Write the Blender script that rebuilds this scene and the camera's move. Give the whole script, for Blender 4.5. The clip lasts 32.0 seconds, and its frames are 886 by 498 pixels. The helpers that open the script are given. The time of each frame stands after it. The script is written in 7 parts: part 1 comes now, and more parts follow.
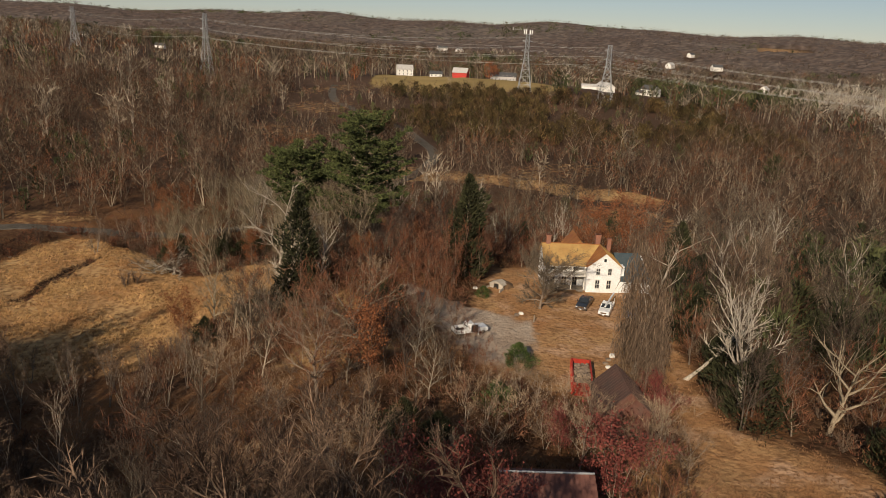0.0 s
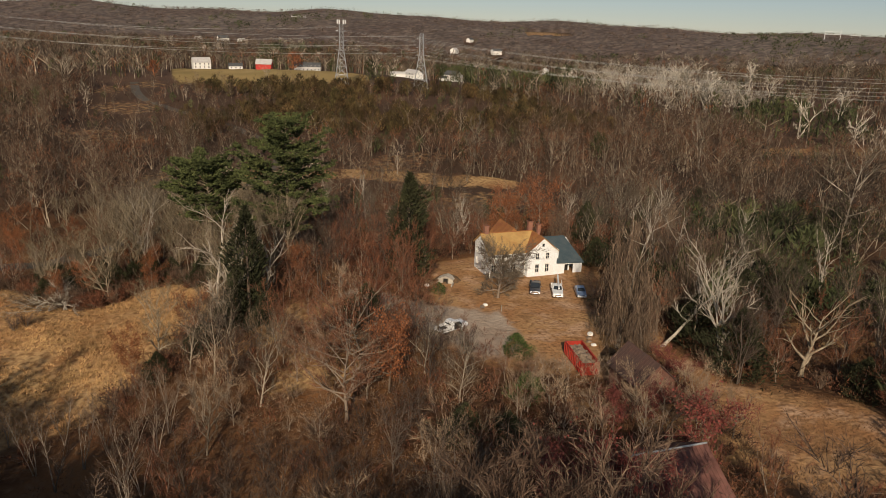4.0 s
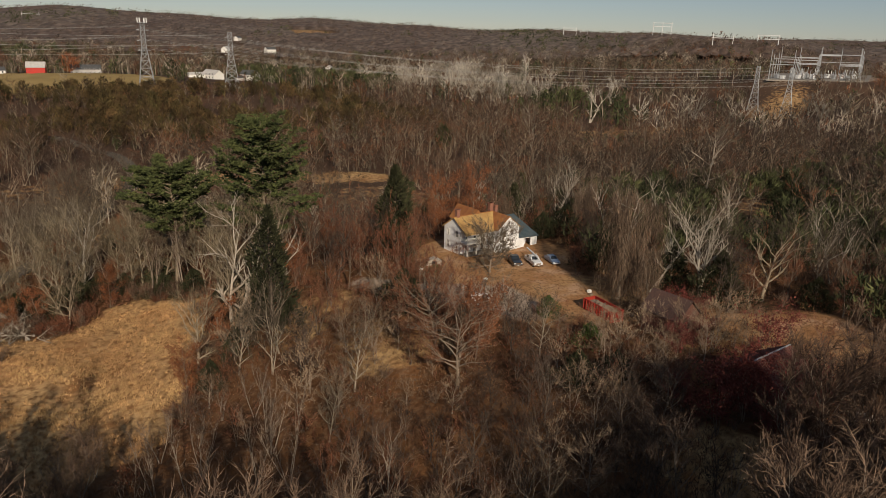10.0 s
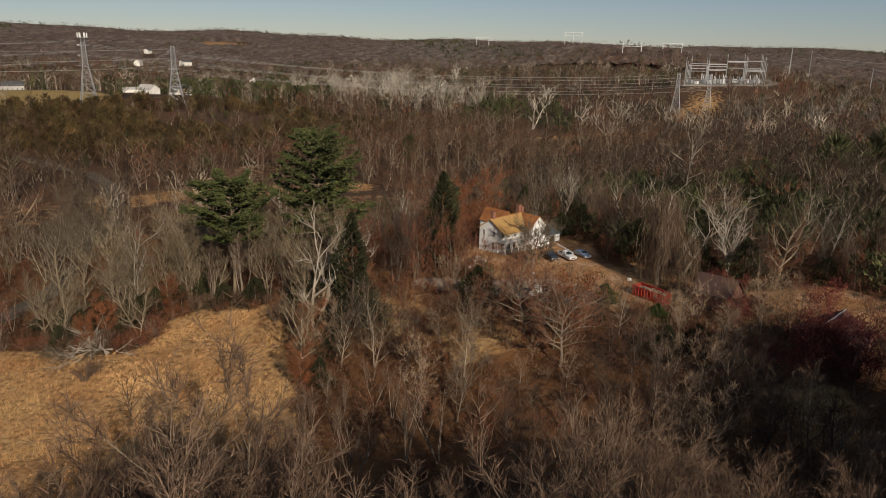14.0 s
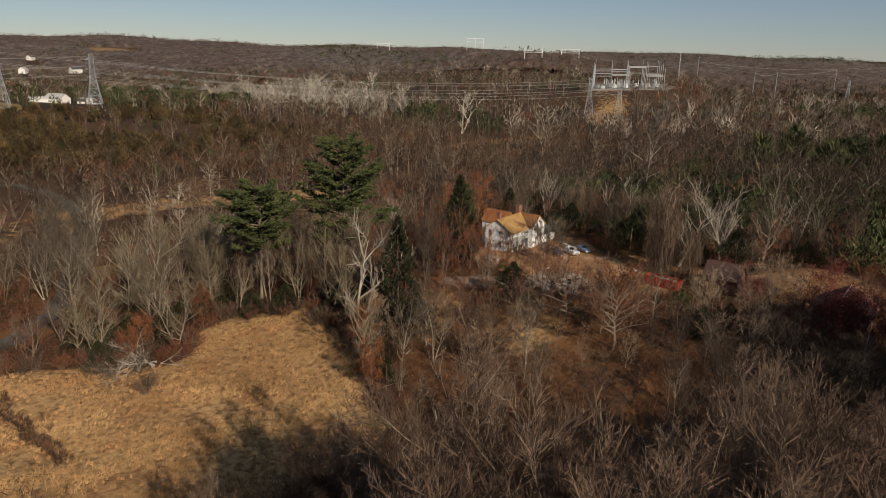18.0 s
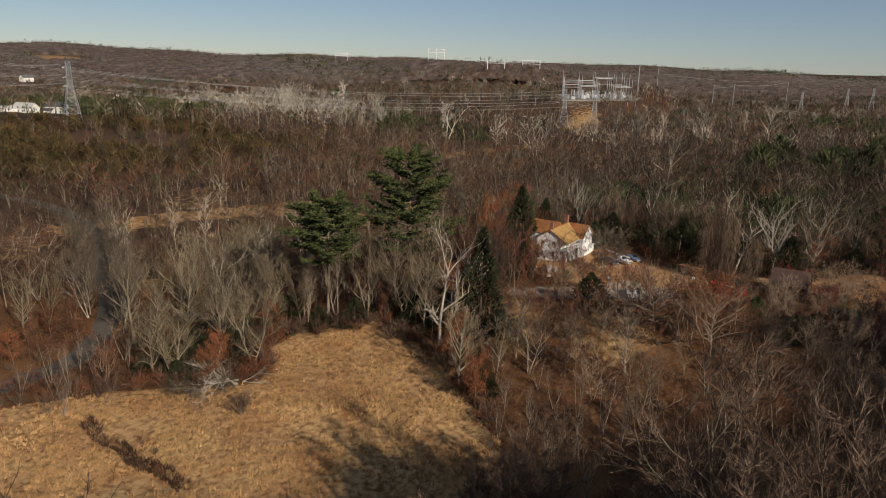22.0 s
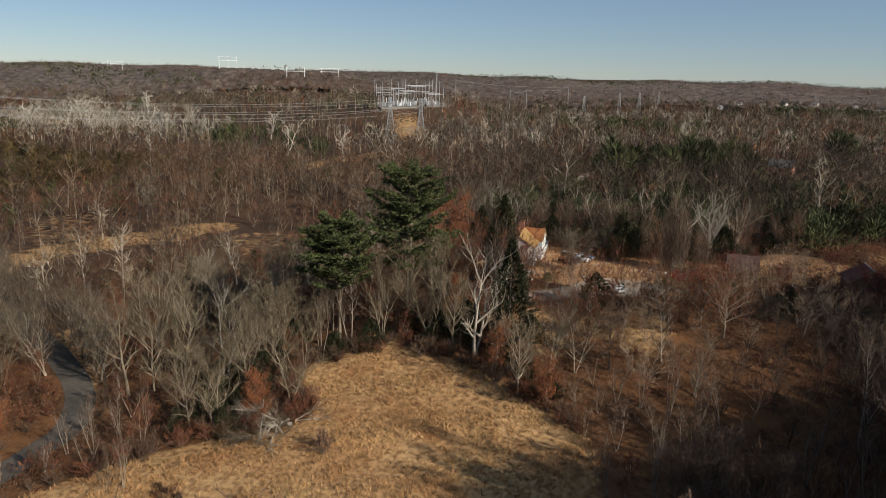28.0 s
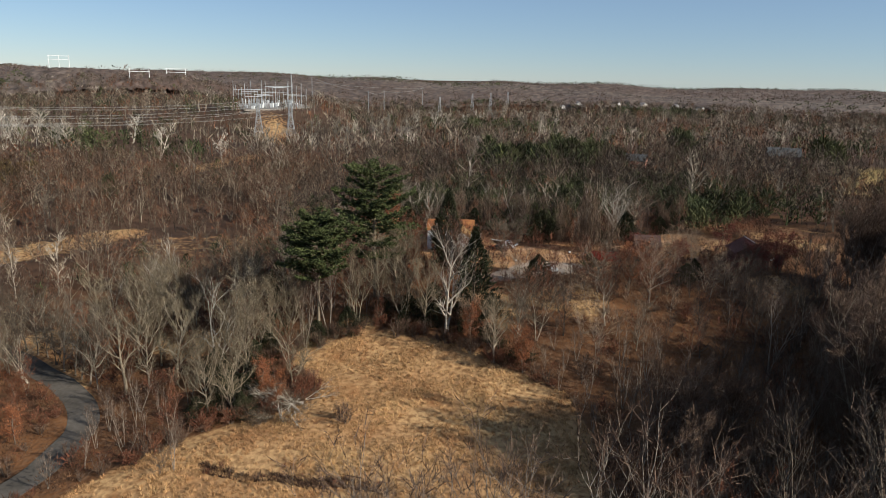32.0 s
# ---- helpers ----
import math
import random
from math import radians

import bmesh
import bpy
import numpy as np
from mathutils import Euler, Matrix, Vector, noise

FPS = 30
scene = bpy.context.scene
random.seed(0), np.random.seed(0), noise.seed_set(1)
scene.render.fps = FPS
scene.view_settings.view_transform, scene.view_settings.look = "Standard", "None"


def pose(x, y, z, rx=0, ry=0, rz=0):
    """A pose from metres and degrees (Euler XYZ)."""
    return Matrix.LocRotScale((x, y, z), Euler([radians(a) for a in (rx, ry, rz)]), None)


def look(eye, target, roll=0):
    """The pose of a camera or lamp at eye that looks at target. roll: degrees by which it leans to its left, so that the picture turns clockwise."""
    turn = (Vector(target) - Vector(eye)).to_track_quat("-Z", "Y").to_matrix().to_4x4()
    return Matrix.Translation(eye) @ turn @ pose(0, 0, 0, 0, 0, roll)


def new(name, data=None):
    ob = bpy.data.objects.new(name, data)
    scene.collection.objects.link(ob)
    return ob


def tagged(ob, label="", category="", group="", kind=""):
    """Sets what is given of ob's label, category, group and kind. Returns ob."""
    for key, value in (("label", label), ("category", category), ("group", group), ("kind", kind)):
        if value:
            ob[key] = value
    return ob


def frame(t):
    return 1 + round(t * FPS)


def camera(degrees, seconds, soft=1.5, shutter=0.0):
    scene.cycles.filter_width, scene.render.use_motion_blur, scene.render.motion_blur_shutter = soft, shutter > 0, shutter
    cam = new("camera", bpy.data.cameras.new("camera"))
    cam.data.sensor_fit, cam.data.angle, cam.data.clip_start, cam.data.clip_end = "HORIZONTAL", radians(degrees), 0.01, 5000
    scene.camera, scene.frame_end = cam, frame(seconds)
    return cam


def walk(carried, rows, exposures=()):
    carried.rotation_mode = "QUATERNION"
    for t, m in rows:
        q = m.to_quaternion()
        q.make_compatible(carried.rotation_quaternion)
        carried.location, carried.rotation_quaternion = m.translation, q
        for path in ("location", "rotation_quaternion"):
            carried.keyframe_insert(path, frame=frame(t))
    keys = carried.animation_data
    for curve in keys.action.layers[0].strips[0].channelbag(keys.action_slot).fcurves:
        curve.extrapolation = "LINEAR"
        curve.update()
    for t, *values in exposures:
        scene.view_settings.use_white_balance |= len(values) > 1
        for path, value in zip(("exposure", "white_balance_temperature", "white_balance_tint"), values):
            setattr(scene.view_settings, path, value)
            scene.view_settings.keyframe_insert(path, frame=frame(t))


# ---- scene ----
cam = camera(63.4, 32.0, soft=0.8)
PATH = [
    (0, (-1.064, 1.244, 57.489), (-1.017, 3.155, 56.902), 2.6),
    (0.5, (-4.389, 1.753, 57.594), (-4.297, 3.663, 57.007), 2.5),
    (1, (-7.865, 2.24, 57.735), (-7.723, 4.146, 57.147), 2.5),
    (1.5, (-11.262, 2.849, 57.89), (-11.068, 4.75, 57.301), 2.3),
    (2, (-14.613, 3.668, 57.95), (-14.354, 5.561, 57.358), 2.2),
    (2.5, (-18.105, 4.354, 57.948), (-17.762, 6.233, 57.355), 2.2),
    (3, (-21.656, 4.948, 58.039), (-21.223, 6.809, 57.445), 2.1),
    (3.5, (-25.052, 5.587, 58.129), (-24.534, 7.425, 57.535), 2.0),
    (4, (-28.813, 6.304, 58.312), (-28.203, 8.112, 57.714), 1.9),
    (4.5, (-31.931, 6.893, 58.374), (-31.244, 8.673, 57.775), 1.8),
    (6.5, (-45.254, 10.512, 57.94), (-44.341, 12.186, 57.338), 1.7),
    (7, (-49.125, 11.143, 57.838), (-48.166, 12.792, 57.238), 1.9),
    (7.5, (-52.463, 11.676, 57.839), (-51.465, 13.302, 57.241), 1.9),
    (8, (-56.172, 12.458, 57.671), (-55.127, 14.056, 57.075), 1.8),
    (8.5, (-59.616, 13.071, 57.626), (-58.537, 14.647, 57.031), 1.8),
    (9, (-63.292, 13.857, 57.609), (-62.183, 15.412, 57.016), 1.8),
    (9.5, (-66.483, 14.744, 57.625), (-65.346, 16.279, 57.034), 1.8),
    (10, (-70.049, 15.75, 57.642), (-68.884, 17.267, 57.056), 1.7),
    (10.5, (-73.481, 16.728, 57.792), (-72.29, 18.225, 57.209), 1.6),
    (11, (-77.196, 17.73, 57.87), (-75.977, 19.206, 57.292), 1.5),
    (11.5, (-80.713, 18.929, 58.021), (-79.463, 20.38, 57.447), 1.5),
    (12, (-84.557, 20.395, 58.206), (-83.283, 21.826, 57.636), 1.5),
    (12.5, (-88.004, 21.664, 58.226), (-86.71, 23.081, 57.659), 1.5),
    (13, (-91.573, 22.929, 58.239), (-90.261, 24.33, 57.675), 1.4),
    (13.5, (-94.866, 23.913, 58.359), (-93.535, 25.296, 57.799), 1.3),
    (14, (-98.343, 25.375, 58.429), (-96.992, 26.74, 57.873), 1.2),
    (14.5, (-101.479, 26.851, 58.54), (-100.109, 28.199, 57.987), 1.2),
    (16.5, (-113.836, 33.5, 58.829), (-112.373, 34.752, 58.287), 1.1),
    (17, (-116.705, 35.767, 58.91), (-115.215, 36.987, 58.369), 1.2),
    (17.5, (-118.937, 37.742, 58.905), (-117.424, 38.935, 58.366), 1.2),
    (18, (-121.33, 39.934, 59.033), (-119.79, 41.091, 58.496), 1.2),
    (18.5, (-123.351, 41.962, 59.105), (-121.784, 43.084, 58.569), 1.3),
    (19, (-125.447, 44.235, 59.045), (-123.861, 45.33, 58.513), 1.2),
    (19.5, (-126.997, 46.487, 58.883), (-125.398, 47.565, 58.353), 1.2),
    (20, (-128.804, 48.929, 58.751), (-127.196, 49.996, 58.226), 1.1),
    (20.5, (-130.145, 51.563, 58.593), (-128.532, 52.624, 58.071), 1.2),
    (21, (-131.679, 54.54, 58.596), (-130.063, 55.598, 58.077), 1.3),
    (21.5, (-133.177, 57.417, 58.615), (-131.558, 58.472, 58.101), 1.5),
    (22, (-134.881, 60.59, 58.583), (-133.257, 61.641, 58.075), 1.6),
    (22.5, (-136.252, 63.486, 58.495), (-134.62, 64.526, 57.991), 1.6),
    (23, (-137.547, 66.733, 58.444), (-135.9, 67.749, 57.943), 1.6),
    (23.5, (-138.934, 69.987, 58.412), (-137.262, 70.966, 57.914), 1.5),
    (24, (-140.424, 73.48, 58.505), (-138.724, 74.411, 58.011), 1.5),
    (24.5, (-141.989, 76.975, 58.729), (-140.262, 77.855, 58.235), 1.4),
    (26.5, (-149.121, 91.142, 59.132), (-147.312, 91.849, 58.653), 1.5),
    (27, (-150.791, 94.648, 59.163), (-148.961, 95.299, 58.685), 1.5),
    (27.5, (-152.319, 97.984, 59.119), (-150.469, 98.575, 58.642), 1.4),
    (28, (-153.978, 101.035, 59.051), (-152.107, 101.559, 58.575), 1.3),
    (28.5, (-155.786, 104.153, 59.087), (-153.895, 104.599, 58.612), 1.3),
    (29, (-157.968, 106.982, 59.136), (-156.061, 107.354, 58.662), 1.2),
    (29.5, (-160.659, 109.548, 59.271), (-158.739, 109.85, 58.799), 1.2),
    (30, (-163.266, 111.995, 59.443), (-161.337, 112.235, 58.97), 1.2),
    (30.5, (-165.789, 114.628, 59.562), (-163.855, 114.817, 59.091), 1.2),
    (31, (-168.405, 117.233, 59.719), (-166.466, 117.385, 59.25), 1.2),
    (31.5, (-171.345, 119.589, 59.805), (-169.405, 119.719, 59.337), 1.3),
    (32, (-174.106, 122.224, 59.98), (-172.164, 122.336, 59.515), 1.5),
]
walk(cam, [(t, look(eye, target, roll)) for t, eye, target, roll in PATH],
     [(0, -0.04, 6950, 12), (4, -0.1, 6850, 12), (9, -0.24, 6700, 12), (14, -0.22, 6600, 12), (20, -0.12, 6400, 11), (25, 0.03, 6200, 10), (28, 0.18, 6000, 8), (32, 0.48, 5800, 7)])

# ---- light ----
SUN_AZ, SUN_EL = 201.0, 27.0          # degrees clockwise from +y, degrees above the horizon
to_sun = Vector((math.sin(radians(SUN_AZ)) * math.cos(radians(SUN_EL)),
                 math.cos(radians(SUN_AZ)) * math.cos(radians(SUN_EL)), math.sin(radians(SUN_EL))))
world = bpy.data.worlds.new("winter_sky")
scene.world = world
world.use_nodes = True
wn = world.node_tree
sky = wn.nodes.new("ShaderNodeTexSky")
sky.sky_type, sky.sun_disc = "NISHITA", False
sky.sun_elevation, sky.sun_rotation = radians(SUN_EL), radians(SUN_AZ)
sky.air_density, sky.dust_density, sky.ozone_density = 0.8, 0.0, 1.5
wn.nodes["Background"].inputs["Strength"].default_value = 0.05
cool = wn.nodes.new("ShaderNodeMix")          # the clear, cool air of a winter day
cool.data_type, cool.blend_type = "RGBA", "MULTIPLY"
cool.inputs[0].default_value, cool.inputs[7].default_value = 1.0, (0.96, 1.0, 1.09, 1)
wn.links.new(sky.outputs[0], cool.inputs[6])
haze = wn.nodes.new("ShaderNodeMix")          # thin even haze over the whole dome
haze.data_type = "RGBA"
haze.inputs[0].default_value, haze.inputs[7].default_value = 0.22, (8.2, 9.8, 11.4, 1)
wn.links.new(cool.outputs[2], haze.inputs[6])
wn.links.new(haze.outputs[2], wn.nodes["Background"].inputs[0])
sun = new("sun", bpy.data.lights.new("sun", "SUN"))
sun.data.energy, sun.data.angle, sun.data.color = 5.0, radians(0.53), (1.0, 0.88, 0.72)
sun.matrix_world = look(to_sun * 100, (0, 0, 0))


# ---- materials ----
def mat(name, c1, c2, scale=1.0, rough=0.9, bump=0.3, rnd=0.0, island=0.0, spec=0.2, metal=0.0, fine=6.0, coat=0.0, tone=False):
    """Two colours mixed by coarse noise, broken up by finer noise, by object and by island."""
    m = bpy.data.materials.new(name)
    m.use_nodes = True
    n, l = m.node_tree.nodes, m.node_tree.links
    bsdf = n["Principled BSDF"]
    co = n.new("ShaderNodeTexCoord")
    n1, n2 = n.new("ShaderNodeTexNoise"), n.new("ShaderNodeTexNoise")
    n1.inputs["Scale"].default_value, n1.inputs["Detail"].default_value = scale, 5
    n2.inputs["Scale"].default_value, n2.inputs["Detail"].default_value = scale * fine, 4
    l.new(co.outputs["Object"], n1.inputs["Vector"]), l.new(co.outputs["Object"], n2.inputs["Vector"])
    ramp = n.new("ShaderNodeMapRange")
    ramp.inputs[1].default_value, ramp.inputs[2].default_value = 0.3, 0.7
    l.new(n1.outputs[0], ramp.inputs[0])
    mix = n.new("ShaderNodeMix")
    mix.data_type = "RGBA"
    mix.inputs[6].default_value, mix.inputs[7].default_value = (*c1, 1), (*c2, 1)
    if tone or rnd:                      # half of the mixture follows the single tree
        own, blend = n.new("ShaderNodeAttribute" if tone else "ShaderNodeObjectInfo"), n.new("ShaderNodeMix")
        if tone:
            own.attribute_name = "hue"
        blend.inputs[0].default_value = 0.65
        l.new(ramp.outputs[0], blend.inputs[2]), l.new(own.outputs["Fac" if tone else "Random"], blend.inputs[3])
        l.new(blend.outputs[0], mix.inputs[0])
    else:
        l.new(ramp.outputs[0], mix.inputs[0])
    value = n.new("ShaderNodeMath")
    value.operation = "MULTIPLY_ADD"
    value.inputs[1].default_value, value.inputs[2].default_value = (1.7, 0.15) if rnd or island or tone else (0.7, 0.65)
    l.new(n2.outputs[0], value.inputs[0])
    out = value
    for amount, kind, socket in ((rnd, "ShaderNodeObjectInfo", "Random"), (island, "ShaderNodeNewGeometry", "Random Per Island")):
        if amount:
            info, ma, mu = n.new(kind), n.new("ShaderNodeMath"), n.new("ShaderNodeMath")
            ma.operation, mu.operation = "MULTIPLY_ADD", "MULTIPLY"
            ma.inputs[1].default_value, ma.inputs[2].default_value = 2 * amount, 1 - amount
            l.new(info.outputs[socket], ma.inputs[0])
            l.new(ma.outputs[0], mu.inputs[0]), l.new(out.outputs[0], mu.inputs[1])
            out = mu
    if tone:
        att, mu = n.new("ShaderNodeAttribute"), n.new("ShaderNodeMath")
        att.attribute_name, mu.operation = "tone", "MULTIPLY"
        l.new(att.outputs["Fac"], mu.inputs[0]), l.new(out.outputs[0], mu.inputs[1])
        out = mu
    hsv = n.new("ShaderNodeHueSaturation")
    l.new(mix.outputs[2], hsv.inputs["Color"]), l.new(out.outputs[0], hsv.inputs["Value"])
    l.new(hsv.outputs[0], bsdf.inputs["Base Color"])
    bsdf.inputs["Roughness"].default_value, bsdf.inputs["Metallic"].default_value = rough, metal
    bsdf.inputs["Specular IOR Level"].default_value = spec
    bsdf.inputs["Coat Weight"].default_value = coat
    if bump:
        b = n.new("ShaderNodeBump")
        b.inputs["Strength"].default_value, b.inputs["Distance"].default_value = bump, 0.05
        l.new(n2.outputs[0], b.inputs["Height"]), l.new(b.outputs[0], bsdf.inputs["Normal"])
    return m


BARK_BROWN = mat("bark_brown", (0.14, 0.1, 0.072), (0.22, 0.17, 0.125), 1.5, rnd=0.25)
BARK_GREY = mat("bark_grey", (0.17, 0.127, 0.08), (0.33, 0.27, 0.19), 1.2, rnd=0.2)
BARK_MID = mat("bark_mid", (0.15, 0.115, 0.08), (0.3, 0.25, 0.185), 1.2, rnd=0.3)
BARK_STEM = mat("bark_stem", (0.32, 0.26, 0.2), (0.2, 0.155, 0.115), 1.0, rnd=0.25)
BARK_PALE = mat("bark_pale", (0.5, 0.44, 0.355), (0.32, 0.27, 0.21), 0.7, rnd=0.12)
TWIG_BROWN = mat("twig_brown", (0.1, 0.058, 0.038), (0.145, 0.098, 0.066), 0.3, rnd=0.3, island=0.35, bump=0)
TWIG_ASH = mat("twig_ash", (0.135, 0.1, 0.06), (0.21, 0.168, 0.106), 0.3, rnd=0.25, island=0.3, bump=0)
# twigs darkened in base colour to carry the shade of the woods
TWIG_SHADE = mat("twig_shade", (0.05, 0.033, 0.024), (0.08, 0.056, 0.041), 0.3, rnd=0.3, island=0.35, bump=0)
# woods_brown again, darkened for the shade of the eastern woods
WOODS_SHADE = mat("woods_shade", (0.034, 0.023, 0.016), (0.06, 0.042, 0.03), 0.025, island=0.3, bump=0, fine=5, tone=True)
# bark with the same shade put into its colour
BARK_SHADE = mat("bark_shade", (0.07, 0.051, 0.038), (0.15, 0.117, 0.09), 1.2, rnd=0.3)
# darker than the other twigs: shade low between the trees is in this colour
BRAMBLE = mat("bramble", (0.048, 0.026, 0.016), (0.08, 0.045, 0.026), 0.12, island=0.4, bump=0)
TWIG_GREY = mat("twig_grey", (0.062, 0.044, 0.029), (0.118, 0.094, 0.066), 0.3, rnd=0.25, island=0.3, bump=0)
TWIG_TAN = mat("twig_tan", (0.22, 0.14, 0.085), (0.32, 0.235, 0.155), 0.3, rnd=0.35, island=0.35, bump=0)
TWIG_PALE = mat("twig_pale", (0.42, 0.37, 0.3), (0.3, 0.25, 0.19), 0.3, rnd=0.15, island=0.25, bump=0)
TWIG_RED = mat("twig_red", (0.2, 0.072, 0.037), (0.12, 0.058, 0.032), 0.3, rnd=0.35, island=0.4, bump=0)
TWIG_MAROON = mat("twig_maroon", (0.19, 0.045, 0.034), (0.12, 0.038, 0.03), 0.3, rnd=0.25, island=0.4, bump=0)
LEAF_RUSSET = mat("leaf_russet", (0.24, 0.092, 0.036), (0.16, 0.06, 0.028), 0.4, rnd=0.2, island=0.45, bump=0)
NEEDLE = mat("pine_needles", (0.046, 0.058, 0.021), (0.1, 0.112, 0.038), 0.4, island=0.4, bump=0)
CEDAR_GREEN = mat("cedar_foliage", (0.026, 0.028, 0.012), (0.05, 0.05, 0.021), 0.5, rnd=0.2, island=0.4, bump=0)
BOX_GREEN = mat("shrub_green", (0.05, 0.075, 0.02), (0.085, 0.11, 0.03), 0.8, rnd=0.2, island=0.4, bump=0)
VINE_BROWN = mat("vine_stems", (0.1, 0.064, 0.042), (0.17, 0.12, 0.08), 0.3, rnd=0.2, island=0.4, bump=0)
STRAW = mat("straw_grass", (0.5, 0.32, 0.145), (0.36, 0.195, 0.085), 0.08, island=0.3, bump=0)
WEED = mat("dry_weeds", (0.225, 0.12, 0.053), (0.15, 0.079, 0.041), 0.1, rnd=0.2, island=0.35, bump=0)
WOODS_BROWN = mat("woods_brown", (0.058, 0.029, 0.017), (0.1, 0.067, 0.043), 0.025, island=0.3, bump=0, fine=5, tone=True)
WOODS_LIMB = mat("woods_limbs", (0.123, 0.09, 0.061), (0.239, 0.199, 0.145), 0.05, island=0.2, bump=0, tone=True)
# greyer than woods_brown: distance haze is mixed into the colour
WOODS_FAR_HAZE = mat("woods_far_haze", (0.061, 0.038, 0.024), (0.105, 0.082, 0.058), 0.012, island=0.3, bump=0, fine=5, tone=True)
# paler still, with the haze over the far ridges painted in
WOODS_RIDGE_HAZE = mat("woods_ridge_haze", (0.085, 0.053, 0.038), (0.13, 0.102, 0.08), 0.006, island=0.2, bump=0, fine=9, tone=True)
WOODS_RUSSET = mat("woods_russet", (0.143, 0.061, 0.029), (0.093, 0.046, 0.026), 0.03, island=0.35, bump=0, fine=5, tone=True)
SYCAMORE = mat("sycamore_limbs", (0.38, 0.34, 0.28), (0.22, 0.185, 0.14), 0.03, island=0.25, bump=0, fine=5, tone=True)
WOODS_PALE = mat("woods_pale", (0.33, 0.28, 0.22), (0.22, 0.18, 0.135), 0.03, island=0.25, bump=0, fine=5, tone=True)
WOODS_OLIVE = mat("woods_olive", (0.06, 0.05, 0.018), (0.085, 0.05, 0.022), 0.03, island=0.35, bump=0, fine=5, tone=True)
WOODS_GREEN = mat("woods_green", (0.038, 0.047, 0.02), (0.072, 0.072, 0.028), 0.03, island=0.35, bump=0, fine=5, tone=True)


# ---- the ground ----
def sig(v):
    return 1 / (1 + np.exp(-np.clip(v, -40, 40)))


def hill(x, y, cx, cy, s, h):
    return h * np.exp(-((x - cx) ** 2 + (y - cy) ** 2) / (2 * s * s))


DITCH = [(-79, 163), (-81, 156), (-80.5, 151), (-82, 146), (-81, 140), (-82, 135)]


def near_line(line, x, y):
    """Distance of points to a polyline."""
    best = np.full(np.shape(x), 1e9)
    for (x0, y0), (x1, y1) in zip(line, line[1:]):
        dx, dy = x1 - x0, y1 - y0
        u = np.clip(((x - x0) * dx + (y - y0) * dy) / (dx * dx + dy * dy), 0, 1)
        best = np.minimum(best, np.hypot(x - x0 - u * dx, y - y0 - u * dy))
    return best


def height(x, y):
    """The height of the land at (x, y)."""
    x, y = np.asarray(x, float), np.asarray(y, float)
    z = 1.3 + (11.2 * sig((x + 27) / 8.5) * sig((164 - y) / 12) + 4.0 * sig((62 - y) / 9) * sig((x - 4) / 12)) * sig((165 - x) / 28)
    z = z - 2.2 * sig((y - 172) / 9) + 3.5 * sig((x - 140) / 30) * sig((110 - y) / 30)
    r = np.hypot(x + 40, y - 120)
    s = np.clip((r - 420) / 2300, 0, 1)
    z = z + 42 * s * s * (3 - 2 * s)
    bearing = np.arctan2(x + 100, y - 100)
    z = z + s * s * (34 * sig((0.56 - bearing) / 0.16) - 22 * sig((bearing - 1.45) / 0.12) + 7 * np.sin(bearing * 17 + r / 700) + 4 * np.sin(bearing * 41))
    z = z + hill(x, y, 60, 570, 130, 18)
    z = z + hill(x, y, -520, 860, 300, 26) + hill(x, y, 640, 560, 120, 17) + hill(x, y, -250, 420, 130, 8) + hill(x, y, 1070, 740, 170, 32) + hill(x, y, 640, 330, 100, 4) + hill(x, y, 1347, 1354, 190, 10) + hill(x, y, 1140, 930, 110, 14) + hill(x, y, 1030, 680, 80, 6) + hill(x, y, 2000, 1900, 200, 18) + hill(x, y, 1300, 2620, 260, 13)
    far = np.clip((r - 400) / 500, 0, 1)
    z = z + far * (4.5 * np.sin(x / 163 + 1.3) * np.cos(y / 191 + 0.4) + 6.5 * np.sin(x / 417 + y / 520 + 2.0))
    z = z + 0.35 * np.sin(x / 7.3 + 0.6) * np.sin(y / 8.9 + 1.1) + 0.18 * np.sin(x / 2.7 + y / 3.9)
    z = z + hill(x, y, -135, 92, 26, 9)
    pad = sig((np.hypot((x - 700) / 1.5, y - 392) - 95) / -8)
    z = z * (1 - pad) + 21.3 * pad
    z = z - 0.8 * np.exp(-(near_line(DITCH, x, y) / 0.9) ** 2)
    yard = sig((np.hypot((x - 22) / 1.0, (y - 108) / 1.25) - 22) / -2.5)
    return z * (1 - yard) + 12.1 * yard


def ground_at(x, y):
    return float(height(x, y))


def inside(poly, x, y):
    """Signed-ish test: which of the points lie in the polygon."""
    x, y = np.asarray(x, float), np.asarray(y, float)
    res = np.zeros(x.shape, bool)
    for (x0, y0), (x1, y1) in zip(poly, poly[1:] + poly[:1]):
        if y0 != y1:
            res ^= ((y0 > y) != (y1 > y)) & (x < (x1 - x0) * (y - y0) / (y1 - y0) + x0)
    return res


FIELD = [(-96, 182), (-84, 178), (-72, 171), (-66, 166), (-60, 156), (-54, 151), (-49, 153), (-44, 160), (-37, 160), (-28, 144), (-32, 127), (-40, 118), (-47, 106),
         (-62, 103), (-77, 104), (-98, 106), (-99, 150)]
YARD = [(3, 101), (8, 92), (16, 85), (24, 84), (28, 94), (32, 106), (42, 116), (45, 128), (40, 142), (14, 140), (8, 122)]
SIDE_FIELD = [(25, 50), (33, 48), (46, 56), (48, 66), (43, 73), (36.5, 76), (37, 90), (38.5, 104), (35.5, 108), (33.5, 97), (31, 84), (28.5, 70)]
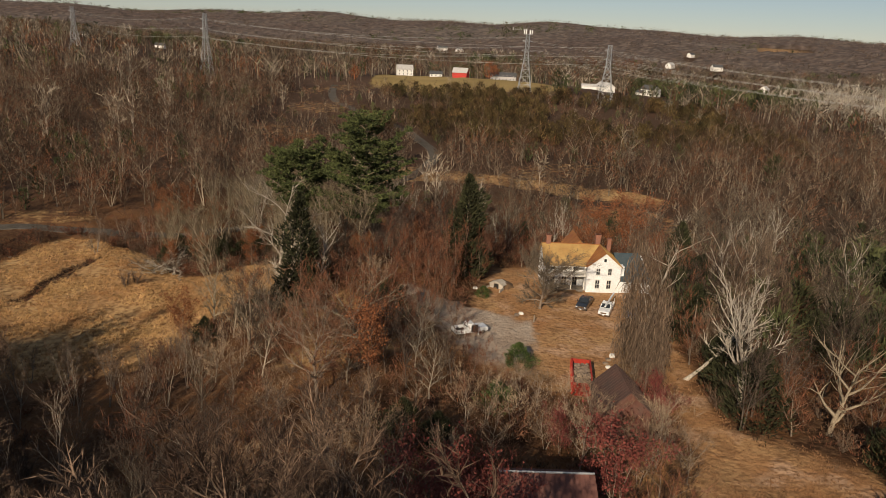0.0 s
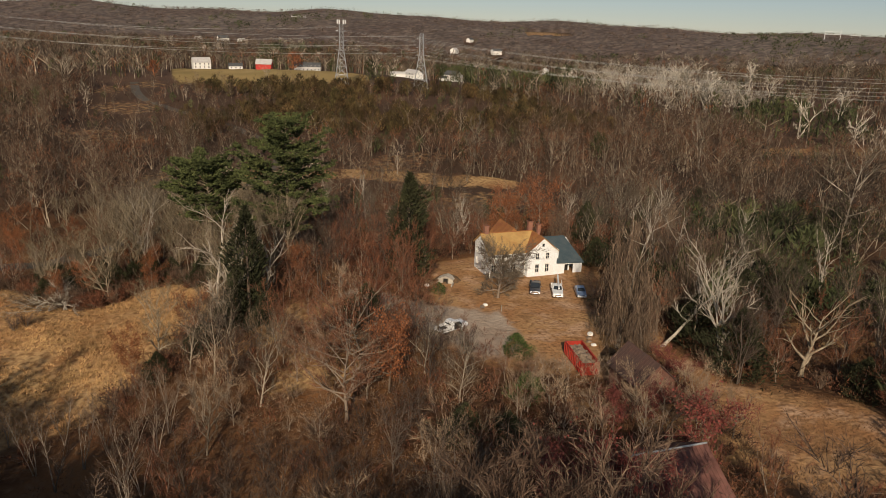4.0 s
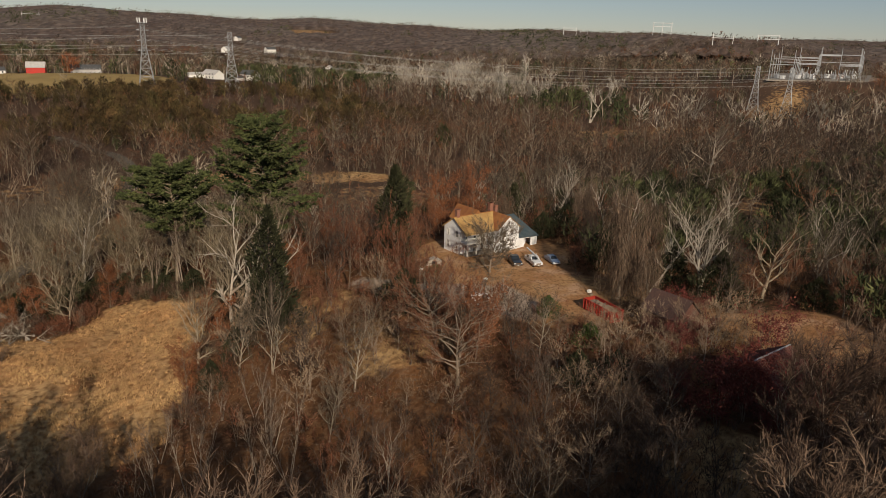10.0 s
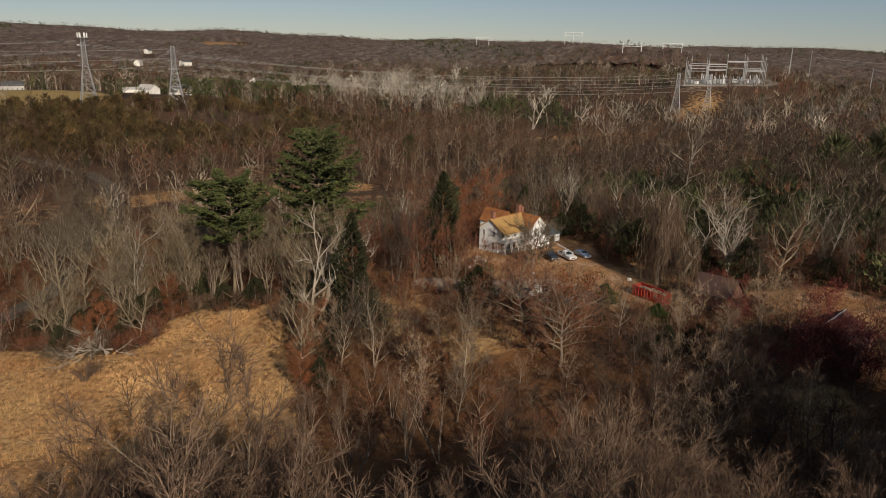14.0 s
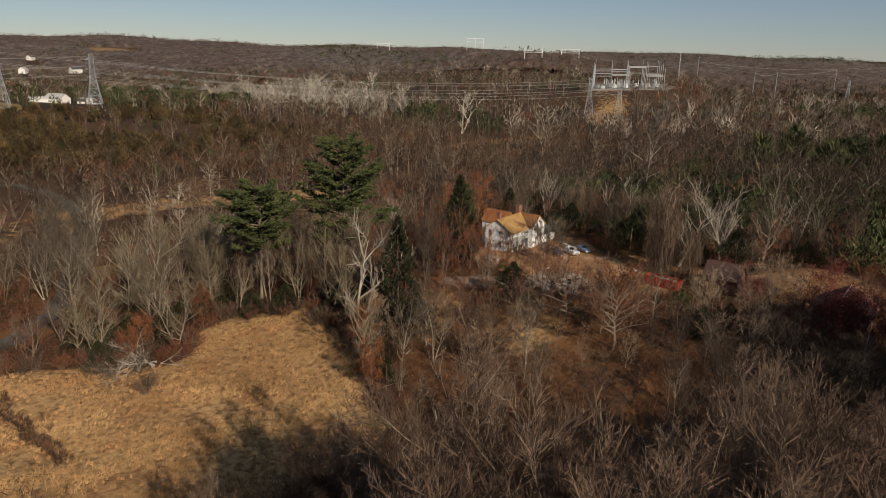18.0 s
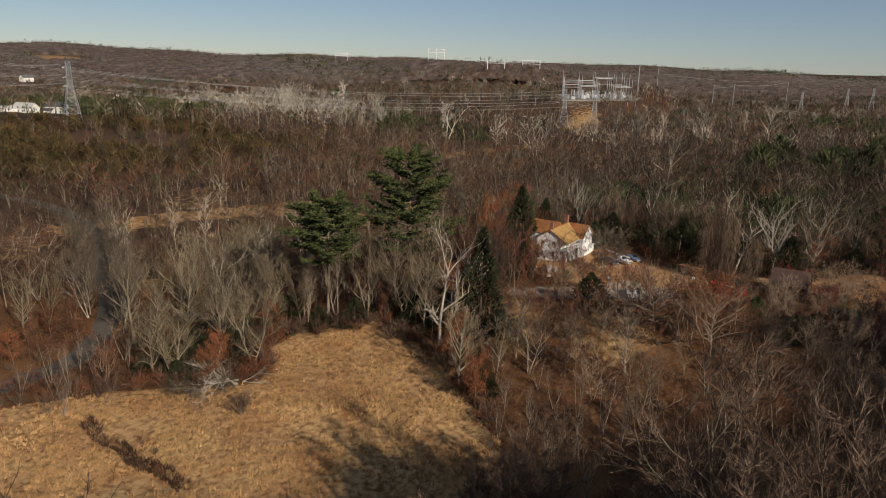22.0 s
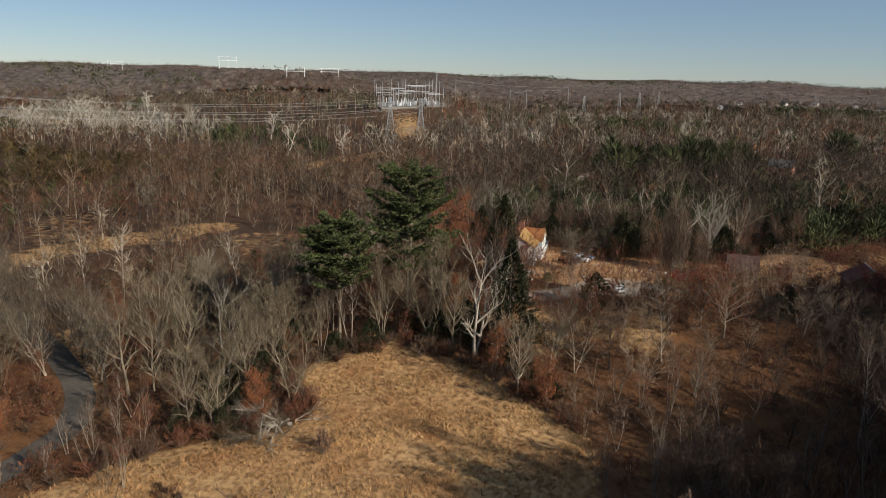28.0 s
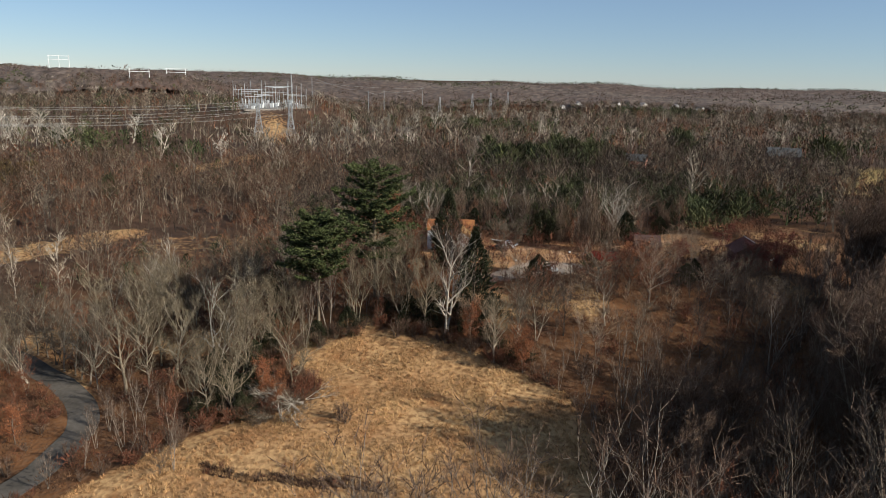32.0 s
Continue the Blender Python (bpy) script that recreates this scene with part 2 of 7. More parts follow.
DRIVE = [(5, 99), (10, 92), (14, 95), (17, 104), (17, 110), (8, 115), (2, 119), (-3, 128), (-8, 128), (-4, 117)]
FAR_FIELD = [(-46, 520), (-6, 488), (49, 499), (80, 512), (98, 560), (90, 610), (70, 665), (20, 705), (-54, 690)]
FAR_FIELD_EAST = [(150, -42), (228, -62), (329, -120), (363, -168), (260, -155), (160, -80)]
SUB_CLEAR = [(440, 312), (455, 288), (520, 312), (590, 338), (600, 372), (520, 345)]
SUB_PAD = [(575, 379), (676, 325), (820, 386), (715, 452)]
MEADOW = [(700, 1600), (850, 1630), (980, 1930), (815, 1890)]
EAST_MEADOW = [(1200, -95), (1440, -120), (1375, -262), (1190, -240)]
STRIP = [(-15, 292), (5, 284), (34, 283), (75, 267), (93, 250), (70, 249), (45, 260), (22, 270), (-5, 270), (-22, 256)]
CREEK_MEADOW = [(238, 298), (300, 290), (368, 283), (370, 298), (300, 312), (243, 320)]
LEAF_SLOPE = [(-24, 96), (-12, 93), (-3, 98), (-7, 109), (-17, 113)]
HOUSE_LAWN = [(300, 14), (300, 40), (240, 50), (240, 22)]
HOUSE_LAWN_SOUTH = [(292, -76), (292, -44), (232, -32), (232, -60)]
LOT = [(190, 128), (280, 121), (286, 137), (195, 142)]
HOMES = [(-28, 705, 15), (2, 712, 12), (24, 664, 13), (66, 700, 24), (140, 600, 15), (128, 604, 12), (196, 660, 15), (185, 652, 8), (300, 720, 17),
         (410, 1280, 17), (488, 1270, 18), (415, 915, 16), (16, 1500, 20), (50, 1490, 16), (-30, 1500, 12), (-640, 1400, 14), (-590, 1380, 12), (-700, 1420, 12), (-420, 900, 10), (-300, 820, 10), (520, 1500, 16),
         (1300, -130, 16), (1290, -180, 18), (1270, -240, 15), (1330, -60, 15), (1180, -260, 14), (1150, -10, 13)]      # x, y, length of far houses


def glade(x, y):
    """Where the woods open into small grassy gaps (above about 0.6)."""
    k = np.where(np.hypot(np.asarray(x) + 30, np.asarray(y) - 105) < 118, 1.0, 2.3)
    return np.sin(x / (9 * k) + 1.7 * np.sin(y / (13 * k))) * np.sin(y / (10 * k) + 1.3 * np.sin(x / (17 * k)))


CLEARINGS = [(FIELD, 1.0), (YARD, 0.9), (DRIVE, 0.9), (SIDE_FIELD, 0.8)]
FAR_CLEARINGS = [EAST_MEADOW, FAR_FIELD, FAR_FIELD_EAST, SUB_CLEAR, SUB_PAD, MEADOW, STRIP, CREEK_MEADOW, LOT, HOUSE_LAWN, HOUSE_LAWN_SOUTH]


def axis(lo, hi, step, end, growth):
    mid = list(np.arange(lo, hi + 0.01, step))
    a, d = [mid[-1]], step
    while a[-1] < end:
        d *= growth
        a.append(a[-1] + d)
    b, d = [mid[0]], step
    while b[-1] > -end:
        d *= growth
        b.append(b[-1] - d)
    return np.array(b[:0:-1] + mid + a[1:])


def smooth(mask):
    m = mask.astype(float)
    for _ in range(2):
        p = np.pad(m, 1, mode="edge")
        m = (p[1:-1, 1:-1] * 2 + p[:-2, 1:-1] + p[2:, 1:-1] + p[1:-1, :-2] + p[1:-1, 2:]) / 6
    return m


gx, gy = axis(-110, 75, 1.5, 4600, 1.06), axis(20, 220, 1.5, 4600, 1.06)
GX, GY = np.meshgrid(gx, gy)
GZ = height(GX, GY)
nx, ny = len(gx), len(gy)
me = bpy.data.meshes.new("ground")
ids = np.arange(nx * ny).reshape(ny, nx)
quads = np.stack([ids[:-1, :-1], ids[:-1, 1:], ids[1:, 1:], ids[1:, :-1]], -1).reshape(-1, 4)
me.from_pydata(np.stack([GX, GY, GZ], -1).reshape(-1, 3).tolist(), [], quads.tolist())
me.polygons.foreach_set("use_smooth", [True] * len(me.polygons))
straw_mask = smooth(inside(FIELD, GX, GY) | inside(MEADOW, GX, GY) | inside(EAST_MEADOW, GX, GY) | inside(SUB_CLEAR, GX, GY) | inside(STRIP, GX, GY) | inside(CREEK_MEADOW, GX, GY))
straw_mask = np.maximum(straw_mask, np.clip((glade(GX, GY) - 0.45) / 0.25, 0, 1) * ~((GX < -18) & (GY < 102)) * np.where(np.hypot(GX + 30, GY - 105) < 118, 0.72, 0.4) * (np.hypot(GX, GY - 150) < 430))
straw_mask = np.maximum(straw_mask, 0.7 * smooth(inside(LEAF_SLOPE, GX, GY)))
turf_mask = smooth(inside(YARD, GX, GY) | inside(SIDE_FIELD, GX, GY)) * 0.8
gravel_mask = smooth(inside(DRIVE, GX, GY) | inside(LOT, GX, GY) | inside(SUB_PAD, GX, GY))
lawn_mask = smooth(inside(FAR_FIELD, GX, GY) | inside(FAR_FIELD_EAST, GX, GY) | inside(HOUSE_LAWN, GX, GY) | inside(HOUSE_LAWN_SOUTH, GX, GY))
for key, mask in (("straw", straw_mask), ("turf", turf_mask), ("gravel", gravel_mask), ("lawn", lawn_mask), ("woodland", np.clip((np.hypot(GX + 30, GY - 105) - 110) / 60, 0, 1))):
    me.attributes.new(key, "FLOAT", "POINT").data.foreach_set("value", mask.ravel())
ground = tagged(new("ground", me), "rolling winter land with brown leaf litter, dry grass and bare soil", "ground", kind="structure")


def ground_material():
    m = bpy.data.materials.new("winter_ground")
    m.use_nodes = True
    n, l = m.node_tree.nodes, m.node_tree.links
    co = n.new("ShaderNodeTexCoord")

    def tex(scale, detail=5, lo=0.35, hi=0.65):
        t, r = n.new("ShaderNodeTexNoise"), n.new("ShaderNodeMapRange")
        t.inputs["Scale"].default_value, t.inputs["Detail"].default_value = scale, detail
        r.inputs[1].default_value, r.inputs[2].default_value = lo, hi
        l.new(co.outputs["Object"], t.inputs["Vector"]), l.new(t.outputs[0], r.inputs[0])
        return r.outputs[0]

    def mixed(fac, a, b):
        x = n.new("ShaderNodeMix")
        x.data_type = "RGBA"
        l.new(fac, x.inputs[0])
        for i, c in ((6, a), (7, b)):
            if isinstance(c, tuple):
                x.inputs[i].default_value = (*c, 1)
            else:
                l.new(c, x.inputs[i])
        return x.outputs[2]

    def edge(key):
        """An attribute's border, broken up by noise."""
        a, s, r = n.new("ShaderNodeAttribute"), n.new("ShaderNodeMath"), n.new("ShaderNodeMapRange")
        a.attribute_name = key
        s.operation = "MULTIPLY_ADD"
        s.inputs[1].default_value = 0.45
        l.new(tex(0.35, 6), s.inputs[0]), l.new(a.outputs["Fac"], s.inputs[2])
        r.inputs[1].default_value, r.inputs[2].default_value = 0.55, 0.95
        l.new(s.outputs[0], r.inputs[0])
        return r.outputs[0]

    litter = mixed(tex(0.09), (0.055, 0.028, 0.015), (0.19, 0.088, 0.036))
    litter = mixed(tex(1.1, 6, 0.45, 0.7), litter, (0.16, 0.09, 0.048))
    bare = mixed(tex(0.012, 6), (0.05, 0.032, 0.022), (0.1, 0.058, 0.036))
    wood = n.new("ShaderNodeAttribute")
    wood.attribute_name = "woodland"
    litter = mixed(wood.outputs["Fac"], litter, bare)
    straw = mixed(tex(0.07, 4), (0.4, 0.225, 0.1), (0.5, 0.325, 0.15))
    straw = mixed(tex(0.9, 8, 0.42, 0.68), straw, (0.19, 0.098, 0.042))
    straw = mixed(tex(0.16, 4, 0.56, 0.72), straw, (0.26, 0.125, 0.05))
    turf = mixed(tex(0.16), (0.4, 0.235, 0.11), (0.34, 0.17, 0.075))
    turf = mixed(tex(0.22, 6, 0.52, 0.66), turf, (0.46, 0.285, 0.17))
    turf = mixed(tex(1.6, 7, 0.5, 0.72), turf, (0.2, 0.1, 0.045))
    gravel = mixed(tex(0.3), (0.42, 0.335, 0.255), (0.32, 0.24, 0.175))
    lawn = mixed(tex(0.02), (0.24, 0.17, 0.06), (0.36, 0.25, 0.1))
    c = mixed(edge("straw"), litter, straw)
    c = mixed(edge("turf"), c, turf)
    c = mixed(edge("gravel"), c, gravel)
    c = mixed(edge("lawn"), c, lawn)
    bsdf = n["Principled BSDF"]
    l.new(c, bsdf.inputs["Base Color"])
    bsdf.inputs["Roughness"].default_value, bsdf.inputs["Specular IOR Level"].default_value = 0.95, 0.1
    b = n.new("ShaderNodeBump")
    b.inputs["Strength"].default_value, b.inputs["Distance"].default_value = 0.7, 0.25
    l.new(tex(1.3, 8, 0.2, 0.8), b.inputs["Height"]), l.new(b.outputs[0], bsdf.inputs["Normal"])
    return m


me.materials.append(ground_material())


def ribbon(name, line, width, lift, material, label, category, step=2.0):
    """A strip with thickness, laid on the land along a line."""
    pts = []
    for i in range(len(line) - 1):
        p0, p1, p2, p3 = (Vector(line[max(0, min(len(line) - 1, j))]) for j in (i - 1, i, i + 1, i + 2))
        k = max(2, int((p2 - p1).length / step))
        for j in range(k):
            u = j / k
            pts.append(0.5 * ((2 * p1) + (p2 - p0) * u + (2 * p0 - 5 * p1 + 4 * p2 - p3) * u * u + (3 * p1 - p0 - 3 * p2 + p3) * u ** 3))
    pts.append(Vector(line[-1]))
    bm = bmesh.new()
    rows = []
    for i, p in enumerate(pts):
        d = (pts[min(i + 1, len(pts) - 1)] - pts[max(i - 1, 0)]).normalized()
        s = Vector((-d.y, d.x)) * width / 2
        zs = [ground_at(*(p + s * k)) for k in (-1, -0.5, 0, 0.5, 1)]
        z = max(zs) + lift
        rows.append([bm.verts.new((*(p + s * k), zz)) for k, zz in ((-1.04, zs[0] - 0.4), (-1, z), (0, z + 0.04), (1, z), (1.04, zs[4] - 0.4))])
    for a, b in zip(rows, rows[1:]):
        for i in range(4):
            bm.faces.new((a[i], b[i], b[i + 1], a[i + 1]))
    bmesh.ops.recalc_face_normals(bm, faces=bm.faces)
    mesh = bpy.data.meshes.new(name)
    bm.to_mesh(mesh)
    bm.free()
    mesh.materials.append(material)
    return tagged(new(name, mesh), label, category, kind="structure")


ASPHALT = mat("asphalt", (0.085, 0.074, 0.06), (0.12, 0.105, 0.088), 0.25, rough=1.0, bump=0.2, spec=0.05)
ROAD = [(-200, 170), (-120, 188), (-95, 189), (-80, 187.5), (-68, 188.5), (-58, 194.5), (-48, 206), (-38, 222), (-26, 244), (-13, 266), (-4, 288), (1, 318), (-5, 345),
        (-20, 380), (-60, 450), (-70, 520)]
ribbon("road", ROAD, 5.0, 0.05, ASPHALT, "narrow grey asphalt country road winding through the woods", "road")
DRIVE_LINE = [(-71, 186), (-58, 180), (-46, 176), (-34, 171), (-18, 152), (-7, 136), (-3, 124), (4, 112)]


# ---- trees ----
class Soup:
    """Vertices and faces gathered for one mesh."""

    def __init__(self):
        self.v, self.f = [], []

    def tube(self, pts, radii, sides):
        base = len(self.v)
        for i, p in enumerate(pts):
            d = (pts[min(i + 1, len(pts) - 1)] - pts[max(i - 1, 0)]).normalized()
            a = d.cross(Vector((0.3, 1, 0.1))).normalized()
            b = d.cross(a)
            for k in range(sides):
                w = 2 * math.pi * k / sides
                self.v.append(p + (a * math.cos(w) + b * math.sin(w)) * radii[i])
        for i in range(len(pts) - 1):
            for k in range(sides):
                q = (k + 1) % sides
                self.f.append((base + i * sides + k, base + i * sides + q, base + (i + 1) * sides + q, base + (i + 1) * sides + k))

    def twig(self, p, d, length, width, rng):
        s = d.cross(Vector((rng.uniform(-1, 1), rng.uniform(-1, 1), rng.uniform(-1, 1)))).normalized() * width / 2
        n = len(self.v)
        self.v += [p - s, p + s, p + d * length]
        self.f.append((n, n + 1, n + 2))

    def spray(self, p, d, length, width, rng, side=5):
        """A shoot that forks into finer twigs on all sides."""
        self.twig(p, d, length, width, rng)
        for k in range(side):
            u = (k + rng.random()) / side * 0.75 + 0.15
            out = (d + Vector((rng.gauss(0, 0.6), rng.gauss(0, 0.6), rng.gauss(0.12, 0.5)))).normalized()
            self.twig(p + d * length * u, out, length * rng.uniform(0.3, 0.6), width * rng.uniform(0.5, 0.75), rng)

    def leaf(self, p, size, rng):
        a = Vector((rng.gauss(0, 1), rng.gauss(0, 1), rng.gauss(0, 1))).normalized()
        b = a.orthogonal().normalized() * size * rng.uniform(0.35, 0.6)
        n = len(self.v)
        self.v += [p - a * size / 2, p + b, p + a * size / 2, p - b]
        self.f.append((n, n + 1, n + 2, n + 3))

    def mesh(self, name, material, smooth_faces=True):
        me = bpy.data.meshes.new(name)
        me.from_pydata(self.v, [], self.f)
        me.polygons.foreach_set("use_smooth", [smooth_faces] * len(me.polygons))
        me.materials.append(material)
        return me


def bend(p, d, length, n, up, rng, wobble=0.12):
    """A curved line of n pieces from p along d, drawn upwards by up."""
    pts = [p.copy()]
    for _ in range(n):
        d = (d + Vector((rng.gauss(0, wobble), rng.gauss(0, wobble), rng.gauss(0, wobble) + up))).normalized()
        pts.append(pts[-1] + d * length / n)
    return pts


def along(pts, u):
    k = min(int(u * (len(pts) - 1)), len(pts) - 2)
    w = u * (len(pts) - 1) - k
    return pts[k].lerp(pts[k + 1], w), (pts[k + 1] - pts[k]).normalized()


def bare_tree(seed, h, spread, first=0.3, limbs=12, subs=4, twigs=16, r0=None, up=0.12, lean=0.0, stems=1, twig_len=1.5, twig_w=0.055, steep=0.8, leaves=0, leaf=0.4, stout=1.0):
    """Wood and twigs of a leafless broadleaf tree, as two soups (the second with leaves if wanted)."""
    rng = random.Random(seed)
    wood, crown = Soup(), Soup()
    r0 = r0 or h * 0.0135
    for s in range(stems):
        ang = rng.uniform(0, 6.28)
        out = 0 if stems == 1 else rng.uniform(0.12, 0.3)
        d = Vector((math.cos(ang) * out + lean, math.sin(ang) * out, 1)).normalized()
        hs = h * (1 if s == 0 else rng.uniform(0.7, 0.95))
        trunk = bend(Vector((math.cos(ang) * 0.2 * (stems > 1), math.sin(ang) * 0.2 * (stems > 1), -0.4)), d, hs * 0.88, 8, 0.03, rng, 0.055)
        rr = r0 / math.sqrt(stems) * 1.1
        wood.tube(trunk, [rr * (1.35 if i == 0 else 1) * (1 - 0.86 * i / 8) for i in range(9)], 6)
        for i in range(max(4, limbs // stems)):
            u = first + (0.98 - first) * (i + rng.random()) / max(4, limbs // stems)
            p, td = along(trunk, min(u, 0.99))
            a = i * 2.4 + rng.uniform(-0.5, 0.5)
            prof = math.sin(math.pi * min(1, 0.25 + 0.75 * (1 - u) / (1 - first))) * 0.6 + 0.45
            L = spread * prof * rng.uniform(0.75, 1.15)
            ld = Vector((math.cos(a), math.sin(a), steep * rng.uniform(0.6, 1.3) + u * 0.5)).normalized()
            limb = bend(p, ld, L, 4, up, rng, 0.16)
            lr = rr * (1 - 0.75 * u) * 0.6 * stout
            wood.tube(limb, [lr * (1 - 0.8 * k / 4) for k in range(5)], 4)
            for j in range(subs):
                q, qd = along(limb, rng.uniform(0.25, 0.98))
                sd = (qd + Vector((rng.gauss(0, 0.55), rng.gauss(0, 0.55), rng.gauss(0.2, 0.4)))).normalized()
                sub = bend(q, sd, L * rng.uniform(0.32, 0.6), 2, up, rng, 0.22)
                wood.tube(sub, [lr * 0.42, lr * 0.26, lr * 0.08], 3)
                for k in range(max(1, round(twigs / 5))):
                    t, tdn = along(sub, rng.uniform(0.15, 1.0))
                    wd = (tdn + Vector((rng.gauss(0, 0.5), rng.gauss(0, 0.5), rng.gauss(0.25, 0.4)))).normalized()
                    crown.spray(t, wd, twig_len * rng.uniform(0.7, 1.25), twig_w * rng.uniform(0.8, 1.2), rng)
                for _ in range(leaves):
                    t, tdn = along(sub, rng.random())
                    crown.leaf(t + Vector((rng.gauss(0, 0.5), rng.gauss(0, 0.5), rng.gauss(0, 0.45))), leaf * rng.uniform(0.6, 1.3), rng)
    return wood, crown


def shrub_soup(seed, h, w, n, stems=14, leaves=0, leaf=0.2):
    rng = random.Random(seed)
    wood, crown = Soup(), Soup()
    for i in range(stems):
        a, o = rng.uniform(0, 6.28), rng.uniform(0.1, 1.0)
        d = Vector((math.cos(a) * o * w / h, math.sin(a) * o * w / h, 1)).normalized()
        st = bend(Vector((math.cos(a) * 0.2, math.sin(a) * 0.2, -0.15)), d, h * rng.uniform(0.6, 1.0), 3, -0.03, rng, 0.18)
        wood.tube(st, [0.035, 0.028, 0.018, 0.006], 3)
        for _ in range(n // stems):
            p, pd = along(st, rng.uniform(0.2, 1))
            crown.twig(p, (pd + Vector((rng.gauss(0, 0.6), rng.gauss(0, 0.6), rng.gauss(0.1, 0.5)))).normalized(), h * rng.uniform(0.12, 0.35), 0.05 * rng.uniform(0.6, 1.3), rng)
        for _ in range(leaves // stems):
            p, pd = along(st, rng.uniform(0.3, 1))
            crown.leaf(p + Vector((rng.gauss(0, 0.3), rng.gauss(0, 0.3), rng.gauss(0, 0.25))) * w * 0.4, leaf * rng.uniform(0.6, 1.4), rng)
    return wood, crown


def pine_soup(seed, h, w, bare=0.35):
    """A white pine: layered plates of needle tufts on level limbs."""
    rng = random.Random(seed)
    wood, crown = Soup(), Soup()
    trunk = bend(Vector((0, 0, -0.5)), Vector((0.02, 0.01, 1)), h * 0.99, 9, 0.02, rng, 0.02)
    wood.tube(trunk, [h * 0.016 * (1 - 0.93 * i / 9) for i in range(10)], 7)
    for i in range(10):
        p, _ = along(trunk, rng.uniform(0.1, bare))
        a = rng.uniform(0, 6.28)
        wood.tube(bend(p, Vector((math.cos(a), math.sin(a), 0.1)), rng.uniform(0.8, 2.2), 2, -0.05, rng), [0.06, 0.04, 0.015], 3)
    layers = 14
    for i in range(layers):
        u = bare + (1 - bare) * i / layers
        prof = max(0.0, 1 - ((u - bare) / (1 - bare)) ** 3.8) ** 0.6 * (0.7 + 0.3 * min(1, (u - bare) / 0.12))
        for j in range(5 if i < layers - 3 else 4):
            a = i * 1.1 + j * 1.257 + rng.uniform(-0.3, 0.3)
            L = w * max(0.16, prof) * rng.uniform(0.6, 1.18)
            p, _ = along(trunk, min(0.985, u + rng.uniform(-0.015, 0.015)))
            limb = bend(p, Vector((math.cos(a), math.sin(a), 0.1 + 0.45 * u)), L, 4, 0.03, rng, 0.12)
            wood.tube(limb, [0.11, 0.085, 0.06, 0.035, 0.015], 4)
            for k in range(int(8 + L * 7)):
                v = rng.uniform(0.28, 1.0)
                q, qd = along(limb, v)
                side = Vector((-qd.y, qd.x, 0)) * rng.gauss(0, 0.15 * L * v + 0.25)
                q = q + side + Vector((0, 0, rng.gauss(0.12, 0.2)))
                for _ in range(8):
                    nd = Vector((rng.gauss(0, 0.8) + qd.x * 0.6, rng.gauss(0, 0.8) + qd.y * 0.6, rng.uniform(0.0, 0.95))).normalized()
                    crown.twig(q, nd, rng.uniform(0.5, 0.95), rng.uniform(0.2, 0.34), rng)
    return wood, crown


def cone_soup(seed, h, w, n, base=0.04, blunt=1.4, size=1.0):
    """A dense conical or columnar evergreen of small upright sprays, uneven in outline."""
    rng = random.Random(seed)
    wood, crown = Soup(), Soup()
    wood.tube([Vector((0, 0, -0.4)), Vector((0.05, 0, h * 0.5)), Vector((0, 0.05, h * 0.96))], [h * 0.016, h * 0.01, 0.02], 6)
    lobes = [(rng.uniform(0, 6.28), rng.uniform(0.1, 0.85), rng.uniform(0.3, 1.75)) for _ in range(30)]
    for _ in range(n):
        u = base + (1 - base) * rng.random() ** 1.25
        a = rng.uniform(0, 6.28)
        r = w * (1 - u ** blunt) * (0.75 + 0.25 * min(1, u / 0.12))
        for la, lu, lk in lobes:
            r *= 1 + (lk - 1) * math.exp(-((math.sin((a - la) / 2)) ** 2) * 14 - ((u - lu) * 9) ** 2)
        r *= rng.uniform(0.3, 1.15) ** 0.5
        p = Vector((math.cos(a) * r, math.sin(a) * r, u * h))
        d = Vector((math.cos(a) * 0.7 + rng.gauss(0, 0.35), math.sin(a) * 0.7 + rng.gauss(0, 0.35), rng.uniform(0.2, 1.1))).normalized()
        crown.twig(p - d * 0.3, d, size * rng.uniform(0.5, 1.0), size * rng.uniform(0.16, 0.32), rng)
    return wood, crown


def vine_soup(seed, h, w, n):
    """A tree smothered in hanging dry vines."""
    rng = random.Random(seed)
    wood, crown = bare_tree(seed, h, w * 0.8, 0.35, 11, 3, 8)
    for _ in range(26):
        a, u0 = rng.uniform(0, 6.28), rng.uniform(0.55, 0.98)
        r = w * rng.uniform(0.25, 0.95) * (1.15 - u0 * 0.55)
        x, y = math.cos(a) * r, math.sin(a) * r
        low = h * rng.uniform(0.0, 0.25)
        for _ in range(n // 26):
            z = low + (h * u0 - low) * rng.random()
            g = 0.35 + 0.35 * (1 - z / h)
            p = Vector((x + rng.gauss(0, g), y + rng.gauss(0, g), z))
            d = Vector((rng.gauss(0, 0.28), rng.gauss(0, 0.28), -1)).normalized()
            crown.twig(p, d, rng.uniform(0.8, 2.4), rng.uniform(0.05, 0.11), rng)
    return wood, crown


def kinds(name, makers, wood_mat, crown_mat):
    return [(a.mesh("trunk", wood_mat), b.mesh("crown", crown_mat)) for a, b in makers]


def plant(name, proto, x, y, turn=0.0, size=1.0, label="", category="tree", group="", tilt=(0, 0), sink=0.0, crown_name="crown"):
    """A tree of its own at (x, y): an Empty at its foot with trunk and crown."""
    e = new(name)
    e.matrix_world = pose(x, y, ground_at(x, y) - sink, tilt[0], tilt[1], turn) @ Matrix.Diagonal((size, size, size, 1))
    for part_name, data in zip(("trunk", crown_name), proto):
        new(part_name, data).parent = e
    return tagged(e, label, category, group)


